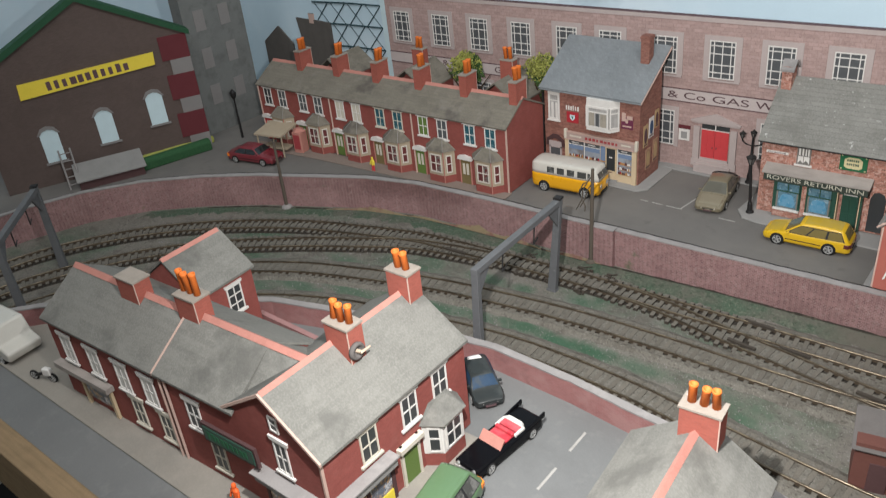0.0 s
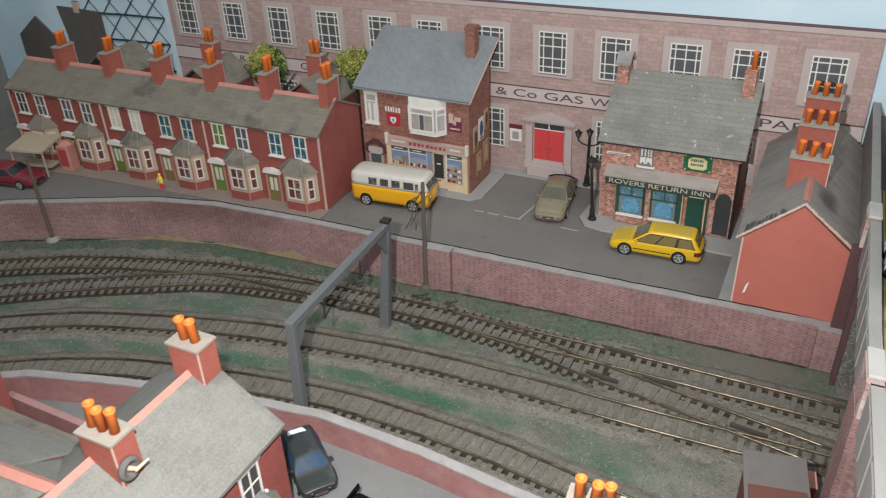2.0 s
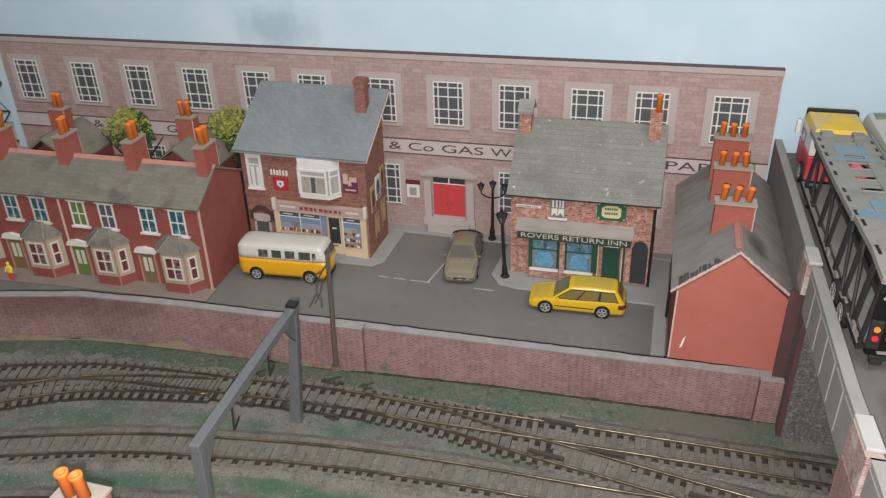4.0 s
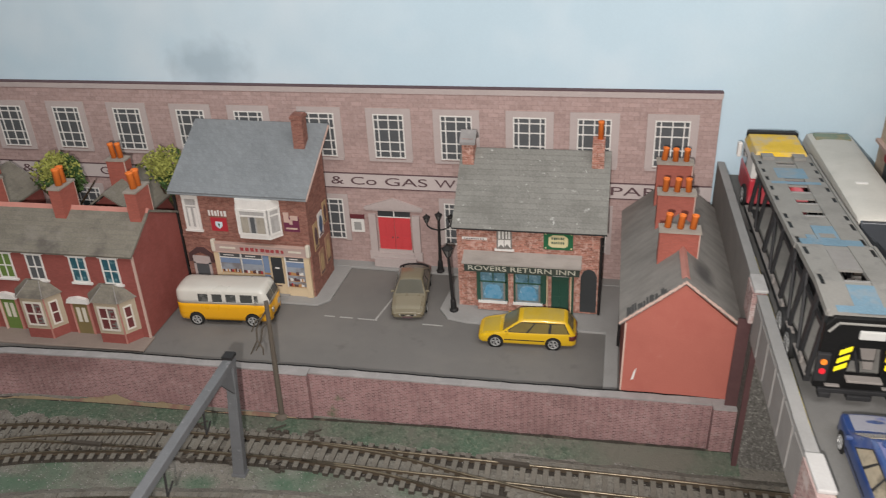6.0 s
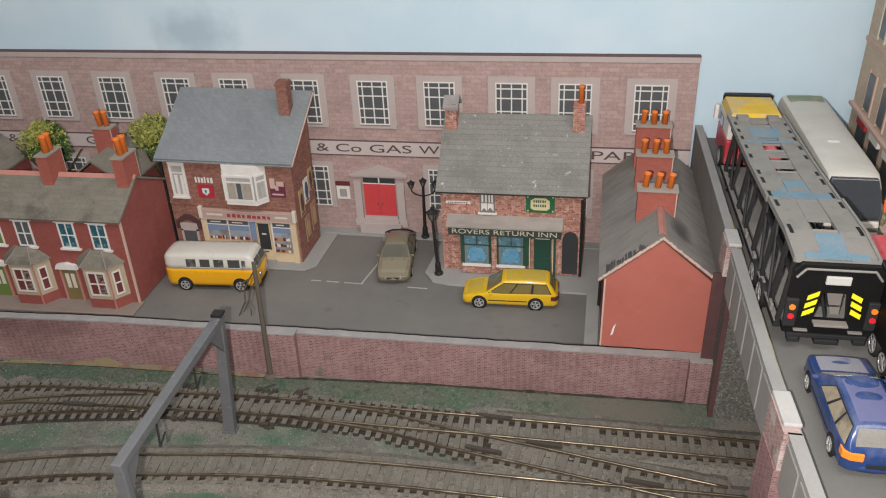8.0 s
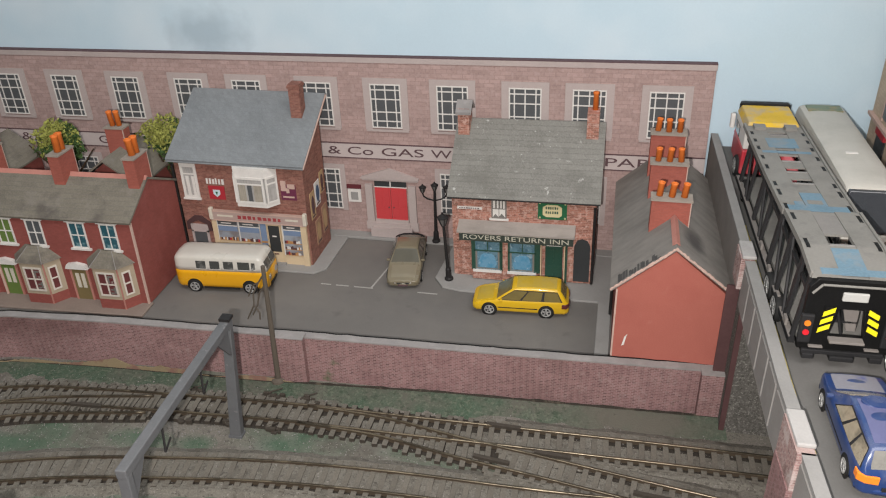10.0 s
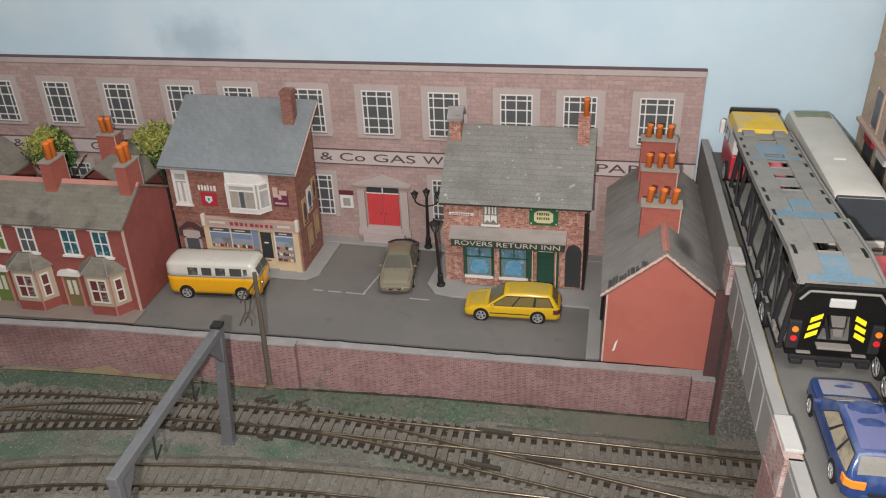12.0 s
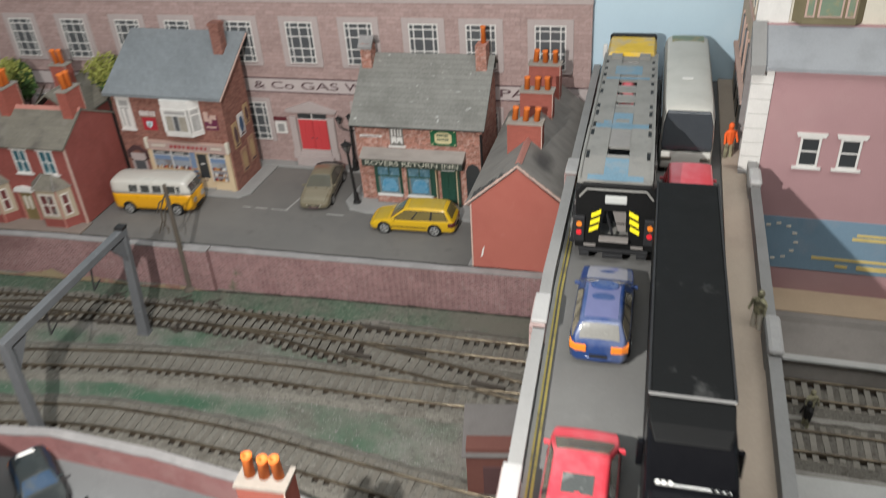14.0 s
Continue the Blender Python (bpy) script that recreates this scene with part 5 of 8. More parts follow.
part("name_plate", Shape().box(7.95, 9.75, Y - 0.05, Y, 5.62, 5.82), "white", inn, "small white street name plate")
bars(9, 1.5, 0.09, "ink", inn, P(8.1, Y - 0.055, 5.67), seed=4)
part("canopy", Shape().prism([(Y, 4.75), (-6.5, 4.3), (-6.5, 4.18), (Y, 4.18)], "x", 8.05, 16.5), "canopy", inn, "pale lead canopy over the pub front")
sign = part("sign_board", Shape().box(8.2, 16.4, -6.4, Y, 3.55, 4.18), "signdark", inn, "dark grey-green name board")
text("ROVERS RETURN INN", 7.6, 0.37, "lettering", sign, P(8.5, -6.4, 3.69))
pubfront = part("pub_front", Shape().box(9.0, 16.0, -5.5, Y, 3.0, 3.35), "bottle", inn, "bottle green timber pub front")
for x0, x1, z0 in ((9.0, 9.2, 0.9), (11.22, 11.32, 0.9), (11.7, 11.8, 0.9), (13.72, 14.05, 0.9), (15.88, 16.0, 0.2)):
    part("front_post", Shape().box(x0, x1, -5.95, Y, z0, 3.4), "bottle", pubfront)
part("front_pier", Shape().box(11.32, 11.7, -5.96, Y, 0.1, 3.3).box(9.05, 13.9, -5.93, Y, 0.1, 0.76), "pubbrick", pubfront, "brick pier between the windows")
part("door_trim", Shape().box(14.08, 14.15, -5.97, Y, 0.2, 3.4).box(15.78, 15.85, -5.97, Y, 0.2, 3.4), "cream", pubfront, "thin cream door trim")
for x in (9.2, 11.75):
    w = part("bow_window", Shape().box(x, x + 2.0, -5.95, Y, 0.95, 3.5), "pubglass", pubfront, "blue frosted pub window")
    part("frosted_pane", Shape().prism([(x + 0.45, 1.15), (x + 1.55, 1.15), (x + 1.68, 1.5), (x + 1.5, 2.15), (x + 1.3, 2.3), (x + 0.7, 2.3), (x + 0.5, 2.15), (x + 0.32, 1.5)], "y", -5.98, -5.9), "pubglass_low", w)
    part("glazing_bar", Shape().box(x + 0.98, x + 1.06, -6.0, Y, 2.6, 3.3).box(x, x + 2.0, -6.0, Y, 2.5, 2.6).box(x, x + 0.1, -6.0, Y, 0.95, 3.4).box(x + 1.9, x + 2.0, -6.0, Y, 0.95, 3.4).box(x, x + 2.0, -6.0, Y, 3.3, 3.5), "bottle", w)
    part("curtain", Shape().box(x + 0.1, x + 0.24, -5.97, Y, 1.0, 2.5).box(x + 1.76, x + 1.9, -5.97, Y, 1.0, 2.5).box(x + 0.24, x + 1.76, -5.97, Y, 1.0, 1.08), "dullglass", w, "grey curtain edge")
    part("sill", Shape().box(x - 0.08, x + 2.05, -6.1, Y, 0.77, 0.95), "white", w, "white window sill")
d = part("pub_door", Shape().box(14.4, 15.65, -5.55, Y, 0.2, 3.0).box(14.5, 15.0, -5.6, -5.5, 1.7, 2.8).box(15.1, 15.55, -5.6, -5.5, 1.7, 2.8).box(14.5, 15.0, -5.6, -5.5, 0.4, 1.4).box(15.1, 15.55, -5.6, -5.5, 0.4, 1.4), "bottle", pubfront, "bottle green panelled door")
part("door_light", Shape().box(14.5, 15.55, -5.58, Y, 3.05, 3.25), "white", d)
part("passage", Shape().prism([(16.45, 0.15), (17.6, 0.15), (17.6, 3.1), (17.4, 3.55), (17.0, 3.7), (16.65, 3.55), (16.45, 3.1)], "y", Y - 0.06, Y), "pane", inn, "dark arched passage opening")

# ---- the red end house with the tin roof ----
endhouse = thing("end_house", P(0, 0), "red-rendered gable end house with dark tin roof", "house")
XL, XR, YF, YB, XM = 19.4, 25.5, -16.0, -1.0, 22.45
part("wall", Shape().prism([(XL, 0), (XR, 0), (XR, 6.8), (XM, 9.35), (XL, 6.65)], "y", YF, YF + 0.3), "gable", endhouse, "orange-red gable wall")
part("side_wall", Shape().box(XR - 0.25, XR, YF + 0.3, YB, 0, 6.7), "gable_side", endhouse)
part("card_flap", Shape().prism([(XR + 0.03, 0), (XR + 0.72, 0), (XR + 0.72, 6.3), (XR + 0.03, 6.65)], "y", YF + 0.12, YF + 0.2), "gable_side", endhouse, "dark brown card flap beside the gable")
part("side_wall", Shape().box(XL, XL + 0.25, YF + 0.3, YB, 0, 6.6), "terrace", endhouse)
part("wall", Shape().prism([(XL, 0), (XR, 0), (XR, 6.8), (XM, 9.35), (XL, 6.65)], "y", YB - 0.3, YB), "gable", endhouse)
part("roof_slope", Shape().prism([(XL - 0.35, 6.45), (XM, 9.45), (XM, 9.62), (XL - 0.4, 6.6)], "y", YF - 0.1, YB), "tin", endhouse, "dark corrugated roof slope")
part("roof_slope", Shape().prism([(XM, 9.45), (XR + 0.35, 6.75), (XR + 0.4, 6.9), (XM, 9.62)], "y", YF - 0.1, YB), "tin", endhouse, "dark corrugated roof slope")
frayed = random.Random(31)
for x0, z0, x1, z1 in ((XL - 0.41, 6.53, XM, 9.56), (XM, 9.56, XR + 0.41, 6.83)):
    edge = [[(x0 + (x1 - x0) * k / 40, y, z0 + (z1 - z0) * k / 40 + dz) for y, dz in ((YF - 0.14, -0.03 - low), (YF - 0.1, -0.04 - low), (YF - 0.06, 0.09 + top), (YF - 0.14, 0.05 + top))]
            for k, low, top in ((k, frayed.uniform(-0.03, 0.05), frayed.uniform(-0.03, 0.06)) for k in range(41))]
    part("verge", Shape().rings(edge), "verge", endhouse, "pale frayed card verge")
part("ridge_tile", Shape().prism([(XM - 0.22, 9.5), (XM, 9.66), (XM + 0.22, 9.5), (XM, 9.76)], "y", YF + 0.4, -12.1), "ridge", endhouse, "pink ridge tiles")
part("corner_edge", Shape().box(XL - 0.05, XL + 0.05, YF - 0.05, YF + 0.1, 0, 6.6), "verge", endhouse)
part("corner_edge", Shape().rings([[(XR - 0.05 - a, YF - 0.05, z), (XR + 0.05 + b, YF - 0.05, z), (XR + 0.05 + b, YF + 0.1, z), (XR - 0.05 - a, YF + 0.1, z)] for z, a, b in ((6.7 * k / 30, frayed.uniform(-0.03, 0.02), frayed.uniform(-0.03, 0.03)) for k in range(31))]), "verge", endhouse)
stain = random.Random(77)
for k in range(15):
    x, slope = XL + 0.05 + 0.15 * k + stain.uniform(-0.03, 0.03), 0.875
    z, y, w = 6.965 + (x - XL) * slope, YF - 0.02 + stain.uniform(0, 0.15), stain.uniform(0.05, 0.09)
    part("roof_stain", Shape().prism([(x - w, z - w * slope + 0.005), (x + w, z + w * slope + 0.005), (x + w, z + w * slope + 0.02), (x - w, z - w * slope + 0.02)], "y", y, y + stain.uniform(0.5, 1.0) - 0.03 * k), "tin_dark", endhouse, "dark drip stain on the roof sheet")
part("drainpipe", Shape().tube((XL - 0.15, -9, 0), (XL - 0.15, -9, 6.4), 0.1), "iron", endhouse)
part("scuff", Shape().prism([(19.95, 2.6), (20.1, 2.7), (20.2, 3.3), (20.25, 3.5), (20.1, 3.3)], "y", YF - 0.01, YF + 0.02), "white", endhouse, "pale scuff on the render")
for k, (y, top) in enumerate(((-11.6, 10.55), (-6.9, 10.85), (-3.3, 11.5))):
    chimney(endhouse, P(XM - 0.25, y, 8.2), 2.3, 0.95, top - 8.2, 3, 0.88, seed=20 + k, pot_r=0.19, gap=0.72)

# ---- the brick terrace ----
def terrace():
    t = thing("terrace", P(-13.6, -13.2, 0, 2.0), "row of six red brick terraced houses with slate roof", "house")
    N, Wd = 6, 5.75
    L = N * Wd
    part("wall", Shape().prism([(0, 0.1), (6.7, 0.1), (6.7, 6.95), (3.1, 8.7), (0, 6.9)], "x", -L, 0), "terrace", t)
    part("roof_front", Shape().prism([(-0.25, 6.75), (3.1, 8.72), (3.1, 8.9), (-0.3, 6.9)], "x", -L - 0.1, 0.12), "slate", t, "grey slate front roof slope")
    part("roof_back", Shape().prism([(3.1, 8.72), (6.95, 6.85), (7.0, 7.0), (3.1, 8.9)], "x", -L - 0.1, 0.12), "slate", t, "grey slate back roof slope")
    part("ridge_tile", Shape().prism([(2.85, 8.75), (3.1, 8.87), (3.35, 8.75), (3.1, 9.02)], "x", -L, 0.1), "ridge", t)
    part("corner_edge", Shape().box(-0.1, 0.04, -0.04, 0.1, 0.1, 6.75), "verge", t)
    glazing = ("housepane", "housepane", "pane_grey", "doorgreen", "housepane", "housepane", "offwhite", "offwhite", "pane_grey", "pane_grey", "pane_grey", "pane")
    for i in range(N):
        x = -i * Wd
        for k, dx in enumerate((-2.75, -5.15)):
            window(t, P(x + dx + 0.3, 0, 4.55), 1.25, 2.05, (0.5,), (0.5,), 0.1, 0.08, "offwhite" if i == 2 else "white", glazing[2 * i + k], sill=0.16, lintel=0.32, lip=0.16)
        bx = x - 3.95
        b = part("bay_window", Shape().prism([(bx, 0), (bx + 0.75, -0.95), (bx + 2.65, -0.95), (bx + 3.4, 0)], "z", 0.95, 3.6), "baystone", t, "beige bay window with slate hood")
        part("bay_base", Shape().prism([(bx, 0), (bx + 0.75, -0.97), (bx + 2.65, -0.97), (bx + 3.4, 0)], "z", 0.1, 0.95), "terrace", b)
        part("bay_roof", Shape().rings([[(bx - 0.2, 0, 3.6), (bx + 0.65, -1.15, 3.6), (bx + 2.75, -1.15, 3.6), (bx + 3.6, 0, 3.6)], [(bx + 0.95, 0, 4.55), (bx + 1.3, -0.2, 4.55), (bx + 2.1, -0.2, 4.55), (bx + 2.45, 0, 4.55)]]), "slate", b)
        part("hip_edge", Shape().tube((bx + 2.75, -1.15, 3.6), (bx + 2.1, -0.2, 4.56), 0.025, n=5).tube((bx + 0.65, -1.15, 3.6), (bx + 1.3, -0.2, 4.56), 0.025, n=5), "coping", b, "pale hip line")
        part("corner_trim", Shape().box(bx + 2.61, bx + 2.69, -1.0, -0.92, 0.1, 3.6), "ridge", b)
        light = window(t, P(bx + 1.0, -0.95, 1.25), 1.4, 1.95, (0.5,), (0.5,), 0.12, 0.11, "bayframe", "bay_glass", name="bay_light")
        part("lace", Shape().box(0.8, 1.05, -0.05, 0, 0.2, 0.32).box(0.86, 1.2, -0.05, 0, 0.5, 0.6).box(0.8, 1.18, -0.05, 0, 1.55, 1.68).box(0.8, 0.9, -0.05, 0, 1.1, 1.6).box(1.1, 1.26, -0.05, 0, 0.25, 0.75), "dullglass", light, "pale lace in the window")
        a = math.degrees(math.atan2(0.95, 0.75))
        window(t, P(bx + 2.8, -0.76, 1.25, a), 0.62, 1.9, (), (0.5,), 0.11, 0.11, "bayframe", "bay_glass", name="bay_light")
        dx = x - 5.55
        door = part("door", Shape().box(dx, dx + 1.15, -0.06, 0, 0.1, 2.7), "dooroak" if i in (0, 2) else "doorgreen" if i in (1, 3, 4) else "reddoor", t, "panelled front door under a pale hood")
        part("door_panes", Shape().box(dx + 0.22, dx + 0.5, -0.09, -0.04, 1.2, 2.4).box(dx + 0.66, dx + 0.94, -0.09, -0.04, 1.2, 2.4), "offwhite", door)
        part("door_hood", Shape().prism([(dx - 0.3, 2.85), (dx + 1.45, 2.85), (dx + 1.3, 3.2), (dx + 0.58, 3.35), (dx - 0.15, 3.2)], "y", -0.3, 0), "white", door)
        part("door_post", Shape().box(dx - 0.15, dx, -0.1, 0, 0.1, 2.85).box(dx + 1.15, dx + 1.3, -0.1, 0, 0.1, 2.85), "ridge", door)
        chimney(t, P(x - 0.5, 3.1, 8.1, 90), 1.85, 0.84, 2.4, 2, 1.2, seed=30 + i, pot_r=0.24)
        if i % 2 == 1:
            part("drainpipe", Shape().tube((x - Wd + 0.1, -0.12, 0.1), (x - Wd + 0.1, -0.12, 6.7), 0.09), "verge", t)
    for k, x in enumerate((-4.5, -16.0, -27.5)):
        w = part("rear_wing", Shape().prism([(x - 2.4, 0.1), (x + 2.4, 0.1), (x + 2.4, 7.1), (x, 8.9), (x - 2.4, 7.1)], "y", 6.7, 10.3), "terrace", t, "brick rear wing")
        part("wing_roof", Shape().prism([(x - 2.65, 7.0), (x, 8.95), (x + 2.65, 7.0), (x + 2.65, 7.15), (x, 9.12), (x - 2.65, 7.15)], "y", 5.0, 10.4), "slate", w)
        if k < 2:
            chimney(t, P(x - 0.25, 8.2, 7.0), 1.5, 0.9, 3.5, 2, 1.15, seed=40 + k, pot_r=0.2)


terrace()

# ---- the brewery and the tower at the far end ----
brewery = thing("brewery", P(-61.88, -38.46, 0, 66.6), "dark brown brick brewery gable with yellow sign", "brewery")
part("front", Shape().prism([(-1.5, 0), (21.3, 0), (21.3, 13.6), (11.0, 19.0), (-1.5, 12.3)], "y", 0, 1.5), "brewery", brewery)
part("roof_trim", Shape().prism([(-2.2, 12.0), (11.0, 19.0), (21.8, 13.3), (21.8, 13.9), (11.0, 19.7), (-2.2, 12.7)], "y", -0.3, 1.6), "greentrim", brewery, "green painted roof edge")
b = part("sign_board", Shape().prism([(2.9, 10.05), (17.3, 10.8), (17.4, 12.2), (3.0, 11.7)], "y", -0.2, 0), "signyellow", brewery, "yellow sign board with dark writing")
bars(11, 9.0, 0.95, "ink", b, P(5.8, -0.2, 10.5, 0, 0, -2.6), seed=8)
for x, z in ((3.4, 2.6), (9.4, 3.3), (15.2, 4.0)):
    w = part("window", Shape().prism([(0, 0), (1.9, 0), (1.9, 3.2), (1.5, 3.6), (0.95, 3.75), (0.4, 3.6), (0, 3.2)], "y", -0.06, 0), "palepane", brewery, "pale blue arched window", P(x, 0, z))
    part("arch", Shape().prism([(-0.25, 3.2), (0, 3.2), (0.4, 3.62), (0.95, 3.78), (1.5, 3.62), (1.9, 3.2), (2.15, 3.2), (1.65, 3.95), (0.95, 4.15), (0.25, 3.95)], "y", -0.14, 0), "quoin", w)
    part("sill", Shape().box(-0.25, 2.15, -0.2, 0, -0.22, 0), "quoin", w)
for k in range(3):
    part("quoin", Shape().box(19.0, 21.35, -0.12, 1.0, 4.6 * k, 4.6 * k + 1.7), "quoin", brewery)
    part("quoin", Shape().box(18.2, 21.35, -0.12, 1.0, 4.6 * k + 1.7, min(13.6, 4.6 * k + 4.6)), "quoin_red", brewery)
tower = thing("stone_tower", P(-55.9, -17.2, 0, 88), "tall grey stone mill tower with blank windows", "tower")
part("front", Shape().box(0, 8.4, 0, 2.0, 0, 24), "tower", tower)
for x in (1.5, 5.0):
    for z in (3.5, 8.0, 12.5, 17.0):
        part("window", Shape().box(x, x + 1.4, -0.05, 0, z, z + 2.4), "quoin", tower)
solid("box_hedge", Shape().prism([(-0.6, 0), (0.6, 0), (0.55, 1.1), (0.3, 1.35), (-0.3, 1.3), (-0.6, 1.0)], "x", 0, 8.3), "hedge", P(-54.4, -27.9, 0, 75.3), "dark green clipped box hedge", "hedge", bevel=0.15)
solid("flower_bed", Shape().box(0, 9.5, 0, 0.7, 0, 0.9), "leaf_l", P(-56.2, -27.5, 0, 72), "yellow-green flock bed at the brewery foot", "plants", bevel=0.3)
lean = thing("lean_to", P(-58.9, -33.5, 0, 66), "low grey shed with sloping roof", "shed")
part("wall", Shape().box(0, 7.0, -3.2, 0, 0, 1.1), "gable_side", lean)
part("roof", Shape().prism([(-3.5, 1.0), (0, 1.9), (0, 2.05), (-3.5, 1.15)], "x", -0.2, 7.3), "parapet", lean, "pale grey sheet roof")
ladder = thing("ladder", P(-58.9, -34.6, 0, 66), "grey timber ladder leaning on the brewery", "ladder")
for x in (0, 1.2):
    part("rail", Shape().tube((x, -1.8, 0), (x, -0.1, 4.2), 0.1, n=6), "coping", ladder)
for k in range(5):
    part("rung", Shape().tube((0, -1.8 + 0.34 * k, 0.6 + 0.8 * k), (1.2, -1.8 + 0.34 * k, 0.6 + 0.8 * k), 0.06, n=6), "coping", ladder)
wagon = thing("street_lamp", P(-51.5, -15.7, 0), "tall black street lamp post", "street lamp")
part("post", Shape().tube((0, 0, 0), (0, 0, 5.0), 0.16, 0.1), "iron", wagon)
part("lantern", Shape().lathe([(0.12, 4.9), (0.32, 5.2), (0.38, 5.7), (0.1, 6.1)], 8), "iron", wagon)
shelter = thing("market_stall", P(-43.6, -16.6, -0.3, 12), "small cream market stall with flat awning", "stall")
part("awning", Shape().prism([(-1.6, 2.8), (1.6, 3.2), (1.6, 3.4), (-1.6, 3.0)], "x", -1.9, 1.9), "baystone", shelter)
for x in (-1.7, 1.7):
    for y in (-1.3, 1.3):
        part("leg", Shape().tube((x, y, 0), (x, y, 3.0), 0.09, n=6), "baystone", shelter)
part("counter", Shape().box(-1.6, 1.6, -0.6, 0.6, 0.9, 1.15), "baystone", shelter)
part("kiosk_panel", Shape().box(-1.6, -0.4, -0.4, 0.4, 0.0, 0.9), "pane_grey", shelter)
box = thing("telephone_kiosk", P(-41.0, -15.4, 0, 10), "pink-red telephone kiosk by the terrace", "kiosk")
part("body", Shape().box(-0.62, 0.62, -0.62, 0.62, 0, 2.6), "ridge", box, bevel=0.1)
part("roof", Shape().lathe([(0.85, 2.6), (0.8, 2.75), (0.35, 2.95)], 4), "ridge", box)
part("kiosk_window", Shape().box(-0.42, 0.42, -0.66, 0.66, 0.6, 2.3), "maroon_ink", box)

# ---- the corner house in front ----
A = thing("corner_house", P(0, 0), "red brick corner house with pale slate roofs", "house")
EZ, RZ = 6.7, 9.0


def gable_block(parent, x0, x1, y0, y1, axis, wall="terrace", roof="slate_near", ez=EZ, rz=RZ, lip=0.3, slopes=("roof_slope", "roof_slope")):
    """A block with a gabled roof whose ridge runs along axis."""
    if axis == "y":
        xm = (x0 + x1) / 2
        part("wall", Shape().prism([(x0, 0.1), (x1, 0.1), (x1, ez), (xm, rz - 0.1), (x0, ez)], "y", y0, y1), wall, parent)
        part(slopes[0], Shape().prism([(x0 - lip, ez - 0.15), (xm, rz), (xm, rz + 0.16), (x0 - lip, ez + 0.02)], "y", y0 - 0.12, y1 + 0.12), roof, parent)
        part(slopes[1], Shape().prism([(xm, rz), (x1 + lip, ez - 0.15), (x1 + lip, ez + 0.02), (xm, rz + 0.16)], "y", y0 - 0.12, y1 + 0.12), roof, parent)
        part("ridge_tile", Shape().prism([(xm - 0.22, rz + 0.02), (xm, rz + 0.12), (xm + 0.22, rz + 0.02), (xm, rz + 0.27)], "y", y0 - 0.12, y1), "ridge", parent)
    else:
        ym = (y0 + y1) / 2
        part("wall", Shape().prism([(y0, 0.1), (y1, 0.1), (y1, ez), (ym, rz - 0.1), (y0, ez)], "x", x0, x1), wall, parent)
        part(slopes[0], Shape().prism([(y0 - lip, ez - 0.15), (ym, rz), (ym, rz + 0.16), (y0 - lip, ez + 0.02)], "x", x0 - 0.12, x1 + 0.12), roof, parent)
        part(slopes[1], Shape().prism([(ym, rz), (y1 + lip, ez - 0.15), (y1 + lip, ez + 0.02), (ym, rz + 0.16)], "x", x0 - 0.12, x1 + 0.12), roof, parent)
        part("ridge_tile", Shape().prism([(ym - 0.3, rz + 0.02), (ym, rz + 0.12), (ym + 0.3, rz + 0.02), (ym, rz + 0.3)], "x", x0, x1), "ridge", parent)


gable_block(A, -4.7, 2.7, -53.0, -41.2, "y", rz=9.25)
part("verge", Shape().prism([(-5.0, 6.55), (-1.0, 9.25), (3.0, 6.55), (3.0, 6.75), (-1.0, 9.45), (-5.0, 6.75)], "y", -53.25, -53.12), "verge", A)
part("corner_edge", Shape().box(2.65, 2.78, -53.08, -52.9, 3.4, 6.6), "verge", A)
chimney(A, P(-1.0, -41.7, 8.0), 1.7, 1.15, 2.7, 2, 1.1, seed=50, pot_r=0.22, gap=0.6)
chimney(A, P(-0.4, -47.4, 8.0), 1.8, 1.15, 2.6, 3, 1.1, seed=51, pot_r=0.2, gap=0.55)
dish = part("roof_bracket", Shape().rings([[(0.52 + dx, -47.6 + r * math.cos(a * math.pi / 8), 9.2 + r * math.sin(a * math.pi / 8)) for a in range(16)] for r, dx in ((0.5, 0.0), (0.54, 0.12), (0.5, 0.26), (0.38, 0.3), (0.3, 0.2), (0.26, 0.1))]), "hutroof", A, "dark grey round dish with a pale arm", smooth=True)
part("bracket_arm", Shape().tube((0.62, -47.6, 9.2), (1.0, -47.5, 9.2), 0.12, 0.08, n=8).tube((0.95, -47.62, 9.2), (1.05, -46.95, 9.28), 0.09, 0.05, n=8), "tanface", dish)
for y in (-44.3, -47.0, -50.3):
    window(A, P(2.7, y, 4.1, 90), 1.3, 2.1, (0.5,), (0.5,), 0.11, 0.09, "offwhite" if y < -50 else "white", "pane", sill=0.2, lintel=0.3, lip=0.15)
window(A, P(-0.95, -53.0, 4.1), 1.1, 2.2, (0.5,), (0.5,), 0.11, 0.09, "white", "pane", sill=0.2, lintel=0.28, lip=0.15)
window(A, P(-0.85, -53.0, 7.0), 0.7, 1.0, (), (0.5,), 0.1, 0.08, "white", "pane", name="attic_window")
b = part("bay_window", Shape().prism([(2.7, -45.6), (3.7, -44.9), (3.7, -43.0), (2.7, -42.4)], "z", 1.1, 3.4), "white", A, "white bay window with slate hood")
part("bay_base", Shape().prism([(2.7, -45.6), (3.72, -44.9), (3.72, -43.0), (2.7, -42.4)], "z", 0.1, 1.1), "terrace", b)
part("bay_roof", Shape().rings([[(2.7, -45.8, 3.4), (3.95, -45.05, 3.4), (3.95, -42.9, 3.4), (2.7, -42.2, 3.4)], [(2.7, -44.8, 4.4), (2.9, -44.4, 4.4), (2.9, -43.5, 4.4), (2.7, -43.2, 4.4)]]), "slate_near", b)
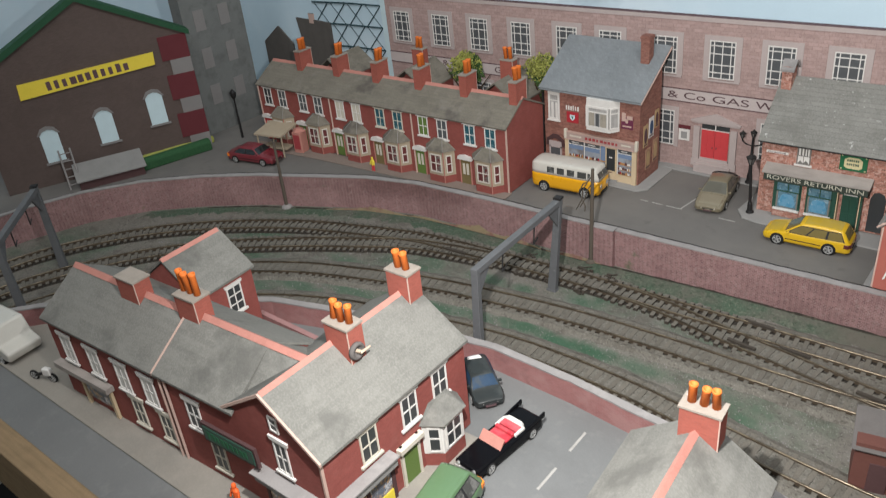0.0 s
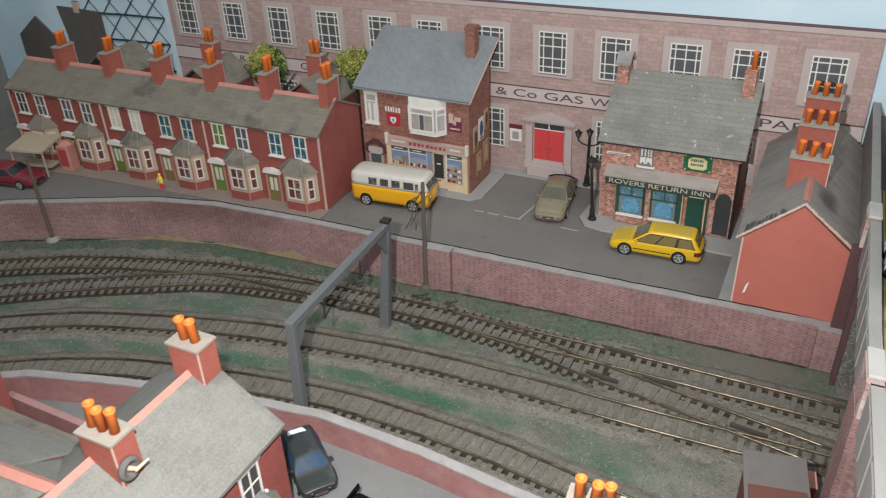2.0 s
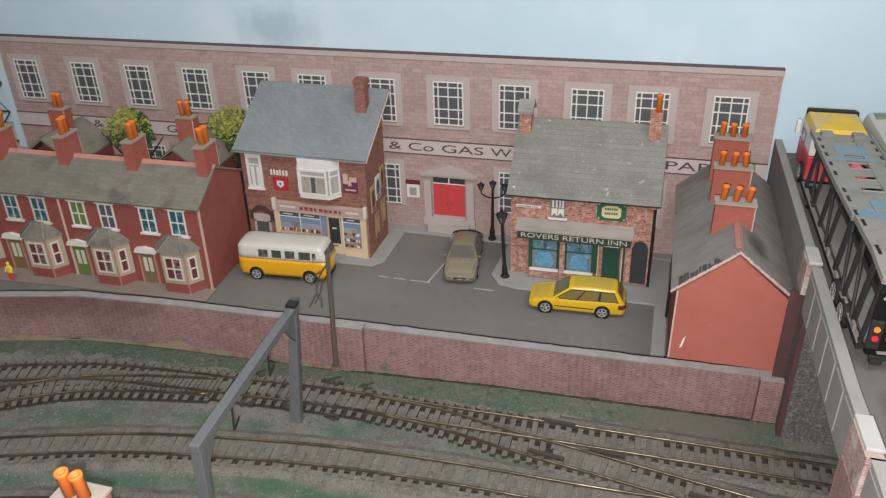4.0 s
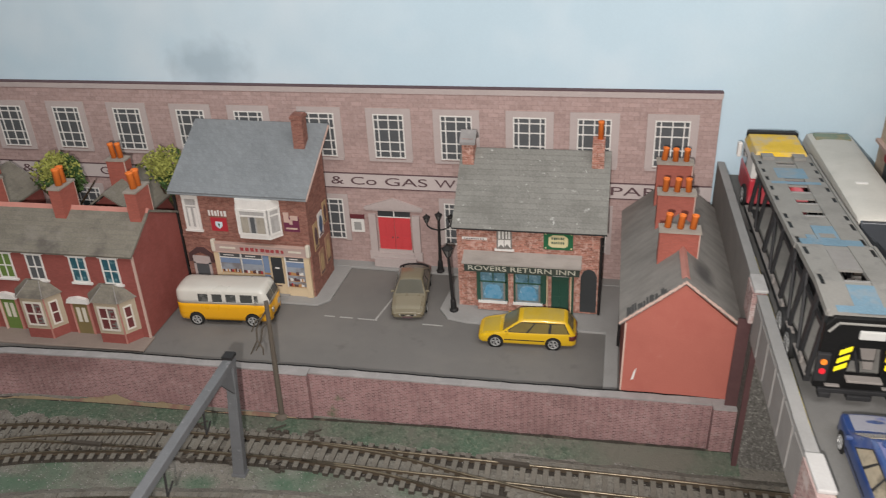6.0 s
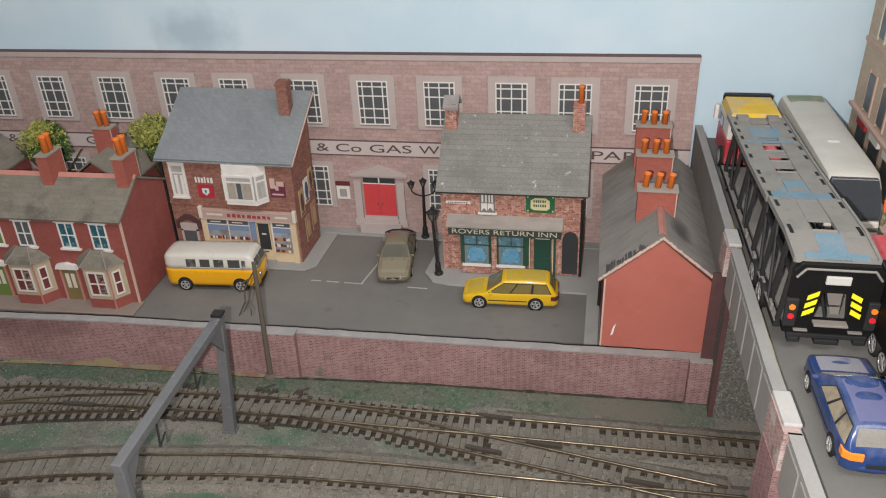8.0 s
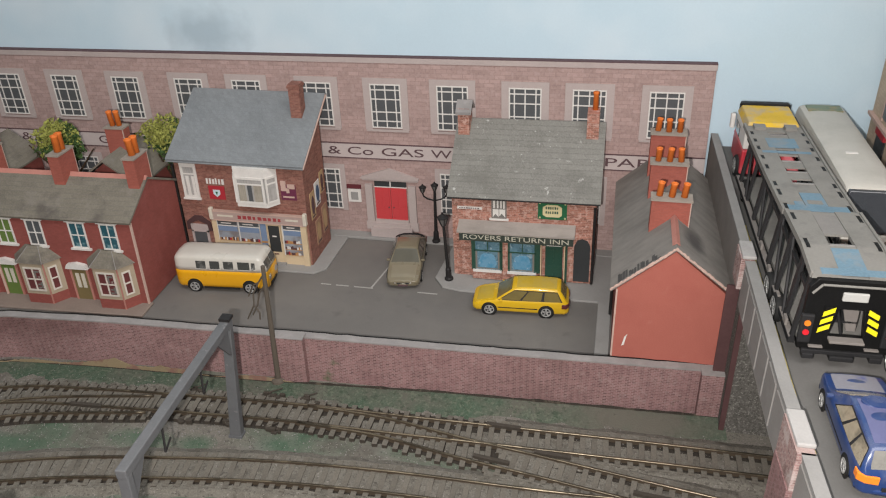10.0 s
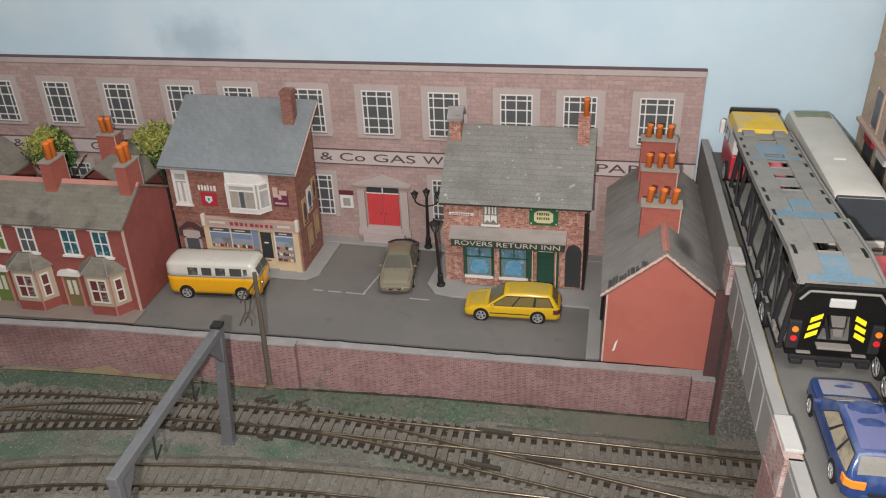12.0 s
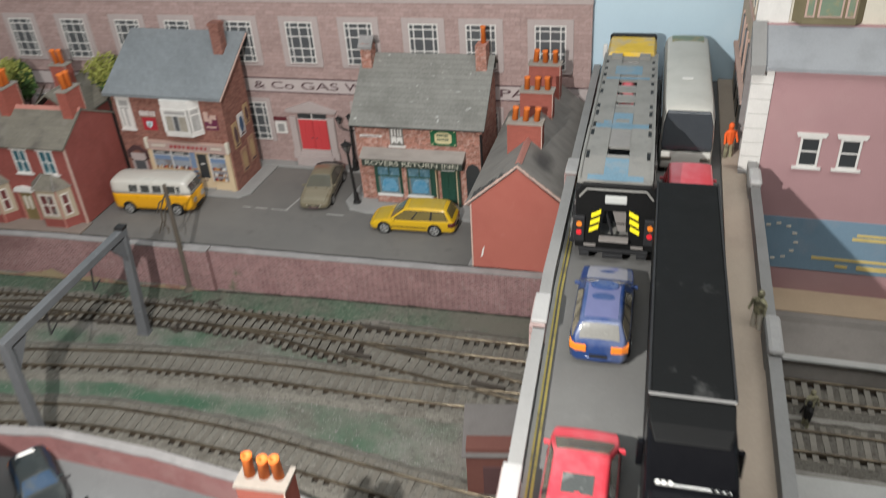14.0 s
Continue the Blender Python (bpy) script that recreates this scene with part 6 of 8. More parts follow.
window(A, P(3.7, -44.7, 1.25, 90), 1.5, 1.9, (0.5,), (0.55,), 0.12, 0.1, "white", "pane", name="bay_light")
window(A, P(2.95, -45.43, 1.25, 35), 0.8, 1.9, (), (0.55,), 0.12, 0.1, "white", "pane", name="bay_light")
d = part("door", Shape().box(2.7, 2.78, -47.4, -46.2, 0.1, 2.8), "doorgreen", A, "green front door with cream surround")
part("door_frame", Shape().box(2.7, 2.85, -47.6, -47.4, 0.1, 3.2).box(2.7, 2.85, -46.2, -46.0, 0.1, 3.2).box(2.7, 3.1, -47.8, -45.8, 2.9, 3.2), "offwhite", d)
shopf = part("corner_fascia", Shape().prism([(2.7, -48.4), (3.35, -48.4), (3.35, -52.2), (2.0, -53.7), (-2.6, -53.7), (-2.6, -53.0), (2.7, -53.0)], "z", 2.9, 3.5), "parapet", A, "worn grey shop fascia round the corner")
part("fascia_top", Shape().prism([(2.7, -48.3), (3.5, -48.3), (3.5, -52.3), (2.05, -53.9), (-2.7, -53.9), (-2.7, -53.0), (2.7, -53.0)], "z", 3.5, 3.62), "coping", shopf)
for x0, x1 in ((-2.3, -0.4), (-0.1, 1.7)):
    part("display_window", Shape().box(x0, x1, -53.15, -53.0, 1.0, 2.9), "shopglass", shopf)
    part("stall_board", Shape().box(x0, x1, -53.2, -53.0, 0.1, 1.0), "signyellow", shopf)
for y0, y1 in ((-52.3, -50.6), (-50.3, -48.6)):
    part("display_window", Shape().box(2.7, 2.85, y0, y1, 1.0, 2.9), "shopglass", shopf)
    part("stall_board", Shape().box(2.7, 2.9, y0, y1, 0.1, 1.0), "signyellow", shopf)
for p in ((2.75, -48.45), (2.75, -50.45), (2.75, -52.4), (1.85, -53.05), (-0.25, -53.05), (-2.4, -53.05)):
    part("pilaster", Shape().box(p[0] - 0.14, p[0] + 0.14, p[1] - 0.14, p[1] + 0.14, 0.1, 3.0), "gable_side", shopf)
part("corner_door", Shape().prism([(2.75, -52.5), (1.9, -53.1), (1.85, -53.0), (2.7, -52.45)], "z", 0.1, 2.9), "white", shopf)

A2 = thing("front_terrace", P(-4.7, -53.0, 0, 3.0), "red brick house row with pale slate roof and sign", "house")
gable_block(A2, -6.2, 0.6, 0.0, 6.7, "x", lip=0.3, rz=9.0)
gable_block(A2, 0.6, 3.6, 0.3, 6.4, "x", ez=6.72, rz=9.0, lip=-0.02)
gable_block(A2, -18.7, -6.2, 0.05, 6.65, "x", ez=6.55, rz=8.8)
part("verge", Shape().prism([(-0.3, 6.55), (3.35, 9.0), (3.35, 9.2), (-0.3, 6.75)], "x", -6.45, -6.3), "verge", A2)
gable_block(A2, -16.3, -10.7, 6.6, 11.5, "y", ez=6.6, rz=8.75)
window(A2, P(-12.9, 11.5, 3.8, 180), 1.3, 2.3, (0.5,), (0.5,), 0.11, 0.09, "white", "pane", sill=0.15, lintel=0.2, lip=0.1)
window(A2, P(-10.7, 9.0, 3.7, 90), 1.3, 2.2, (0.5,), (0.33, 0.66), 0.11, 0.09, "white", "pane", sill=0.15, lintel=0.2, lip=0.1)
chimney(A2, P(-5.85, 3.4, 7.8), 1.85, 1.2, 2.5, 3, 1.45, seed=52, pot_r=0.2, gap=0.6)
chimney(A2, P(-11.6, 3.2, 7.8), 1.9, 1.2, 2.2, 0, seed=53)
for x in (-4.1, -8.4, -11.2, -14.3, -17.4):
    window(A2, P(x, 0, 3.5), 1.25, 2.05, (0.5,), (0.5,), 0.11, 0.09, "white", "white" if x < -7 else "pane", sill=0.2, lintel=0.28, lip=0.15)
for x in (-2.6, -7.6, -10.5):
    window(A2, P(x, 0, 0.9), 1.2, 2.1, (0.5,), (0.5,), 0.11, 0.09, "offwhite", "pane", sill=0.2, lintel=0.28, lip=0.15)
hang = part("sign_board", Shape().box(0, 4.9, -0.2, 0.0, 0, 1.35), "gable_side", A2, "dark framed green shop sign", P(-2.1, -0.38, 3.75, -2.8, 0, -4))
part("sign_panel", Shape().box(0.2, 4.7, -0.26, -0.19, 0.2, 1.15), "bottle", hang)
bars(9, 3.8, 0.5, "signgreen", hang, P(0.55, -0.26, 0.4), seed=14)
for x in (-6.1, -5.6):
    part("drainpipe", Shape().tube((x, -0.12, 0.1), (x, -0.12, 6.4), 0.09), "verge", A2)
f2 = part("shopfront", Shape().box(-18.6, -12.4, -0.6, 0, 2.7, 3.1), "canopy", A2, "pale awning over an old shopfront")
part("display_window", Shape().box(-16, -13.2, -0.12, 0, 0.9, 2.8), "shopglass", f2)
for x in (-16.4, -13.1):
    part("pilaster", Shape().box(x, x + 0.3, -0.2, 0, 0.1, 2.9), "cream", f2)
for (x0, y0), (x1, y1) in (((-16.5, -42.0), (-9.4, -42.1)), ((-9.4, -42.1), (-5.0, -42.2))):
    solid("yard_wall", Shape().wall([(x0, y0), (x1, y1)], 0.1, 2.2, 0.4), "wall_near", P(0, 0), "low red brick yard wall", "wall")
solid("yard_shed", Shape().box(-15.2, -5.6, -46.2, -43.4, 0.1, 2.6).prism([(-46.4, 2.6), (-43.2, 2.6), (-43.2, 2.9), (-46.4, 3.7)], "x", -15.4, -5.4), "slate", P(0, 0), "grey flat-roofed outhouse behind the corner house", "outhouse")

B = thing("front_house", P(14.0, -41.3, 0, 4), "red brick house with pale slate roof and pink ridge", "house")
gable_block(B, 0.0, 6.8, -16.5, 0.0, "y", ez=5.1, rz=7.6)
chimney(B, P(3.55, -0.65, 6.3), 1.95, 1.1, 2.65, 3, 1.0, seed=60, pot_r=0.2, gap=0.58)
window(B, P(6.8, -6.5, 2.4, 90), 1.3, 2.0, (0.5,), (0.5,), 0.11, 0.09, "white", "pane", sill=0.2, lintel=0.28, lip=0.15)

# ---- overhead line gantries ----
def gantry(m, length, h, label, lean=0.0):
    g = thing("line_gantry", m, label, "gantry", "overhead line gantries")
    for y in (0.0, length):
        o = lean if y else lean * 0.4
        part("post", Shape().rings([[(-0.36 - o, y - 0.26, 0), (0.36 - o, y - 0.26, 0), (0.36 - o, y + 0.26, 0), (-0.36 - o, y + 0.26, 0)], [(-0.26, y - 0.2, h), (0.26, y - 0.2, h), (0.26, y + 0.2, h), (-0.26, y + 0.2, h)]]), "gantry", g, bevel=0.04)
        part("foot", Shape().box(-0.42 - o, 0.42 - o, y - 0.32, y + 0.32, 0, 0.15), "gantry", g)
        s = 1 if y == 0 else -1
        part("knee_brace", Shape().prism([(y + s * 0.2, h - 1.9), (y + s * 1.5, h - 0.3), (y + s * 1.5, h), (y + s * 0.2, h)], "x", -0.08, 0.08), "gantry", g)
    part("beam", Shape().box(-0.26, 0.26, -0.25, length + 0.25, h - 0.05, h + 0.45), "gantry", g, bevel=0.05)
    part("post_cap", Shape().box(-0.3, 0.3, length - 0.3, length + 0.3, h + 0.45, h + 0.62), "iron", g)
    for y in (length * 0.3, length * 0.68):
        part("wire_hanger", Shape().tube((0, y, h - 0.1), (0.2, y - 0.5, h - 1.4), 0.06, n=6).tube((0.2, y - 0.5, h - 1.4), (0.1, y + 0.3, h - 1.2), 0.05, n=6), "iron", g)
    return g


gantry(P(-1.25, -34.6, GROUND, 2.5), 11.4, 8.1, "blue-grey steel overhead line gantry across the tracks", 0.7)
gantry(P(-36.6, -51.0, GROUND, 47.0), 10.6, 8.2, "blue-grey steel overhead line gantry on the curve")

# ---- the tracks ----
def smooth_line(pts, step):
    """Even points along a soft curve through pts."""
    fine = []
    for i in range(len(pts) - 1):
        p0, p1, p2, p3 = [Vector(pts[min(max(j, 0), len(pts) - 1)]) for j in (i - 1, i, i + 1, i + 2)]
        for k in range(24):
            t = k / 24
            fine.append(0.5 * (2 * p1 + (p2 - p0) * t + (2 * p0 - 5 * p1 + 4 * p2 - p3) * t * t + (3 * p1 - p0 - 3 * p2 + p3) * t ** 3))
    fine.append(Vector(pts[-1]))
    out, left = [], 0.0
    for a, b in zip(fine, fine[1:]):
        d = (b - a).length
        while left <= d:
            out.append((a.lerp(b, left / d), (b - a).normalized()))
            left += step
        left -= d
    return out


def track(label, pts, fill, shared=None, bare=None):
    """A track on sleepers; fill: how the ballast lies between them (open, patchy or packed).
    shared: (x0, x1, line) where long turnout timbers also carry another line; bare: (x0, x1) where that other line's timbers lie."""
    t = thing("railway_track", P(0, 0), label, "railway track", "railway tracks")
    rnd = random.Random(len(pts))
    line = smooth_line(pts, 0.675)
    reach = {}
    for i, (p, d) in enumerate(line):
        if bare and bare[0] < p.x < bare[1]:
            continue
        front = -1.38
        if shared and shared[0] < p.x < shared[1]:
            other = sorted(shared[2])
            front -= max(0.0, p.y - float(np.interp(p.x, [a for a, b in other], [b for a, b in other])))
        front = reach[i] = round(front * 5) / 5 if front < -1.5 else front
        turn = math.degrees(math.atan2(d.y, d.x))
        turn = turn - 180 if turn > 90 else turn + 180 if turn < -90 else turn
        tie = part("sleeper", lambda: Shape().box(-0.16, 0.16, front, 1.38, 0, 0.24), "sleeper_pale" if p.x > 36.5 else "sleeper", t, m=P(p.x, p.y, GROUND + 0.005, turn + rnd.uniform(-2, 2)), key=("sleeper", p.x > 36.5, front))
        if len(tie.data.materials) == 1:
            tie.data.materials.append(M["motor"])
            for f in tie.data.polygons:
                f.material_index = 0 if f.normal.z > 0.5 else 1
    near = 1 if pts[0][0] > pts[-1][0] else -1  # the side of the line that faces the layout's front
    lumps = Shape()

    def lump(c, d, a, b, h):
        """One heap of ballast in the gap after a sleeper, from a to b across the track."""
        n = Vector((-d.y, d.x)) * near
        at = lambda u, v, z: (c.x + d.x * u + n.x * v, c.y + d.y * u + n.y * v, GROUND + z)
        k = max(2, round((b - a) / 0.4))
        rows = []
        for i in range(k + 1):
            v = a + (b - a) * i / k + rnd.uniform(-0.04, 0.04)
            top = h + rnd.uniform(-0.035, 0.02)
            rows.append([at(-0.17, v, 0), at(0.17, v, 0), at(0.17, v, top), at(0.0, v, top + rnd.uniform(0, 0.02)), at(-0.17, v, top)])
        lumps.rings(rows)

    for i, ((p, d), (q, e)) in enumerate(zip(line, line[1:])):
        c = (p + q) / 2
        if i not in reach:
            continue
        # Narrow low heaps leave the dark base bare as shade beside the rails.
        if reach[i] < -1.5:
            for v in (0.12, -reach[i] - 1.3):
                lump(c, d, v - 0.42 + rnd.uniform(-0.1, 0.1), v + 0.42 + rnd.uniform(-0.1, 0.1), 0.11)
        elif fill == "packed":
            lump(c, d, -0.73, 0.73, 0.235)
            if rnd.random() < 0.25:
                lump(c, d, 0.88, 1.3, 0.2)
        elif fill == "patchy" and c.x > 13:
            lump(c, d, (-0.3 if rnd.random() < 0.75 else -0.72) + rnd.uniform(-0.1, 0.1), 0.73, 0.225)
        elif fill == "patchy" and c.x > -2:
            lump(c, d, -0.45 + rnd.uniform(-0.08, 0.08), 0.4 + rnd.uniform(-0.1, 0.1), 0.2)
            lump(c, d, -1.7, -0.95, 0.15)
        else:
            lump(c, d, -0.5, 0.25 + rnd.uniform(-0.2, 0.2), 0.17)
            lump(c, d, -1.7, -1.1, 0.16)
    if fill != "open":
        for a, b in ((-1.95, -0.9), (1.16, 1.9)):
            rows = []
            for p, d in line:
                if fill == "packed" or p.x > 13:
                    n = Vector((-d.y, d.x)) * near
                    w = rnd.uniform(-0.05, 0.05)
                    inner, outer = (b + w, a) if a < 0 else (a + w, b)
                    at = lambda v, z: (p.x + n.x * v, p.y + n.y * v, GROUND + z)
                    rows.append([at(inner, 0), at(inner, 0.24 + rnd.uniform(-0.03, 0.03)), at((inner + outer) / 2, 0.22 + rnd.uniform(-0.04, 0.03)), at(outer + w * 2, 0.0)])
            lumps.rings(rows)
    bed = []
    lift = 0.001 * len(pts)
    for i, (p, d) in enumerate(line):
        if i in reach:
            n = Vector((-d.y, d.x)) * near
            end = 1.4 if reach[i] > -1.5 else -reach[i] - 0.28
            bed.append([(p.x + n.x * w, p.y + n.y * w, GROUND + z + lift) for w, z in ((-1.4, 0.002), (end, 0.002), (end, 0.006), (-1.4, 0.006))])
    part("track_base", Shape().rings(bed), "underlay", t, "dark underlay, also standing in for shade between the sleepers")
    part("ballast_fill", lumps, "track_fill", t, "brown-grey ballast heaped between the sleepers")
    for s in (-0.8, 0.8):
        side, top = Shape(), Shape()
        ring = lambda c, n, w, z0, z1: [(c.x - n.x * w, c.y - n.y * w, z0), (c.x + n.x * w, c.y + n.y * w, z0), (c.x + n.x * w, c.y + n.y * w, z1), (c.x - n.x * w, c.y - n.y * w, z1)]
        ra, rb = [], []
        for p, d in line:
            n = Vector((-d.y, d.x))
            c = p + n * s
            ra.append(ring(c, n, 0.07, GROUND + 0.1, GROUND + 0.36))
            rb.append([(c.x + n.x * w, c.y + n.y * w, GROUND + z) for w, z in ((-0.075, 0.345), (-0.07, 0.375), (-0.045, 0.398), (0, 0.406), (0.045, 0.398), (0.07, 0.375), (0.075, 0.345))])
        r = part("rail", side.rings(ra), "rust", t)
        part("rail_head", top.rings(rb), "steel", r, "worn bright rail head with dark patches breaking its glints", smooth=True)
    return t


T1 = [(60, -20.7), (45, -20.7), (27.2, -20.65), (14.2, -20.8), (7.3, -20.95), (0, -21.05), (-7.5, -21.5), (-15.3, -22.1), (-18.5, -22.6), (-23.8, -24.15), (-30.8, -26.75), (-38.5, -31.4), (-44.5, -37), (-49.2, -45), (-51, -56)]
T2 = [(-9, -21.9), (-16.8, -23.5), (-22.1, -26.0), (-28.1, -29.35), (-35, -34.2), (-40.5, -40), (-44.8, -48), (-46, -56)]
T3 = [(60, -24.9), (45, -24.9), (27, -25.1), (16.6, -25.5), (8.4, -25.6), (1.85, -25.95), (-3.9, -26.65), (-11.25, -27.95), (-18.45, -30.1), (-24.6, -32.5), (-31.4, -36.9), (-37.2, -43.2), (-40.6, -50), (-42, -56)]
T4 = [(60, -36), (40, -34.3), (24, -33.2), (15.6, -32.3), (9.0, -31.5), (2.5, -31.3), (-3.2, -31.7), (-13, -33.7), (-19.5, -35.9), (-26.5, -40), (-32.2, -45.8), (-35.6, -52), (-36.5, -57)]
X1_ = [(1.0, -21.07), (6.0, -21.3), (11.05, -22.2), (16.1, -22.95), (20.9, -23.7), (26.85, -24.6)]
track("curved main line track on weathered sleepers", T1, "patchy", shared=(1.5, 13.2, X1_))
track("inner siding track joining the main line", T2, "open")
track("middle running line on weathered sleepers", T3, "packed")
track("near running line beside the yard wall", T4, "packed")
track("crossover track between the running lines", X1_, "patchy", bare=(0.0, 13.2))
bits = random.Random(19)
for x, y, turn in ((-6.0, -22.75, 4), (-0.4, -22.55, -4), (-1.5, -19.5, -4), (0.9, -19.55, -4), (-6.6, -20.0, 4), (-3.0, -22.5, 0)):
    pm = thing("point_motor", P(x, y, GROUND + 0.02, turn), "small dark rugged point motor beside the rails", "point motor", "point motors")
    lumpy = Shape()
    for k in range(9):
        u, v, r = bits.uniform(-0.6, 0.6), bits.uniform(-0.22, 0.22), bits.uniform(0.07, 0.17)
        lumpy.box(u - r * 1.3, u + r * 1.3, v - r * 0.7, v + r * 0.7, 0, bits.uniform(0.12, 0.36))
    part("case", lumpy, "motor", pm, bevel=0.03)
    part("rod", Shape().tube((-0.5, 0.1, 0.2), (0.2, 0.7, 0.2), 0.05, n=6), "motor", pm)
for x, y, a in ((13.4, -20.0, -2), (13.1, -22.9, -7), (22.1, -24.1, -6), (16.5, -21.9, -4), (-13, -22.7, 3)):
    solid("check_rail", Shape().box(-1.05, 1.05, -0.12, 0.12, 0, 0.22), "motor", P(x, y, GROUND + 0.22, a), "dark check rail between the running rails", "check rail", "check rails")
rnd = random.Random(5)
stones = Shape()
for k in range(9000):
    x, y = rnd.uniform(-48, 27), rnd.uniform(-36, -18.2)
    r = rnd.uniform(0.02, 0.05) if k % 12 else rnd.uniform(0.05, 0.085)
    turn = rnd.uniform(0, 6)
    stones.rings([[(x + r * math.cos(a + turn), y + r * math.sin(a + turn), GROUND - 0.01) for a in (0, 2.1, 4.2)], [(x + r * 0.6 * math.cos(a + turn), y + r * 0.6 * math.sin(a + turn), GROUND + r) for a in (0.3, 2.4, 4.5)]])
solid("ballast_stones", stones, "girder_panel", P(0, 0), "loose pale ballast stones between the tracks", "stones", kind="stuff")

# green flock strewn between the running lines
rnd = random.Random(31)
flock = Shape()
patches = [(-27, -36, 40, 2.4), (-22, -34.2, 60, 2.4), (-17, -32.4, 70, 2.4), (-12, -31, 60, 2.0), (-9, -30.3, 90, 1.6), (-5.2, -29.6, 50, 1.6), (-1.5, -28.8, 110, 1.5), (2.0, -29.1, 150, 1.6), (4.9, -28.9, 170, 1.3), (8.5, -28.7, 40, 1.5), (-8, -24.6, 50, 1.1), (-4.6, -24.4, 50, 0.8), (0.6, -23.7, 50, 1.0), (-16, -26.6, 40, 1.6), (-21, -29, 40, 1.8)]
for cx, cy, count, spread_x in patches:
    tint_patch(M["ballast"], (cx, cy + (0.2 if cx < -10 else 0), GROUND), (spread_x * 1.9, 1.1, 1.0), (0.040, 0.094, 0.056), min(0.9, 0.45 + count / 300))
    for k in range(count * 5):
        x = cx + rnd.gauss(0, spread_x)
        y = cy + rnd.gauss(0, 0.36) + (x - cx) * (0.42 if cx < -10 else 0.08)
        b = rnd.uniform(0.012, 0.035)
        flock.face((x - b, y, GROUND + 0.003), (x + b, y + rnd.uniform(-b, b), GROUND + 0.003), (x + rnd.uniform(-b, b), y, GROUND + b * 1.6))
solid("flock_scatter", flock, "flock", P(0, 0), "patches of green flock strewn between the tracks", "grass", kind="stuff")

# ---- the road bridge ----
RD = 9.3
LEAN_X = lambda y: float(np.interp(-y, (0, 28, 45), (0.0, 0.6, 1.5)))  # the bridge's left edge drifts with y
br = thing("road_bridge", P(0, 0), "grey road bridge with panelled girders on brick piers", "bridge", kind="structure")


def skew(pts):
    return [(x + LEAN_X(y) * (1 if x < 26.5 else 0), y) for x, y in pts]


def strip(x0, x1, y0, y1, z0, z1):
    """A slab of the bridge between two x and two y, bent along the bridge's drifting left edge."""
    ys = [y0] + [y for y in (-45.0, -28.0) if y0 < y < y1] + [y1]
    return Shape().prism(skew([(x0, y) for y in ys] + [(x1, y) for y in reversed(ys)]), "z", z0, z1)


part("road_deck", strip(25.7, 36.2, -75, 0.4, RD - 0.9, RD), "bridge_road", br, "grey worn bridge carriageway")
part("footway", strip(34.5, 35.9, -75, 0.4, RD, RD + 0.2), "bridge_pave", br, "tan worn footway")
part("gutter_strip", strip(25.85, 26.05, -75, 0.4, RD, RD + 0.08), "kerb", br)
for x in (26.03, 26.22):
    part("yellow_line", strip(x, x + 0.1, -75, -12, RD + 0.004, RD + 0.012), "road_yellow", br)
for k in range(11):
    part("centre_line", strip(31.2, 31.34, -1 - 6.4 * k - 3.4, -1 - 6.4 * k, RD + 0.004, RD + 0.012), "line_w", br)
part("abutment_wall", strip(25.4, 36.2, -16.6, 0.4, GROUND, RD - 0.9), "panel", br)
part("plank_parapet", strip(25.4, 25.85, -16.2, 0.4, RD - 0.95, RD + 0.85), "panel", br, "brown-grey boarded parapet")
part("parapet_top", strip(25.38, 25.88, -16.2, 0.4, RD + 0.85, RD + 0.95), "parapet", br)
for y0, y1 in ((-30.0, -18.0), (-40.2, -32.3), (-75, -43.0)):
    g = part("girder", strip(25.42, 25.85, y0, y1, RD - 1.9, RD + 0.85), "parapet", br, "grey panelled girder parapet")
    n = max(2, round((y1 - y0) / 1.9))
    for k in range(n):
        a, b = y0 + (y1 - y0) * k / n + 0.16, y0 + (y1 - y0) * (k + 1) / n - 0.16
        part("panel", strip(25.36, 25.42, a, b, RD - 1.7, RD + 0.55), "girder_panel", g)
    # Black strip laid at the road edge as the parapet's shadow line.
    part("road_seam", strip(25.86, 25.9, y0, y1, RD + 0.08, RD + 0.1), "pitch", g, "black strip standing in for shadow along the parapet")
    part("girder_cap", strip(25.36, 25.9, y0, y1, RD + 0.85, RD + 0.95), "parapet", g)
part("boarded_end", Shape().prism([(25.98, GROUND), (26.28, GROUND), (26.28, 6.7), (26.08, 7.7), (25.98, 7.9)], "y", -17.9, -17.76), "boarding", br, "dark brown boarding on the pier edge")
part("boarded_end", Shape().prism([(25.3, 0), (26.02, 0), (26.02, 7.9), (25.3, 7.9)], "y", -16.72, -16.61), "boarding", br, "dark brown boarding on the abutment")
for y0, y1 in ((-17.9, -16.1), (-32.5, -30.0), (-42.8, -40.3)):
    p = part("pier", strip(25.62 if y0 > -20 else 25.15, 36.6, y0 + 0.15, y1 - 0.15, GROUND, RD - 0.95), "gravel" if y0 > -20 else "wall", br, "rough stone bridge pier" if y0 > -20 else "pink brick bridge pier")
    part("pier_head", strip(25.2, 25.88, y0 + 0.1, y1 - 0.1, RD - 0.95, RD + 0.95), "pier_worn", p, "worn pink brick pier head")
    part("pier_cap", strip(25.25, 25.95, y0 + 0.45 if -40 < y0 < -20 else y0, y1, RD + 0.95, RD + 1.15), "cap", p, "white stone pier cap", bevel=0.06)
    part("pier_head", strip(35.8, 36.4, y0 + 0.1, y1 - 0.1, RD - 0.95, RD + 1.0), "parapet", p)
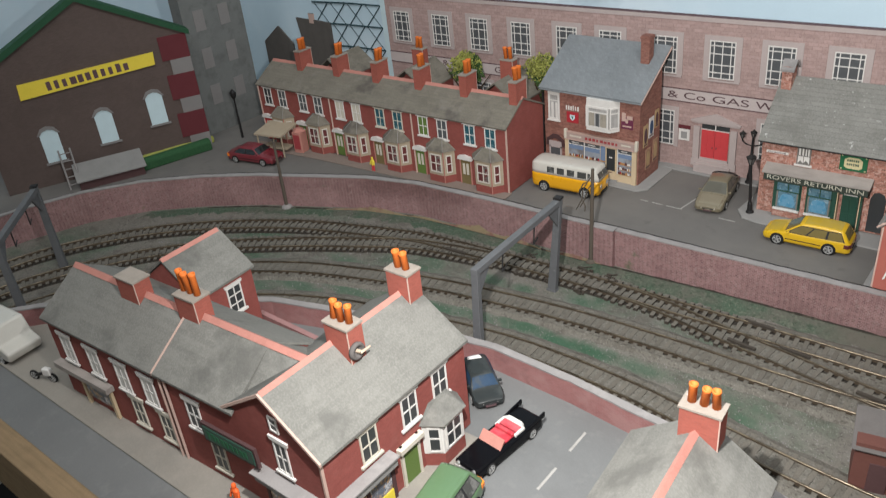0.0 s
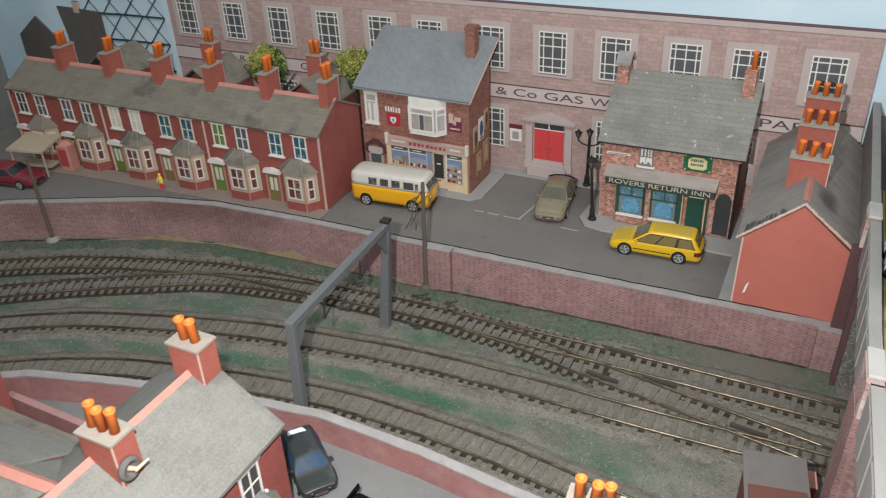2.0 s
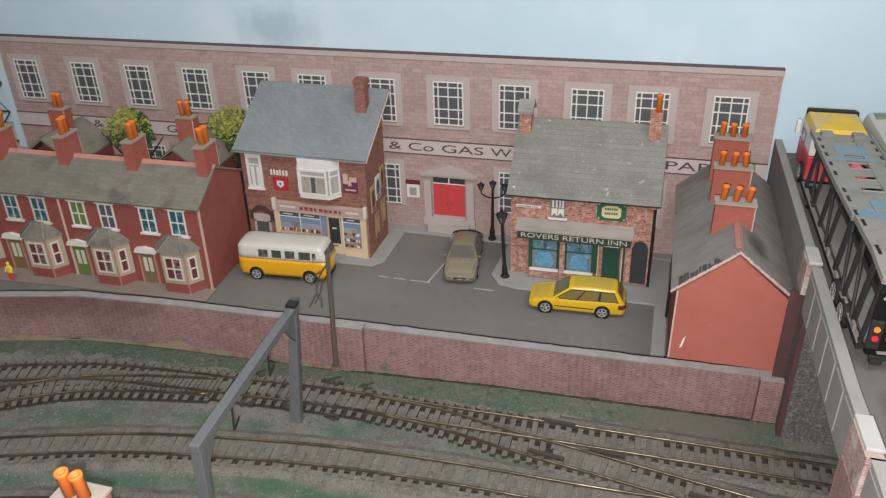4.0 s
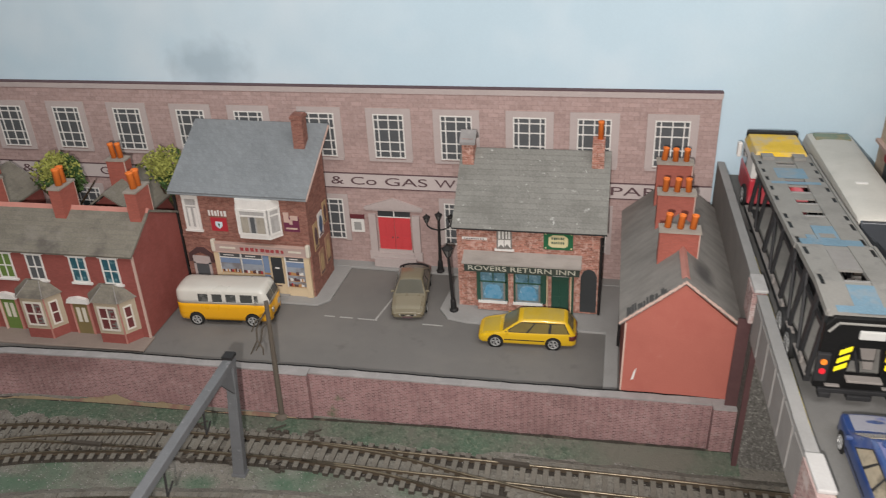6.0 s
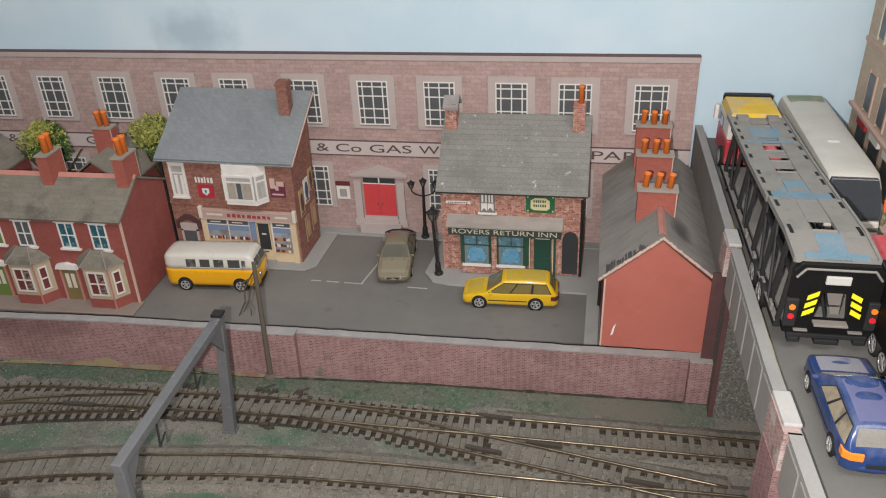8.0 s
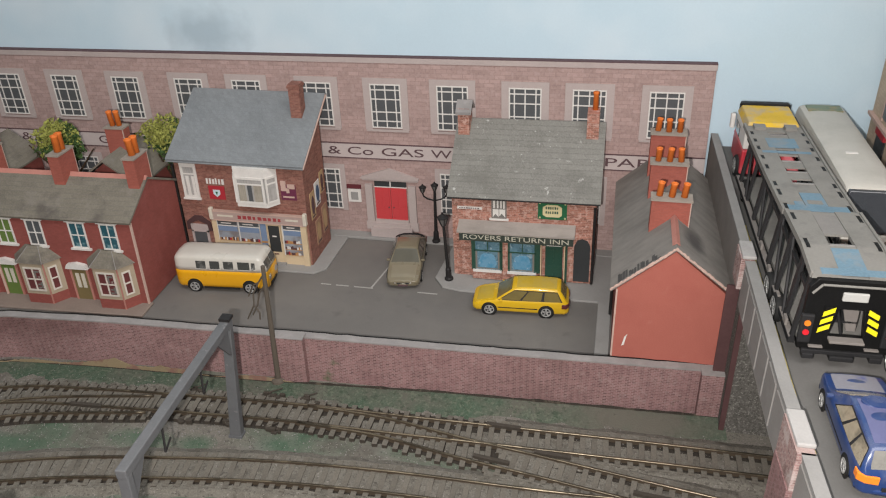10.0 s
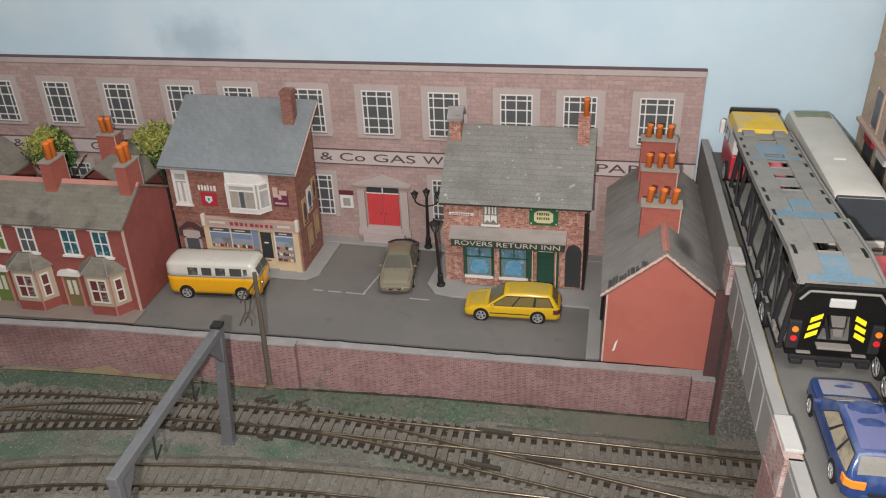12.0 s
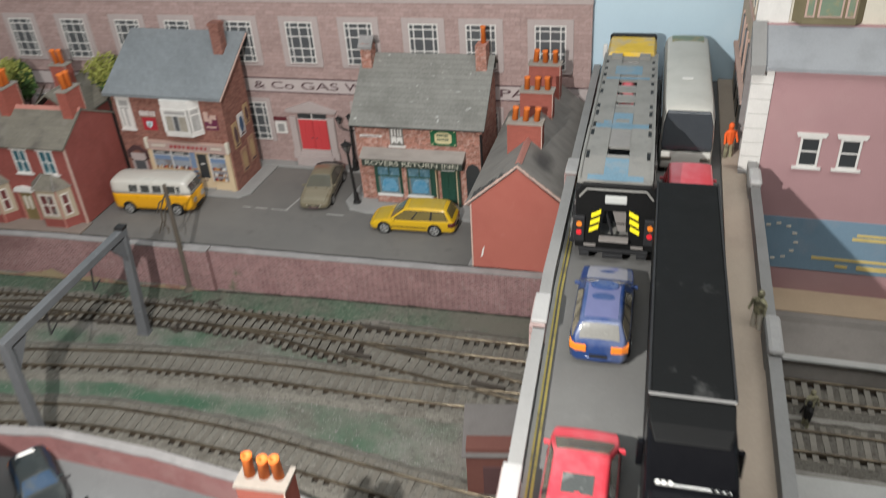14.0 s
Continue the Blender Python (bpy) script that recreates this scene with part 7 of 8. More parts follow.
    part("pier_cap", strip(35.78, 36.45, y0, y1, RD + 1.0, RD + 1.35), "cap", p, "white stone pier cap", bevel=0.22)
part("far_parapet", strip(35.85, 36.35, -75, 0.4, RD - 1.9, RD + 0.95), "parapet", br, "grey card parapet")

# ---- ground and pink building beyond the bridge ----
yard = Shape().prism([(-14, 1.5), (-17, 1.2), (-17.2, 0.9), (-19.6, 0.0), (-19.7, GROUND), (0.5, GROUND), (0.5, 1.5)], "x", 36.8, 70)
solid("yard_ground", yard, "yard", P(0, 0), "dark sloping yard beside the tracks", "ground", kind="structure")
solid("yard_verge", Shape().prism([(-14.1, 1.504), (-16.6, 1.26), (-16.6, 1.3), (-14.1, 1.56)], "x", 37, 70), "sand", P(0, 0), "sandy verge at the foot of the pink wall", "verge", kind="structure")
solid("platform_edge", Shape().prism([(37.2, -19.4), (70, -19.4), (70, -21.4), (44, -19.9), (38, -19.9)], "z", 0.06, 0.2), "kerb", P(0, 0), "pale grey platform edge strip", "platform edge", kind="structure")
solid("platform", Shape().prism([(38, -28.4), (70, -27.9), (70, -31), (38, -31)], "z", GROUND, -0.4), "kerb", P(0, 0), "pale platform slab beside the tracks", "platform", kind="structure")
solid("yard_ballast", Shape().box(36.8, 70, -31, -19.72, GROUND, GROUND + 0.004), "ballast_pale", P(0, 0), "paler copy of the ballast, brightened under the yard tracks", "ground", kind="structure")
pinkhouse = thing("pink_building", P(0, -14.2, 0, -0.5), "dusty pink rendered building with white quoins and mural", "building")
part("wall", Shape().box(35.6, 66, 0, 3, 1.4, 15.9), "pink", pinkhouse)
part("lead_roof", Shape().prism([(-0.3, 15.8), (2.6, 17.2), (2.6, 17.45), (-0.3, 16.0)], "x", 35.7, 66), "lead", pinkhouse, "blue-grey lead roof slope")
part("roof_curb", Shape().box(35.9, 66, 2.6, 3.2, 16.9, 17.5), "pink", pinkhouse)
part("roof_end", Shape().prism([(-0.45, 15.6), (2.65, 17.1), (2.65, 17.65), (-0.45, 16.15)], "x", 35.2, 35.95), "parapet", pinkhouse)
for k in range(7):
    part("quoin", Shape().box(35.35, 36.5, -0.1, 0.4, 9.7 + 0.88 * k, 9.7 + 0.88 * (k + 1) - 0.03), "white", pinkhouse, "white painted quoin block")
part("quoin_foot", Shape().prism([(35.5, 8.9), (36.7, 9.2), (36.5, 9.7), (35.35, 9.7)], "y", -0.3, 0.4), "cap", pinkhouse)
for x in (38.45, 40.55, 44.0, 46.1):
    window(pinkhouse, P(x + 0.03, 0, 10.12), 1.1, 1.85, (), (0.52,), 0.12, 0.09, "white", "pane", sill=0.22, lintel=0.25, lip=0.18)
mural = part("mural", Shape().box(36.7, 66, -0.04, 0, 3.1, 6.7), "mural", pinkhouse, "faded blue mural with gold bars and pale stars")
for k in range(12):
    a = k * math.pi / 6
    part("star", Shape().box(-0.13, 0.13, -0.03, 0, -0.07, 0.07), "offwhite", mural, m=P(38.2 + 1.15 * math.cos(a), -0.04, 5.0 + 1.25 * math.sin(a)))
for x0, x1, z, h in ((42.6, 47.5, 5.75, 0.16), (42.4, 47.5, 5.45, 0.2), (40.4, 46.0, 3.95, 0.18), (43.0, 46.2, 3.4, 0.3), (41.8, 42.5, 3.45, 0.2)):
    part("mural_bar", Shape().box(x0, x1, -0.07, -0.04, z, z + h), "line_y", mural)
cream = thing("cream_building", P(0, -11.55, 0), "cream rendered building with green framed bay windows", "building")
part("wall", Shape().box(37.1, 66, 0, 4, 17.2, 31), "offwhite", cream)
part("corner_strip", Shape().box(35.4, 37.1, -0.1, 0.3, 17.2, 31), "white", cream, "white painted corner strip")
for x in (37.25, 42.4):
    bay = part("bay_window", Shape().prism([(x, 0.0), (x + 0.45, -0.6), (x + 3.2, -0.6), (x + 3.65, 0.0)], "z", 17.6, 31), "olive", cream, "olive brown two-storey bay with green panes")
    for z in (18.0, 21.3, 24.6):
        part("bay_head", Shape().prism([(x - 0.1, 0.0), (x + 0.4, -0.75), (x + 3.25, -0.75), (x + 3.75, 0.0)], "z", z + 2.45, z + 2.95), "olive", bay)
        for u0, u1 in ((0.55, 1.05), (1.2, 2.45), (2.6, 3.1)):
            part("light", Shape().prism([(x + u0, z), (x + u1, z), (x + u1, z + 1.9), (x + u1 - 0.18, z + 2.25), (x + u0 + 0.18, z + 2.25), (x + u0, z + 1.9)], "y", -0.66, -0.58), "verge", bay)
            part("pane", Shape().prism([(x + u0 + 0.1, z + 0.1), (x + u1 - 0.1, z + 0.1), (x + u1 - 0.1, z + 1.82), (x + u1 - 0.22, z + 2.1), (x + u0 + 0.22, z + 2.1), (x + u0 + 0.1, z + 1.82)], "y", -0.7, -0.64), "sage", bay)
part("string_course", Shape().box(35.4, 66, -0.25, 0, 17.1, 17.4), "ridge", cream)
tan = thing("tan_building", P(0, 0), "pale tan printed building along the bridge road", "building")
part("side_wall", Shape().box(35.5, 37, -11.2, -0.2, RD - 1, 31), "tanface", tan)
part("end_pilaster", Shape().box(35.3, 37, -11.6, -11.2, RD - 1, 17.0), "coping", tan)
for z in (17.6, 22.0, 26.4):
    part("storey_band", Shape().box(35.4, 35.5, -11.2, -0.2, z - 0.8, z - 0.5), "verge", tan)
    for y in (-9.6, -6.6, -3.6):
        u = part("upper_window", Shape().box(35.46, 35.5, y, y + 1.2, z, z + 2.2), "pane_grey", tan)
        part("surround", Shape().box(35.42, 35.5, y - 0.2, y, z - 0.2, z + 2.4).box(35.42, 35.5, y + 1.2, y + 1.4, z - 0.2, z + 2.4).box(35.42, 35.5, y, y + 1.2, z + 2.2, z + 2.4), "offwhite", u)
for y in (-9.9, -6.9, -3.9):
    part("window_recess", Shape().box(35.42, 35.52, y, y + 1.3, RD + 3.7, RD + 6.0), "pane_grey", tan)
    part("window_surround", Shape().box(35.4, 35.52, y - 0.2, y, RD + 3.5, RD + 6.2).box(35.4, 35.52, y + 1.3, y + 1.5, RD + 3.5, RD + 6.2), "verge", tan)
    part("shop_light", Shape().box(35.42, 35.52, y - 0.3, y + 1.6, RD + 0.5, RD + 2.6), "pane", tan)
    part("shop_blind", Shape().box(35.3, 35.5, y - 0.3, y + 1.6, RD + 2.6, RD + 3.1), "poster_r" if y > -5 else "white", tan)
part("cornice", Shape().box(35.2, 37, -11.5, -0.2, RD + 3.15, RD + 3.35), "verge", tan)

# ---- vehicles on the bridge ----
def deck_top(y):
    """Height of the transporter's upper deck at that length."""
    return float(np.interp(y, (0.2, 2.6, 6.5, 6.7, 12, 20.2), (4.5, 4.68, 4.45, 4.28, 4.0, 3.8)))


def on_bridge(x, y, turn=0.0):
    return P(x, y, RD, turn + 1.3)


def plank(x0, x1, y0, y1, drop=0.0, t=0.18):
    """A piece of the upper deck that follows its slope."""
    ys = [y0] + [y for y in (2.6, 6.5, 6.7, 12.0) if y0 < y < y1] + [y1]
    return Shape().prism([(y, deck_top(y) - drop - t) for y in ys] + [(y, deck_top(y) - drop) for y in reversed(ys)], "x", x0, x1)


tr = thing("car_transporter", on_bridge(27.12, -25.3, 0.2), "black car transporter lorry with dusty grey upper deck", "lorry")
W2 = 3.55
part("chassis", Shape().box(0.3, W2 - 0.3, 0.6, 18.5, 0.5, 0.95), "plastic", tr)
part("lower_deck", Shape().box(0.1, W2 - 0.1, 0.4, 17.8, 0.95, 1.15), "deck", tr, "dusty grey lower deck")
for x0, x1 in ((0.05, 1.22), (2.33, W2 - 0.05)):
    part("wheel_track", plank(x0, x1, 0.2, 20.2), "deck", tr, "dusty grey wheel track of the upper deck")
SLOTS = [(2.75, 3.85), (10.65, 11.35), (12.35, 13.05), (13.95, 14.95), (15.5, 15.95), (18.3, 18.85)]
ends = [0.2] + [v for slot in SLOTS for v in slot] + [20.2]
for y0, y1 in zip(ends[::2], ends[1::2]):
    part("centre_panel", plank(1.22, 2.33, y0, y1, 0.05, 0.1), "deck", tr)
for y0, y1 in SLOTS:
    part("slot_lip", plank(1.24, 2.31, y0 - 0.12, y0, 0.0, 0.1), "parapet", tr)
# Added dark sheet keeps the slots black where only shade lies below.
part("deck_well", Shape().box(1.1, 2.45, 0.6, 19.6, 1.9, 2.0), "plastic", tr, "dark sheet added for the shade below the deck slots")
part("deck_tray", plank(1.26, 2.29, 3.95, 6.1, 0.035, 0.05), "girder_panel", tr, "grey tray beside the slot")
for y0, y1, x0, x1 in ((0.28, 0.75, 0.45, 3.1), (0.75, 2.35, 1.2, 2.35), (6.75, 7.5, 0.35, 3.2), (7.5, 9.2, 1.24, 2.31), (7.5, 8.0, 0.75, 1.2), (15.1, 15.45, 0.4, 3.1), (16.0, 17.6, 0.9, 2.6)):
    part("blue_plate", plank(x0, x1, y0, y1, -0.012, 0.03), "deckblue", tr, "worn pale blue plate")
part("plate_hatch", plank(1.42, 2.13, 7.7, 8.2, -0.02, 0.04), "deck", tr)
part("passenger_car", Shape().rings([[(x, y, z) for x, y in ((1.3 + i, 13.6 + i), (2.25 - i, 13.6 + i), (2.25 - i, 15.6 - i), (1.3 + i, 15.6 - i))] for i, z in ((0.0, 2.6), (0.0, 3.3), (0.12, 3.72), (0.3, 3.78))]), "red", tr, "red model car showing through the deck", bevel=0.15)
for xe, xs in ((0.0, 0.2), (W2 - 0.13, W2 - 0.36)):
    for y0, y1 in ((0.3, 6.45), (6.75, 20.1)):
        part("edge_lip", plank(xe, xe + 0.13, y0, y1, -0.08, 0.3), "deck", tr)
    for y, n in ((2.3, 0.9), (5.35, 0.8), (7.0, 0.7), (8.8, 0.8), (10.1, 0.6), (12.6, 0.6), (14.1, 0.55), (15.6, 0.55), (16.9, 0.5), (18.2, 0.5)):
        part("edge_slot", plank(xs, xs + 0.17, y, y + n, -0.006, 0.03), "pitch", tr, "dark slot in the deck edge")
        part("slot_rim", plank(xs - 0.04, xs + 0.21, y + n, y + n + 0.08, -0.03, 0.06), "deck", tr)
for x, out in ((0.05, -1), (W2 - 0.2, 1)):
    foot = x + 0.07 + 0.3 * out
    for k, y in enumerate((0.45, 2.0, 4.4, 6.9, 9.4, 11.9, 14.4, 17.2)):
        w = 0.2 if k % 2 else 0.13
        part("deck_post", Shape().rings([[(foot - 0.08, y - w, 0.9), (foot + 0.08, y - w, 0.9), (foot + 0.08, y + w, 0.9), (foot - 0.08, y + w, 0.9)], [(x, y + 0.1 - w, deck_top(y) - 0.2), (x + 0.14, y + 0.1 - w, deck_top(y) - 0.2), (x + 0.14, y + 0.1 + w, deck_top(y) - 0.2), (x, y + 0.1 + w, deck_top(y) - 0.2)]]), "plastic", tr)
    for y in (2.2, 4.6, 9.6, 14.6):
        part("deck_brace", Shape().tube((foot, y + 0.2, 1.1), (x + 0.07, y + 2.1, deck_top(y + 2) - 0.5), 0.08, n=6), "plastic", tr)
    part("side_rail", Shape().box(x, x + 0.14, 0.4, 18.4, 3.4, 3.6), "plastic", tr)
    part("side_ledge", Shape().box(foot - 0.14, foot + 0.14, 0.3, 18.2, 0.85, 1.1), "plastic", tr)
    part("ledge_top", Shape().box(foot - 0.12, foot + 0.12, 0.4, 18.0, 1.1, 1.14), "panel", tr, "worn brown-grey ledge")
    for y in (1.2, 3.2, 5.7, 8.2):
        part("side_post_plate", Shape().box(foot - 0.16 if out < 0 else foot + 0.02, foot - 0.02 if out < 0 else foot + 0.16, y, y + 0.5, 1.14, 1.5), "panel", tr, "worn brown bracket", bevel=0.03)
W3 = 3.8
rear = part("rear_frame", Shape().prism([(0.0, 0.8), (1.2, 0.8), (1.2, 1.55), (1.4, 2.95), (2.4, 2.95), (2.6, 1.55), (2.6, 0.8), (W3, 0.8), (W3, 4.0), (W3 - 0.3, 4.4), (0.3, 4.4), (0.0, 4.0)], "y", 0.0, 0.32), "pitch", tr, "black moulded rear frame", bevel=0.05)
part("rear_hoop", Shape().tube((0.16, -0.05, 3.72), (0.5, -0.05, 4.16), 0.055).tube((0.5, -0.05, 4.16), (W3 - 0.5, -0.05, 4.16), 0.055).tube((W3 - 0.5, -0.05, 4.16), (W3 - 0.16, -0.05, 3.72), 0.055), "deck", rear, "silver-grey top trim")
part("number_plate", Shape().box(1.38, 2.42, -0.1, 0.05, 3.42, 3.84), "kerb", rear, "blank pale grey plate", bevel=0.05)
part("ramp_panel", Shape().prism([(2.08, 1.5), (2.45, 1.5), (2.4, 3.0), (1.65, 3.0)], "y", 0.6, 0.72), "panel", rear, "grey ramp behind the opening")
part("ramp_strut", Shape().tube((1.42, 0.35, 2.85), (1.8, 0.35, 1.5), 0.07, n=6), "plastic", rear)
part("rear_sill", Shape().box(1.15, 2.65, 0.0, 0.3, 0.8, 1.5), "pitch", rear)
part("rear_step", Shape().box(1.18, 2.62, -0.4, 0.05, 1.42, 1.54), "panel", rear, "worn grey step", bevel=0.03)
for x in (0.45, W3 - 1.05):
    part("bumper_ledge", Shape().box(x, x + 0.6, -0.16, 0.05, 0.98, 1.06), "panel", rear, "scuffed grey ledge", bevel=0.02)
part("bumper", Shape().box(0.2, W3 - 0.2, -0.12, 0.25, 0.62, 0.84).box(0.25, 0.75, -0.2, 0.2, 0.4, 0.66).box(W3 - 0.75, W3 - 0.25, -0.2, 0.2, 0.4, 0.66).box(1.4, 2.4, -0.24, 0.2, 0.38, 0.62), "plastic", rear, bevel=0.04)
for x, s in ((0.66, 1), (W3 - 1.16, -1)):
    hz = part("hazard_board", Shape().prism([(x, 1.75), (x + 0.46, 1.75), (x + 0.46 + 0.14 * s, 3.1), (x + 0.14 * s, 3.1)], "y", -0.06, 0.02), "pitch", rear, "black and yellow hazard board")
    for k in range(3):
        z = 1.8 + 0.42 * k
        a, b = (z - 0.06, z + 0.2) if s > 0 else (z + 0.2, z - 0.06)
        o = 0.14 * s * (z - 1.75) / 1.35
        part("stripe", Shape().prism([(x + o, a), (x + 0.46 + o, b), (x + 0.48 + o, b + 0.24), (x + 0.02 + o, a + 0.24)], "y", -0.09, -0.05), "hazard", hz)
for x in (0.2, W3 - 0.2):
    part("lamp_housing", Shape().box(x - 0.27, x + 0.27, -0.15, 0.1, 1.2, 2.65), "plastic", rear, bevel=0.06)
    part("indicator", Shape().tube((x, -0.2, 2.25), (x, -0.1, 2.25), 0.14, n=14), "lamp_o", rear)
    part("brake_light", Shape().tube((x, -0.2, 1.78), (x, -0.1, 1.78), 0.14, n=14), "lamp_r", rear)
for y in (3.4, 5.3, 16.6, 20.6):
    for x in (-0.22, W2 + 0.22) if y < 10 else (0.12, W2 - 0.12):
        wheel(tr, P(x, y, 0.72, 90), 0.72, 0.4)
cab = part("cab", Shape().box(0.1, W2 - 0.1, 19.6, 23.6, 0.5, 2.2), "red", tr, "red, white and yellow lorry cab", bevel=0.12)
part("cab_upper", Shape().box(0.12, W2 - 0.12, 19.7, 23.5, 2.2, 3.5), "white", cab, bevel=0.1)
part("cab_roof", Shape().rings([[(0.1, 19.6, 3.5), (W2 - 0.1, 19.6, 3.5), (W2 - 0.1, 23.5, 3.5), (0.1, 23.5, 3.5)], [(0.3, 19.9, 4.0), (W2 - 0.3, 19.9, 4.0), (W2 - 0.3, 23.2, 4.0), (0.3, 23.2, 4.0)]]), "cabyellow", cab, "yellow cab roof", bevel=0.06)
part("sun_visor", Shape().prism([(0.15, 23.2), (0.3, 23.75), (W2 - 0.3, 23.75), (W2 - 0.15, 23.2), (W2 - 0.35, 23.35), (0.35, 23.35)], "z", 3.72, 4.08), "plastic", cab)
part("cab_window", Shape().box(0.08, W2 - 0.08, 21.6, 23.0, 2.35, 3.05), "glass", cab)
part("wing_mirror", Shape().box(-0.3, 0.0, 23.0, 23.4, 2.4, 3.4), "white", cab, bevel=0.08)
part("wind_deflector", Shape().box(0.5, 1.2, 19.0, 19.7, 3.5, 4.0).box(W2 - 1.2, W2 - 0.5, 19.0, 19.7, 3.5, 4.0), "deck", cab)

coach = thing("coach", on_bridge(30.8, -15.1), "cream coach with black windows facing the bridge", "coach")


def coach_section(y, w, z0, z1, lean=0.0):
    half = [(1.0, z0), (1.0, z0 + (z1 - z0) * 0.5), (0.97, z1 - 0.55), (0.88, z1 - 0.12), (0.74, z1 - 0.02), (0.35, z1 + 0.06)]
    pts = [(-a, z) for a, z in half] + [(a, z) for a, z in reversed(half)]
    return [(1.52 + w * a, y + lean * max(0.0, z - 1.3) / 2.3, z) for a, z in pts]


part("body", Shape().rings([coach_section(0.0, 1.36, 0.5, 1.15), coach_section(0.1, 1.46, 0.45, 3.65, 1.0), coach_section(0.5, 1.52, 0.42, 3.82, 0.9), coach_section(3, 1.54, 0.42, 3.85), coach_section(13.8, 1.54, 0.42, 3.85), coach_section(14.4, 1.48, 0.45, 3.7)]), "coach", coach, smooth=True, bevel=0.05)
for x in (-0.04, 3.02):
    part("side_window", Shape().prism([(1.0, 1.75), (13.9, 1.75), (13.9, 3.0), (1.5, 3.0)], "x", x, x + 0.06), "glass", coach)
part("windscreen", Shape().rings([[(0.12, -0.02, 1.52), (2.92, -0.02, 1.52), (2.92, 0.5, 1.52), (0.12, 0.5, 1.52)], [(0.07, 0.06, 1.9), (2.97, 0.06, 1.9), (2.97, 0.8, 1.9), (0.07, 0.8, 1.9)], [(0.12, 0.5, 2.9), (2.92, 0.5, 2.9), (2.92, 1.2, 2.9), (0.12, 1.2, 2.9)], [(0.3, 0.92, 3.62), (2.74, 0.92, 3.62), (2.74, 1.4, 3.62), (0.3, 1.4, 3.62)]]), "coachglass", coach, "wide dark windscreen", smooth=True, bevel=0.1)
for x in (0.7, 1.9):
    part("wiper", Shape().tube((x, -0.06, 1.58), (x + 0.8, -0.02, 1.75), 0.025, n=5), "iron", coach)
part("bumper", Shape().rings([[(0.1, y0, z), (2.94, y0, z), (2.94, 0.4, z), (0.1, 0.4, z)] for y0, z in ((-0.06, 0.42), (-0.14, 0.8), (-0.1, 1.2), (-0.03, 1.5))]), "coach", coach, bevel=0.1)
for x in (0.42, 2.62):
    part("headlight", Shape().box(x - 0.3, x + 0.3, -0.17, 0.2, 0.95, 1.18), "smoke", coach, bevel=0.06)
part("roof_hatch", Shape().box(1.1, 1.75, 5.4, 5.65, 3.8, 3.94), "white", coach)
part("rear_roof_glass", Shape().box(0.45, 2.6, 12.7, 13.8, 3.8, 3.92), "sage", coach)
for y in (2.8, 11.2):
    for x in (0.15, 2.9):
        wheel(coach, P(x, y, 0.6, 90), 0.6, 0.4)

lorry = thing("black_lorry", on_bridge(31.5, -47.6), "long black box lorry with glossy black cab", "lorry")
part("box_body", Shape().box(-0.1, 2.7, 8.6, 23.6, 1.1, 4.15), "black", lorry, "matt black lorry box", bevel=0.08)
part("box_edge", Shape().box(-0.13, -0.05, 8.6, 23.6, 4.05, 4.2).box(2.65, 2.73, 8.6, 23.6, 4.05, 4.2), "plastic", lorry)
part("front_edge", Shape().box(-0.1, 2.7, 8.565, 8.6, 4.06, 4.17), "parapet", lorry)
part("chassis", Shape().box(0.4, 2.35, 3.0, 23.4, 0.6, 1.1), "plastic", lorry)
cb = part("cab", Shape().prism([(2.7, 0.6), (8.45, 0.6), (8.45, 3.9), (7.3, 3.9), (6.6, 3.8), (5.3, 3.5), (4.6, 3.2), (3.1, 2.2), (2.7, 1.8)], "x", -0.1, 2.7), "gloss", lorry, "glossy black cab", smooth=True, bevel=0.18)
part("wind_deflector", Shape().rings([[(-0.08, 8.42, 3.8), (2.68, 8.42, 3.8), (2.68, 8.42, 4.12), (-0.08, 8.42, 4.12)], [(-0.02, 7.3, 3.8), (2.62, 7.3, 3.8), (2.62, 7.3, 4.08), (-0.02, 7.3, 4.08)], [(0.15, 6.7, 3.75), (2.45, 6.7, 3.75), (2.45, 6.7, 3.86), (0.15, 6.7, 3.86)]]), "black", cb, "black wind deflector on the cab roof", bevel=0.05)
part("windscreen", Shape().prism([(4.52, 3.19), (4.42, 3.21), (3.12, 2.32), (3.2, 2.28)], "x", 0.15, 2.45), "glass", cb)
part("sun_visor", Shape().prism([(4.5, 3.3), (4.95, 3.5), (4.95, 3.56), (4.4, 3.34)], "x", 0.1, 2.5), "gloss", cb, bevel=0.03)
part("visor_bar", Shape().tube((0.2, 5.15, 3.66), (2.4, 5.15, 3.66), 0.05, n=8), "chrome", cb)
for x in (0.3, 0.48, 0.68, 1.9, 2.1, 2.3):
    part("roof_lamp", Shape().lathe([(0.07, 0), (0.08, 0.07), (0.04, 0.11)], 10), "white" if x < 1 else "gloss", cb, "white roof lamp" if x < 1 else "", P(x, 5.15, 3.68))
for x in (-0.36, 2.72):
    part("wing_mirror", Shape().box(x, x + 0.24, 6.9, 7.15, 2.4, 3.5), "gloss", cb, bevel=0.06)
    part("mirror_arm", Shape().tube((x + 0.12, 7.0, 3.4), (0.05 if x < 0 else 2.6, 7.2, 3.6), 0.04, n=6), "plastic", cb)
for y in (4.4, 7.4, 19.4, 20.8, 22.2):
    for x in (0.15, 2.35):
        wheel(lorry, P(x, y, 0.62, 90), 0.6, 0.4)
for k in range(8):
    part("side_marker", Shape().box(-0.06, 0.0, 9.6 + 1.7 * k, 9.9 + 1.7 * k, 1.25, 1.4), "chrome", lorry)

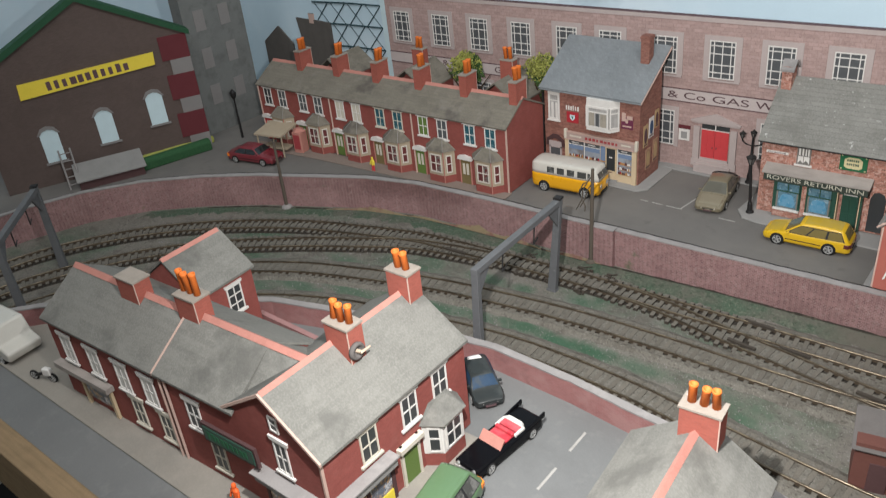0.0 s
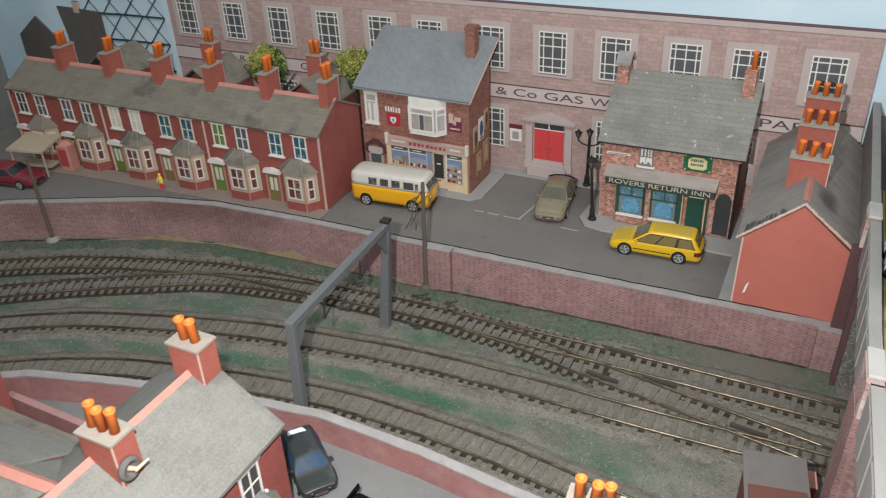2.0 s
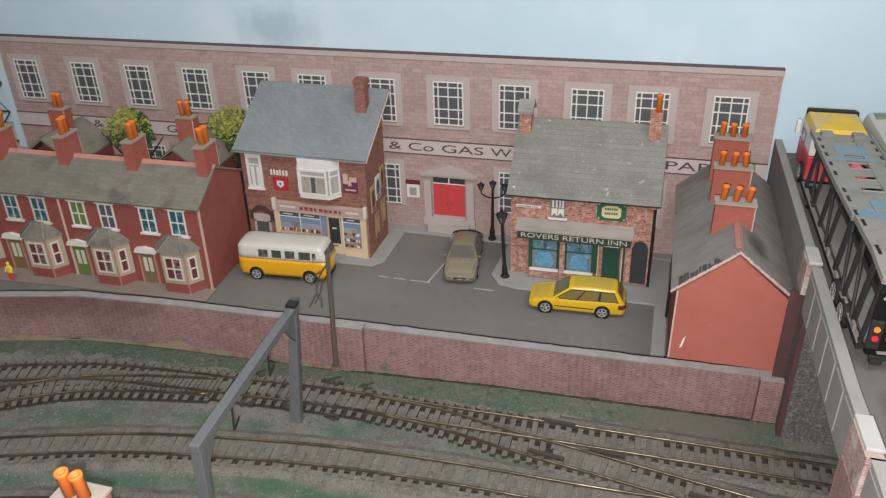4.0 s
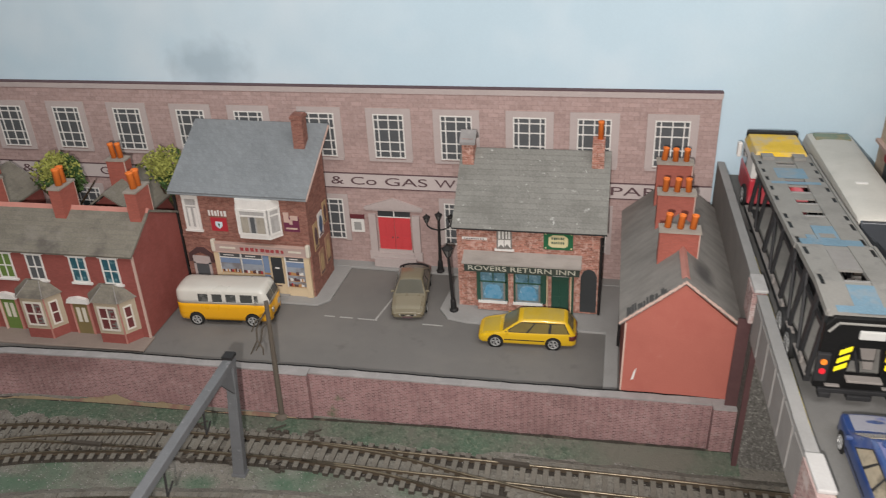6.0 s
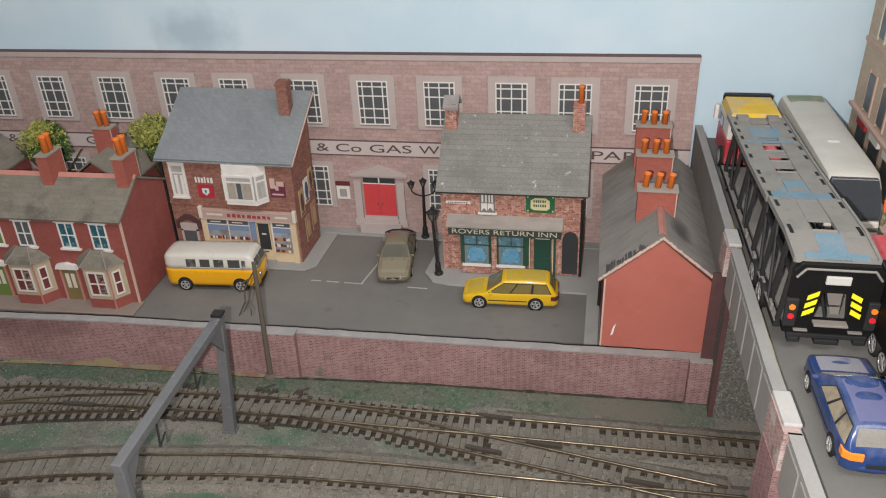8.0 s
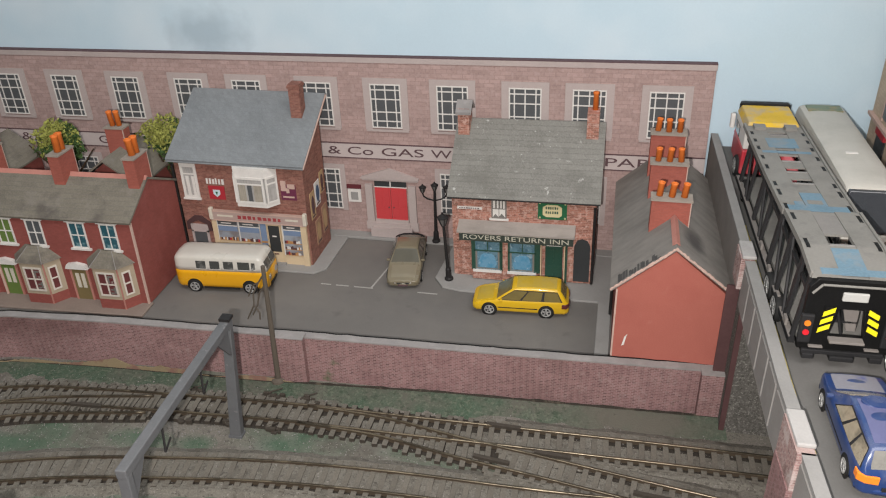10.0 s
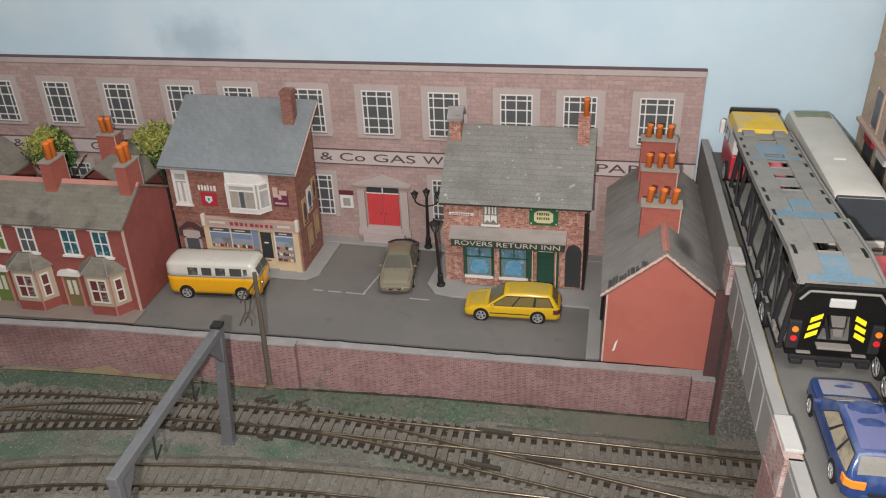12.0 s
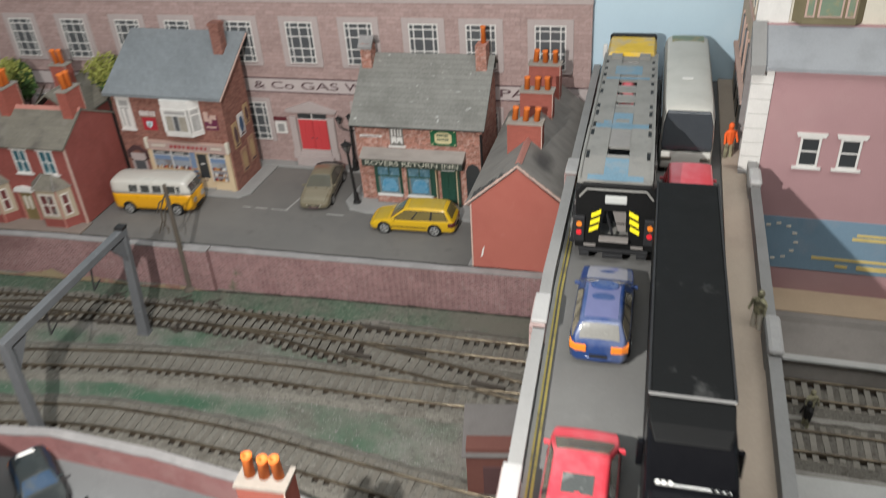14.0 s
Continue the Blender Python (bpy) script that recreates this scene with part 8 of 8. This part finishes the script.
car("red_van", on_bridge(32.5, -20.3, -90), "red van close behind the black lorry", "van", 6.0, 2.7, [(-2.95, 1.35), (-1.9, 1.5), (2.9, 1.6)], (-2.0, 2.9, 1.5, -1.2, 2.75, 2.9, 0.25), paint_name="red", glass="lamp_r", wheel_r=0.5)
hatch = car("blue_hatchback", on_bridge(29.05, -30.2, -90), "dusty dark blue hatchback with orange tail lights", "car", 6.3, 2.55, [(-3.15, 0.95), (-3.0, 1.05), (-1.3, 1.22), (2.6, 1.28), (3.15, 1.25)], (-1.55, 3.05, 1.2, -0.3, 2.6, 2.08, 0.45), side=((0.2, 0.42), (0.46, 0.68), (0.72, 0.95)), paint_name="blue", roof="bluedust", bonnet="dust", glass="interior", rear_glass="dullglass", bumper="blue", roof_label="dusty lilac-blue roof panel")
for x, ry, rx in ((0.1, 0.62, 0.36), (1.0, 0.5, 0.28), (-2.3, 0.4, 0.2)):
    z = 2.155 if x > 0 else 1.175
    part("polished_patch", Shape().rings([[(x + rx * g * math.cos(a * math.pi / 8), ry * g * math.sin(a * math.pi / 8), z + dz) for a in range(16)] for g, dz in ((1.0, -0.05), (0.98, 0.0), (0.3, 0.016))]), "blue", hatch, "clean dark blue patch in the dust")
hatch = car("red_hatchback", on_bridge(29.25, -41.1, -90), "bright red hatchback with grey sunroof", "car", 6.4, 2.6, [(-3.2, 0.95), (-2.9, 1.08), (-2.2, 1.22), (2.6, 1.28), (3.2, 1.25)], (-2.35, 3.1, 1.2, -1.0, 2.6, 2.05, 0.38), paint_name="red", glass="smoke", bumper="plastic")
part("sunroof", Shape().box(0.1, 0.95, -0.55, 0.5, 2.05, 2.13), "greyglass", hatch, "grey glass sunroof")

# ---- vehicles in the streets ----
car("yellow_estate", P(13.05, -8.9, 0, 3.0), "bright yellow estate car parked before the inn", "car", 6.7, 2.45,
    [(-3.3, 0.82), (-2.9, 1.0), (-2.2, 1.13), (-1.5, 1.22), (2.7, 1.3), (3.25, 1.22)], (-1.75, 3.2, 1.2, -0.5, 2.7, 2.14, 0.34), side=((0.05, 0.33), (0.36, 0.64), (0.68, 0.93)), paint_name="yellow", glass="amberglass", wheels=(0.18, 0.77), wheel_r=0.48, bumper="yellow", lights=("lamp_dark", "lamp_dark"), bonnet="yellow_dust", roof="yellow_dust", roof_label="dusty mustard roof panel")
gold = car("gold_saloon", P(3.7, -4.75, 0, 98), "dull gold sports saloon parked nose out", "car", 6.6, 2.6,
    [(-3.2, 0.74), (-2.8, 0.94), (-1.2, 1.12), (2.1, 1.2), (3.1, 1.12)], (-1.45, 2.75, 1.14, -0.2, 1.45, 1.88, 0.46), paint_name="gold", glass="goldglass", wheels=(0.2, 0.8), bumper="gold", lights=("lamp_dark", "lamp_dark"), bonnet="gold_dust")
part("rear_spoiler", Shape().rings([[(2.9 - 0.5 * abs(t) ** 3, t * 1.15, 1.3), (3.02 - 0.5 * abs(t) ** 3, t * 1.15, 1.3), (3.02 - 0.5 * abs(t) ** 3, t * 1.15, 1.38), (2.9 - 0.5 * abs(t) ** 3, t * 1.15, 1.38)] for t in (-1, -0.8, -0.5, 0, 0.5, 0.8, 1)]), "plastic", gold, "thin black rear spoiler")
for y in (-0.9, 0.9):
    part("spoiler_foot", Shape().box(2.7, 2.82, y - 0.05, y + 0.05, 1.1, 1.32), "plastic", gold)


def camper():
    v = thing("camper_van", P(-9.1, -9.35, 0, 5.0), "amber yellow camper van with ivory upper half", "van")
    L, W, waist = 7.1, 2.6, 1.82
    hw = W / 2

    def half(x):
        e = min(1.0, max(0.0, (L / 2 - abs(x)) / 0.62))
        rd = math.sqrt(max(0.0, 1 - (1 - e) ** 2))
        w = hw * (0.74 + 0.26 * rd)
        zb = 0.36 + 0.2 * (1 - rd)
        return w, zb, rd

    lean = lambda x, z: x - (0.34 * (z - waist) if x > L / 2 - 0.9 and z > waist else 0.0) * ((x - (L / 2 - 0.9)) / 0.9)
    xs = sorted(set([s * (L / 2 - 0.8 * (1 - math.cos(k * math.pi / 14))) for k in range(8) for s in (-1, 1)] + list(np.linspace(-L / 2 + 0.8, L / 2 - 0.8, 14))))
    lower, upper = [], []
    for x in xs:
        w, zb, rd = half(x)
        h = [(w * 0.84, zb), (w * 0.95, zb + 0.1), (w * 0.99, zb + 0.35), (w, 1.2), (w * 0.995, 1.55), (w * 0.98, waist)]
        lower.append([(x, -y, z) for y, z in h] + [(x, y, z) for y, z in reversed(h)])
        top = 2.72 + 0.26 * rd
        g = [(w * 0.975, waist - 0.02), (w * 0.95, waist + (top - waist) * 0.3), (w * 0.91, waist + (top - waist) * 0.8), (w * 0.87, waist + (top - waist) * 0.9), (w * 0.77, waist + (top - waist) * 0.97), (w * 0.5, top + 0.02), (0, top + 0.06)]
        upper.append([(lean(x, z), -y, z) for y, z in g] + [(lean(x, z), y, z) for y, z in reversed(g[:-1])])
    part("body", Shape().rings(lower), "amber", v, "amber yellow lower body", smooth=True)
    part("upper_body", Shape().rings(upper), "vanwhite", v, "ivory upper body", smooth=True)

    def skin(x, z, s):
        w, zb, rd = half(x)
        top = 2.72 + 0.26 * rd
        f = (z - waist) / (top - waist)
        return (lean(x, z), s * w * float(np.interp(f, (0, 0.3, 0.8, 0.9), (0.975, 0.95, 0.91, 0.87))), z)

    for a, b, z0, z1, glass in ((-1.8, -1.05, 2.0, 2.62, "greyglass"), (-0.75, 0.0, 2.0, 2.62, "greyglass"), (0.3, 1.05, 2.0, 2.62, "greyglass"), (1.38, 2.28, 2.0, 2.62, "greyglass"), (2.42, 2.72, 2.06, 2.58, "greyglass")):
        for s in (-1, 1):
            rows = lambda g: [[skin(a - g + (b - a + 2 * g) * j / 5, z0 - g + (z1 - z0 + 2 * g) * i / 3, s) for j in range(6)] for i in range(4)]
            win = part("side_window", sheet(rows(0), (0, s * 0.016, 0)), glass, v)
            part("window_rubber", sheet(rows(0.05), (0, s * 0.008, 0)), "vanwhite", win)
    nose = lambda y, z: (lean(L / 2 - 0.8 + 0.8 * math.sqrt(max(0.0, 1 - (min(0.98, max(0.0, (abs(y) / hw / float(np.interp((z - waist) / 1.2, (0, 0.3, 0.8, 0.9), (0.975, 0.95, 0.91, 0.87))) - 0.72) / 0.28)) ** 2))), z), y, z)
    for y0, y1 in ((-0.95, -0.06), (0.06, 0.95)):
        part("windscreen", sheet([[nose(y0 + (y1 - y0) * j / 6, 2.04 + 0.54 * i / 3) for j in range(7)] for i in range(4)], (0.03, 0, 0.01)), "greyglass", v)
    part("rear_window", sheet([[(-L / 2 + 0.05 + 0.02 * i, -0.75 + 1.5 * j / 6, 1.92 + 0.5 * i / 3) for j in range(7)] for i in range(4)], (-0.06, 0, 0)), "greyglass", v)
    for x in (-L / 2 + 1.42, L / 2 - 1.42):
        for s in (-1, 1):
            part("wheel_arch", Shape().tube((x, s * (hw + 0.008), 0.56), (x, s * (hw - 0.1), 0.56), 0.58, n=20), "tyre", v)
            wheel(v, P(x, s * (hw - 0.08), 0.5), 0.5, 0.28)
    for end in (-1, 1):
        line = [(end * (L / 2 + 0.1 - 0.42 * abs(t) ** 3), t * hw * 0.95) for t in (-1, -0.8, -0.5, 0, 0.5, 0.8, 1)]
        part("bumper", Shape().rings([[(x - end * 0.1, y * 0.96, 0.5), (x, y, 0.5), (x, y, 0.72), (x - end * 0.1, y * 0.96, 0.72)] for x, y in line]), "plastic" if end > 0 else "amber", v, bevel=0.03)
    for s in (-1, 1):
        part("headlight", Shape().tube((L / 2 - 0.12, s * 0.66, 1.2), (L / 2 + 0.03, s * 0.64, 1.2), 0.24, n=14), "chrome", v)
        part("sill", Shape().box(-L / 2 + 2.1, L / 2 - 2.3, s * (hw - 0.06) - 0.05, s * (hw - 0.06) + 0.05, 0.3, 0.42), "plastic", v)
        part("wing_mirror", Shape().box(2.5, 2.6, s * (hw + 0.06) - 0.1, s * (hw + 0.06) + 0.1, 1.95, 2.2), "chrome", v, bevel=0.02)


camper()
car("maroon_saloon", P(-44.2, -19.6, 0, 192), "dark maroon saloon parked on the back street", "car", 6.5, 2.5, [(-3.1, 0.9), (-1.4, 1.15), (2.0, 1.2), (3.1, 1.1)], (-1.5, 2.3, 1.15, -0.7, 1.4, 1.85, 0.35), paint_name="maroon")
car("green_estate", P(6.1, -49.0, 0, 99), "mid green estate car at the kerb", "car", 7.0, 3.0, [(-3.4, 1.05), (-1.8, 1.3), (3.4, 1.35)], (-1.9, 3.35, 1.3, -0.8, 2.8, 2.35, 0.62), side=((0.05, 0.33), (0.36, 0.64), (0.68, 0.93)), paint_name="greenvan", glass="greyglass", wheel_r=0.48)
dark_car = car("blue_black_car", P(1.2, -37.95, 0, 142), "dark blue-black car in the yard with litter on its roof", "car", 4.5, 2.1, [(-2.2, 0.72), (-0.95, 0.92), (2.2, 0.98)], (-1.2, 2.15, 0.92, -0.35, 1.75, 1.5, 0.34), paint_name="darkcar", roof="darkcar", glass="navyglass", rear_glass="navyglass", wheel_r=0.38)
part("litter", Shape().rings([[(1.2, -0.5, 1.5), (1.6, -0.4, 1.5), (1.7, 0.5, 1.5), (1.3, 0.6, 1.5)], [(1.3, -0.4, 1.62), (1.5, -0.3, 1.66), (1.6, 0.4, 1.58), (1.4, 0.45, 1.62)]]), "white", dark_car, "white paper scraps", bevel=0.05)
conv = thing("open_tourer", P(5.5, -41.9, 0, 84), "black open tourer with red seats and white rim", "car")
part("body", Shape().rings([[(x, -w, 0.35), (x, -w, z - 0.12), (x, -w * 0.85, z), (x, w * 0.85, z), (x, w, z - 0.12), (x, w, 0.35)] for x, w, z in ((-3.0, 0.8, 0.75), (-2.9, 0.95, 0.9), (-1.0, 1.0, 1.02), (1.4, 1.0, 1.05), (2.7, 0.98, 1.0), (3.0, 0.85, 0.85))]), "gloss", conv, smooth=True, bevel=0.06)
part("cockpit_rim", Shape().rings([[(1.35, -0.82, 1.0), (1.75, -0.5, 1.0), (1.75, 0.5, 1.0), (1.35, 0.82, 1.0)], [(1.2, -0.8, 1.32), (1.55, -0.5, 1.36), (1.55, 0.5, 1.36), (1.2, 0.8, 1.32)]]), "white", conv, "white folded hood", bevel=0.08)
part("rim_arm", Shape().box(0.5, 1.4, -0.84, -0.68, 1.0, 1.22).box(0.5, 1.4, 0.68, 0.84, 1.0, 1.22), "white", conv, bevel=0.05)
part("seats", Shape().box(-0.5, 0.35, -0.7, 0.7, 1.0, 1.14).box(0.35, 0.6, -0.7, 0.7, 1.0, 1.3).box(0.75, 1.3, -0.68, 0.68, 1.0, 1.22), "red", conv, "bright red seats", bevel=0.06)
part("windscreen", Shape().prism([(-0.95, 1.0), (-0.5, 1.5), (-0.44, 1.5), (-0.86, 1.0)], "y", -0.85, 0.85), "ridge", conv, "pinkish windscreen")
part("front_bumper", Shape().box(-3.15, -2.95, -0.85, 0.85, 0.45, 0.65), "chrome", conv, bevel=0.05)
for y in (-0.62, 0.62):
    part("headlight", Shape().tube((-3.06, y, 0.72), (-2.9, y, 0.72), 0.15, n=12), "chrome", conv)
for x in (-1.9, 1.9):
    for y in (-0.9, 0.9):
        wheel(conv, P(x, y, 0.4), 0.4, 0.24)
for y in (-0.92, 0.92):
    part("tail_fin", Shape().prism([(1.3, 1.0), (3.1, 0.9), (3.15, 1.25), (2.0, 1.12)], "y", y - 0.06, y + 0.06), "gloss", conv)
van = thing("white_van", P(-33.6, -54.2, 0, 5), "white delivery van on the front street", "van")
part("body", Shape().prism([(-3.6, 0.5), (3.4, 0.5), (3.6, 1.3), (2.6, 1.7), (2.0, 3.0), (-3.6, 3.0)], "y", -1.4, 1.4), "vanwhite", van, smooth=True, bevel=0.2)
part("side_window", Shape().box(0.7, 1.9, -1.42, 1.42, 1.8, 2.6), "glass", van)
for x in (-2.2, 2.2):
    for y in (-1.25, 1.25):
        wheel(van, P(x, y, 0.5), 0.5, 0.3)
bike = thing("motorcycle", P(-26.3, -54.6, 0.15, 20), "small dark motorcycle with pale fairing", "motorcycle")
part("frame", Shape().tube((-0.7, 0, 0.4), (0.5, 0, 0.8), 0.12).tube((0.5, 0, 0.8), (0.8, 0, 0.3), 0.1), "iron", bike)
part("fairing", Shape().box(0.2, 0.9, -0.2, 0.2, 0.6, 1.2), "white", bike, bevel=0.1)
for x in (-0.8, 0.9):
    wheel(bike, P(x, 0, 0.4), 0.4, 0.15)


# ---- street furniture and plants ----
def street_lamp(m, h, twin, label):
    s = thing("street_lamp", m, label, "street lamp", "street lamps")
    part("base", Shape().lathe([(0.34, 0), (0.34, 0.12), (0.24, 0.22), (0.2, 0.9), (0.15, 1.0)], 12), "iron", s, smooth=False)
    part("post", Shape().tube((0, 0, 0.9), (0, 0, h - 0.9), 0.14, 0.1), "iron", s)
    heads = ((-0.95, h - 1.1), (0.95, h - 1.1), (0.0, h - 0.9)) if twin else ((0.0, h - 1.15),)
    for x, z in heads:
        if x:
            part("arm", Shape().tube((0, 0, h - 1.75), (x * 0.6, 0, h - 1.6), 0.06, n=6).tube((x * 0.6, 0, h - 1.6), (x * 0.95, 0, h - 1.35), 0.06, n=6).tube((x * 0.95, 0, h - 1.35), (x, 0, z), 0.06, n=6), "iron", s)
        big = 1.0 if twin else 1.45
        grow = lambda pts: [(r * big, q * big) for r, q in pts]
        l = part("lantern", Shape().lathe(grow([(0.3, 0.48), (0.32, 0.53), (0.12, 0.66), (0.06, 0.68), (0.05, 0.78), (0.01, 0.82)]), 6), "iron", s, m=P(x, 0, z))
        part("lantern_base", Shape().lathe(grow([(0.06, 0), (0.1, 0.06), (0.05, 0.08)]), 6), "iron", l)
        for k in range(6):
            a = k * math.pi / 3
            part("cage_bar", Shape().tube((0.1 * big * math.cos(a), 0.1 * big * math.sin(a), 0.05 * big), (0.27 * big * math.cos(a), 0.27 * big * math.sin(a), 0.5 * big), 0.028 * big, n=5), "iron", l)
        part("lantern_glass", Shape().lathe([(0.09 * big, 0.06 * big), (0.25 * big, 0.48 * big)], 6), "lampglass", l, "dusty grey lantern glass")


street_lamp(P(7.3, -6.3, 0.18, 0, 0, -4), 5.6, False, "black cast iron street lamp with one lantern")
street_lamp(P(5.1, -0.75, 0.2, 8), 5.45, True, "black cast iron street lamp with several lanterns")
pole = thing("telegraph_pole", P(-1.9, -17.95, GROUND), "slim brown telegraph pole with stay struts", "pole")
part("shaft", Shape().tube((0, 0, 0), (0.16, 0, 8.9), 0.2, 0.14), "pole", pole)
part("foot", Shape().lathe([(0.5, 0), (0.45, 0.2), (0.2, 0.35)], 10), "pole", pole)
for bend in (((0.1, 8.3), (-0.45, 7.5), (-0.95, 6.6), (-1.05, 5.7), (-1.7, 4.5)), ((0.1, 7.6), (-0.5, 6.7), (-0.75, 5.8), (-1.25, 4.9)), ((-0.45, 7.5), (-0.9, 7.2), (-1.35, 6.3)), ((-1.05, 5.7), (-0.7, 5.2), (-0.75, 4.7))):
    stay = Shape()
    for (xa, za), (xb, zb) in zip(bend, bend[1:]):
        stay.tube((xa, 0.15 - xa * 0.2, za), (xb, 0.15 - xb * 0.2, zb), 0.06, 0.05, 6)
    part("stay", stay, "pole", pole, "crooked brown stay strut")
pole2 = thing("telegraph_pole", P(-34.5, -24.0, GROUND), "slim brown telegraph pole by the wall", "pole")
part("shaft", Shape().tube((0, 0, 0), (0, 0, 7.4), 0.18, 0.13), "pole", pole2)
part("foot", Shape().lathe([(0.6, 0), (0.5, 0.2), (0.2, 0.35)], 10), "coping", pole2)


def bush(m, size, label, seed, light, cz, rx, rz):
    t = thing("tree", m, label, "tree", "foam trees")
    rnd = random.Random(seed)
    part("trunk", Shape().tube((0, 0, 0), (0.1, 0, size * 0.8), 0.28, 0.12), "bark", t)
    for k in range(4):
        a = k * 1.6
        part("limb", Shape().tube((0.05, 0, size * 0.5), (size * 0.3 * math.cos(a), size * 0.2 * math.sin(a), size * 0.85), 0.12, 0.05, n=6), "bark", t)
    crowns = (Shape(), Shape())
    for k in range(2200):
        u, v, r = rnd.uniform(0, 2 * math.pi), rnd.uniform(-1, 1), rnd.random() ** 0.4
        lump = 1 + 0.25 * math.sin(3 * u + seed) * math.cos(2 * v)
        x = rx * r * lump * math.sqrt(1 - v * v) * math.cos(u)
        y = rx * 0.7 * r * lump * math.sqrt(1 - v * v) * math.sin(u)
        z = cz + rz * r * lump * v
        s = rnd.uniform(0.12, 0.26)
        a, b = Vector((rnd.uniform(-1, 1), rnd.uniform(-1, 1), rnd.uniform(-1, 1))).normalized() * s, Vector((rnd.uniform(-1, 1), rnd.uniform(-1, 1), rnd.uniform(-1, 1))).normalized() * s
        c = Vector((x, y, z))
        n = a.cross(b).normalized() * s * 0.5
        # Paler clumps gather at the top and front left as painted highlights.
        bright = light and (v + math.cos(u - 4.2) * 0.5 + rnd.uniform(-0.5, 0.5) > 0.35)
        crowns[1 if bright else 0].face(c + a, c + b, c - a).face(c - a, c + n, c + b).face(c + a, c + n, c - a).face(c + b, c + n, c + a)
    part("crown", crowns[0], "leaf", t, "mid green foam leaf clumps set as the shaded side")
    part("crown", crowns[1], "leaf_l", t, "yellow-green foam leaf clumps set as painted highlights")


bush(P(-24.7, -4.2, 0), 9.6, "round foam tree with yellow-green crown", 3, True, 8.5, 2.0, 1.85)
bush(P(-16.2, -2.6, 0), 9.6, "foam tree with yellow-green crown behind the shop", 4, True, 8.3, 2.3, 2.3)

hut = thing("trackside_hut", P(23.85, -30.55, GROUND, 11), "brown trackside hut with dark felt roof", "hut")
part("wall", Shape().prism([(-1.5, 0), (1.4, 0), (1.4, 3.2), (-1.5, 3.55)], "x", -1.35, 1.35), "hut", hut)
part("roof", Shape().prism([(-1.75, 3.15), (1.65, 3.55), (1.65, 3.67), (-1.75, 3.27)], "x", -1.55, 1.5), "hutroof", hut, "dark grey felt roof", bevel=0.04)
part("door", Shape().box(-0.5, 0.5, -1.58, -1.5, 0, 2.3), "gable_side", hut)
part("window", Shape().box(0.75, 1.2, -1.56, -1.5, 1.4, 2.2), "pane_grey", hut)
crate = thing("red_crate", P(25.15, -28.1, GROUND, 8), "red trackside crate with pinkish lid", "crate")
part("box", Shape().rings([[(-0.5, -0.5, 0), (0.5, -0.5, 0), (0.5, 0.5, 0), (-0.5, 0.5, 0)], [(-0.62, -0.55, 1.7), (0.62, -0.55, 1.7), (0.62, 0.55, 1.7), (-0.62, 0.55, 1.7)]]), "red", crate, bevel=0.04)
part("lid", Shape().box(-0.66, 0.66, -0.6, 0.6, 1.7, 1.82), "ridge", crate, bevel=0.03)


# ---- little figures ----
def figure(m, top, legs, label, size=1.0):
    s = Shape()
    for x in (-0.16, 0.16):
        s.tube((x * 1.4, 0, 0), (x, 0, 1.05), 0.13, 0.16, 8)
    s.rings([[(w * math.cos(k * math.pi / 5), d * math.sin(k * math.pi / 5), z) for k in range(10)] for w, d, z in ((0.3, 0.2, 0.95), (0.33, 0.22, 1.3), (0.4, 0.22, 1.75), (0.16, 0.14, 1.92))])
    s.tube((-0.38, 0, 1.7), (-0.5, -0.2, 1.05), 0.1, 0.08, 8).tube((0.38, 0, 1.7), (0.5, -0.2, 1.05), 0.1, 0.08, 8)
    s.lathe([(0.06, 1.9), (0.17, 2.0), (0.2, 2.15), (0.15, 2.3), (0.04, 2.36)], 10)
    s.v = [(x * 0.78 * size, y * 0.78 * size, z * 0.86 * size) for x, y, z in s.v]
    ob = solid("figurine", s, top, m, label, "figurine", smooth=False)
    ob.data.materials.append(M[legs])
    for f in ob.data.polygons:
        if f.center.z < 0.0088 * size:
            f.material_index = 1


figure(P(34.85, -12.7, RD + 0.2, 30), "orange", "figure", "tiny painted figurine in an orange jacket", 1.12)
figure(P(35.6, -29.6, RD + 0.2, -40), "figure", "offwhite", "tiny pale khaki painted figurine on the footway")
figure(P(-29.5, -15.6, 0.18, 0), "signyellow", "reddoor", "tiny yellow and red painted figurine by a bay window", 0.78)
figure(P(-4.2, -54.2, 0.15, 0), "orange", "leaf_l", "tiny painted figurine in an orange jacket by the kerb")
figure(P(-53.0, -40.2, GROUND, 0), "orange", "orange", "tiny orange painted figurine near the gantry")
figure(P(40.4, -22.6, GROUND, 20), "figure", "iron", "tiny painted figurine in pale coat by the tracks")
figure(P(40.1, -23.6, GROUND, -60), "iron", "figure", "tiny painted figurine in dark coat by the tracks")
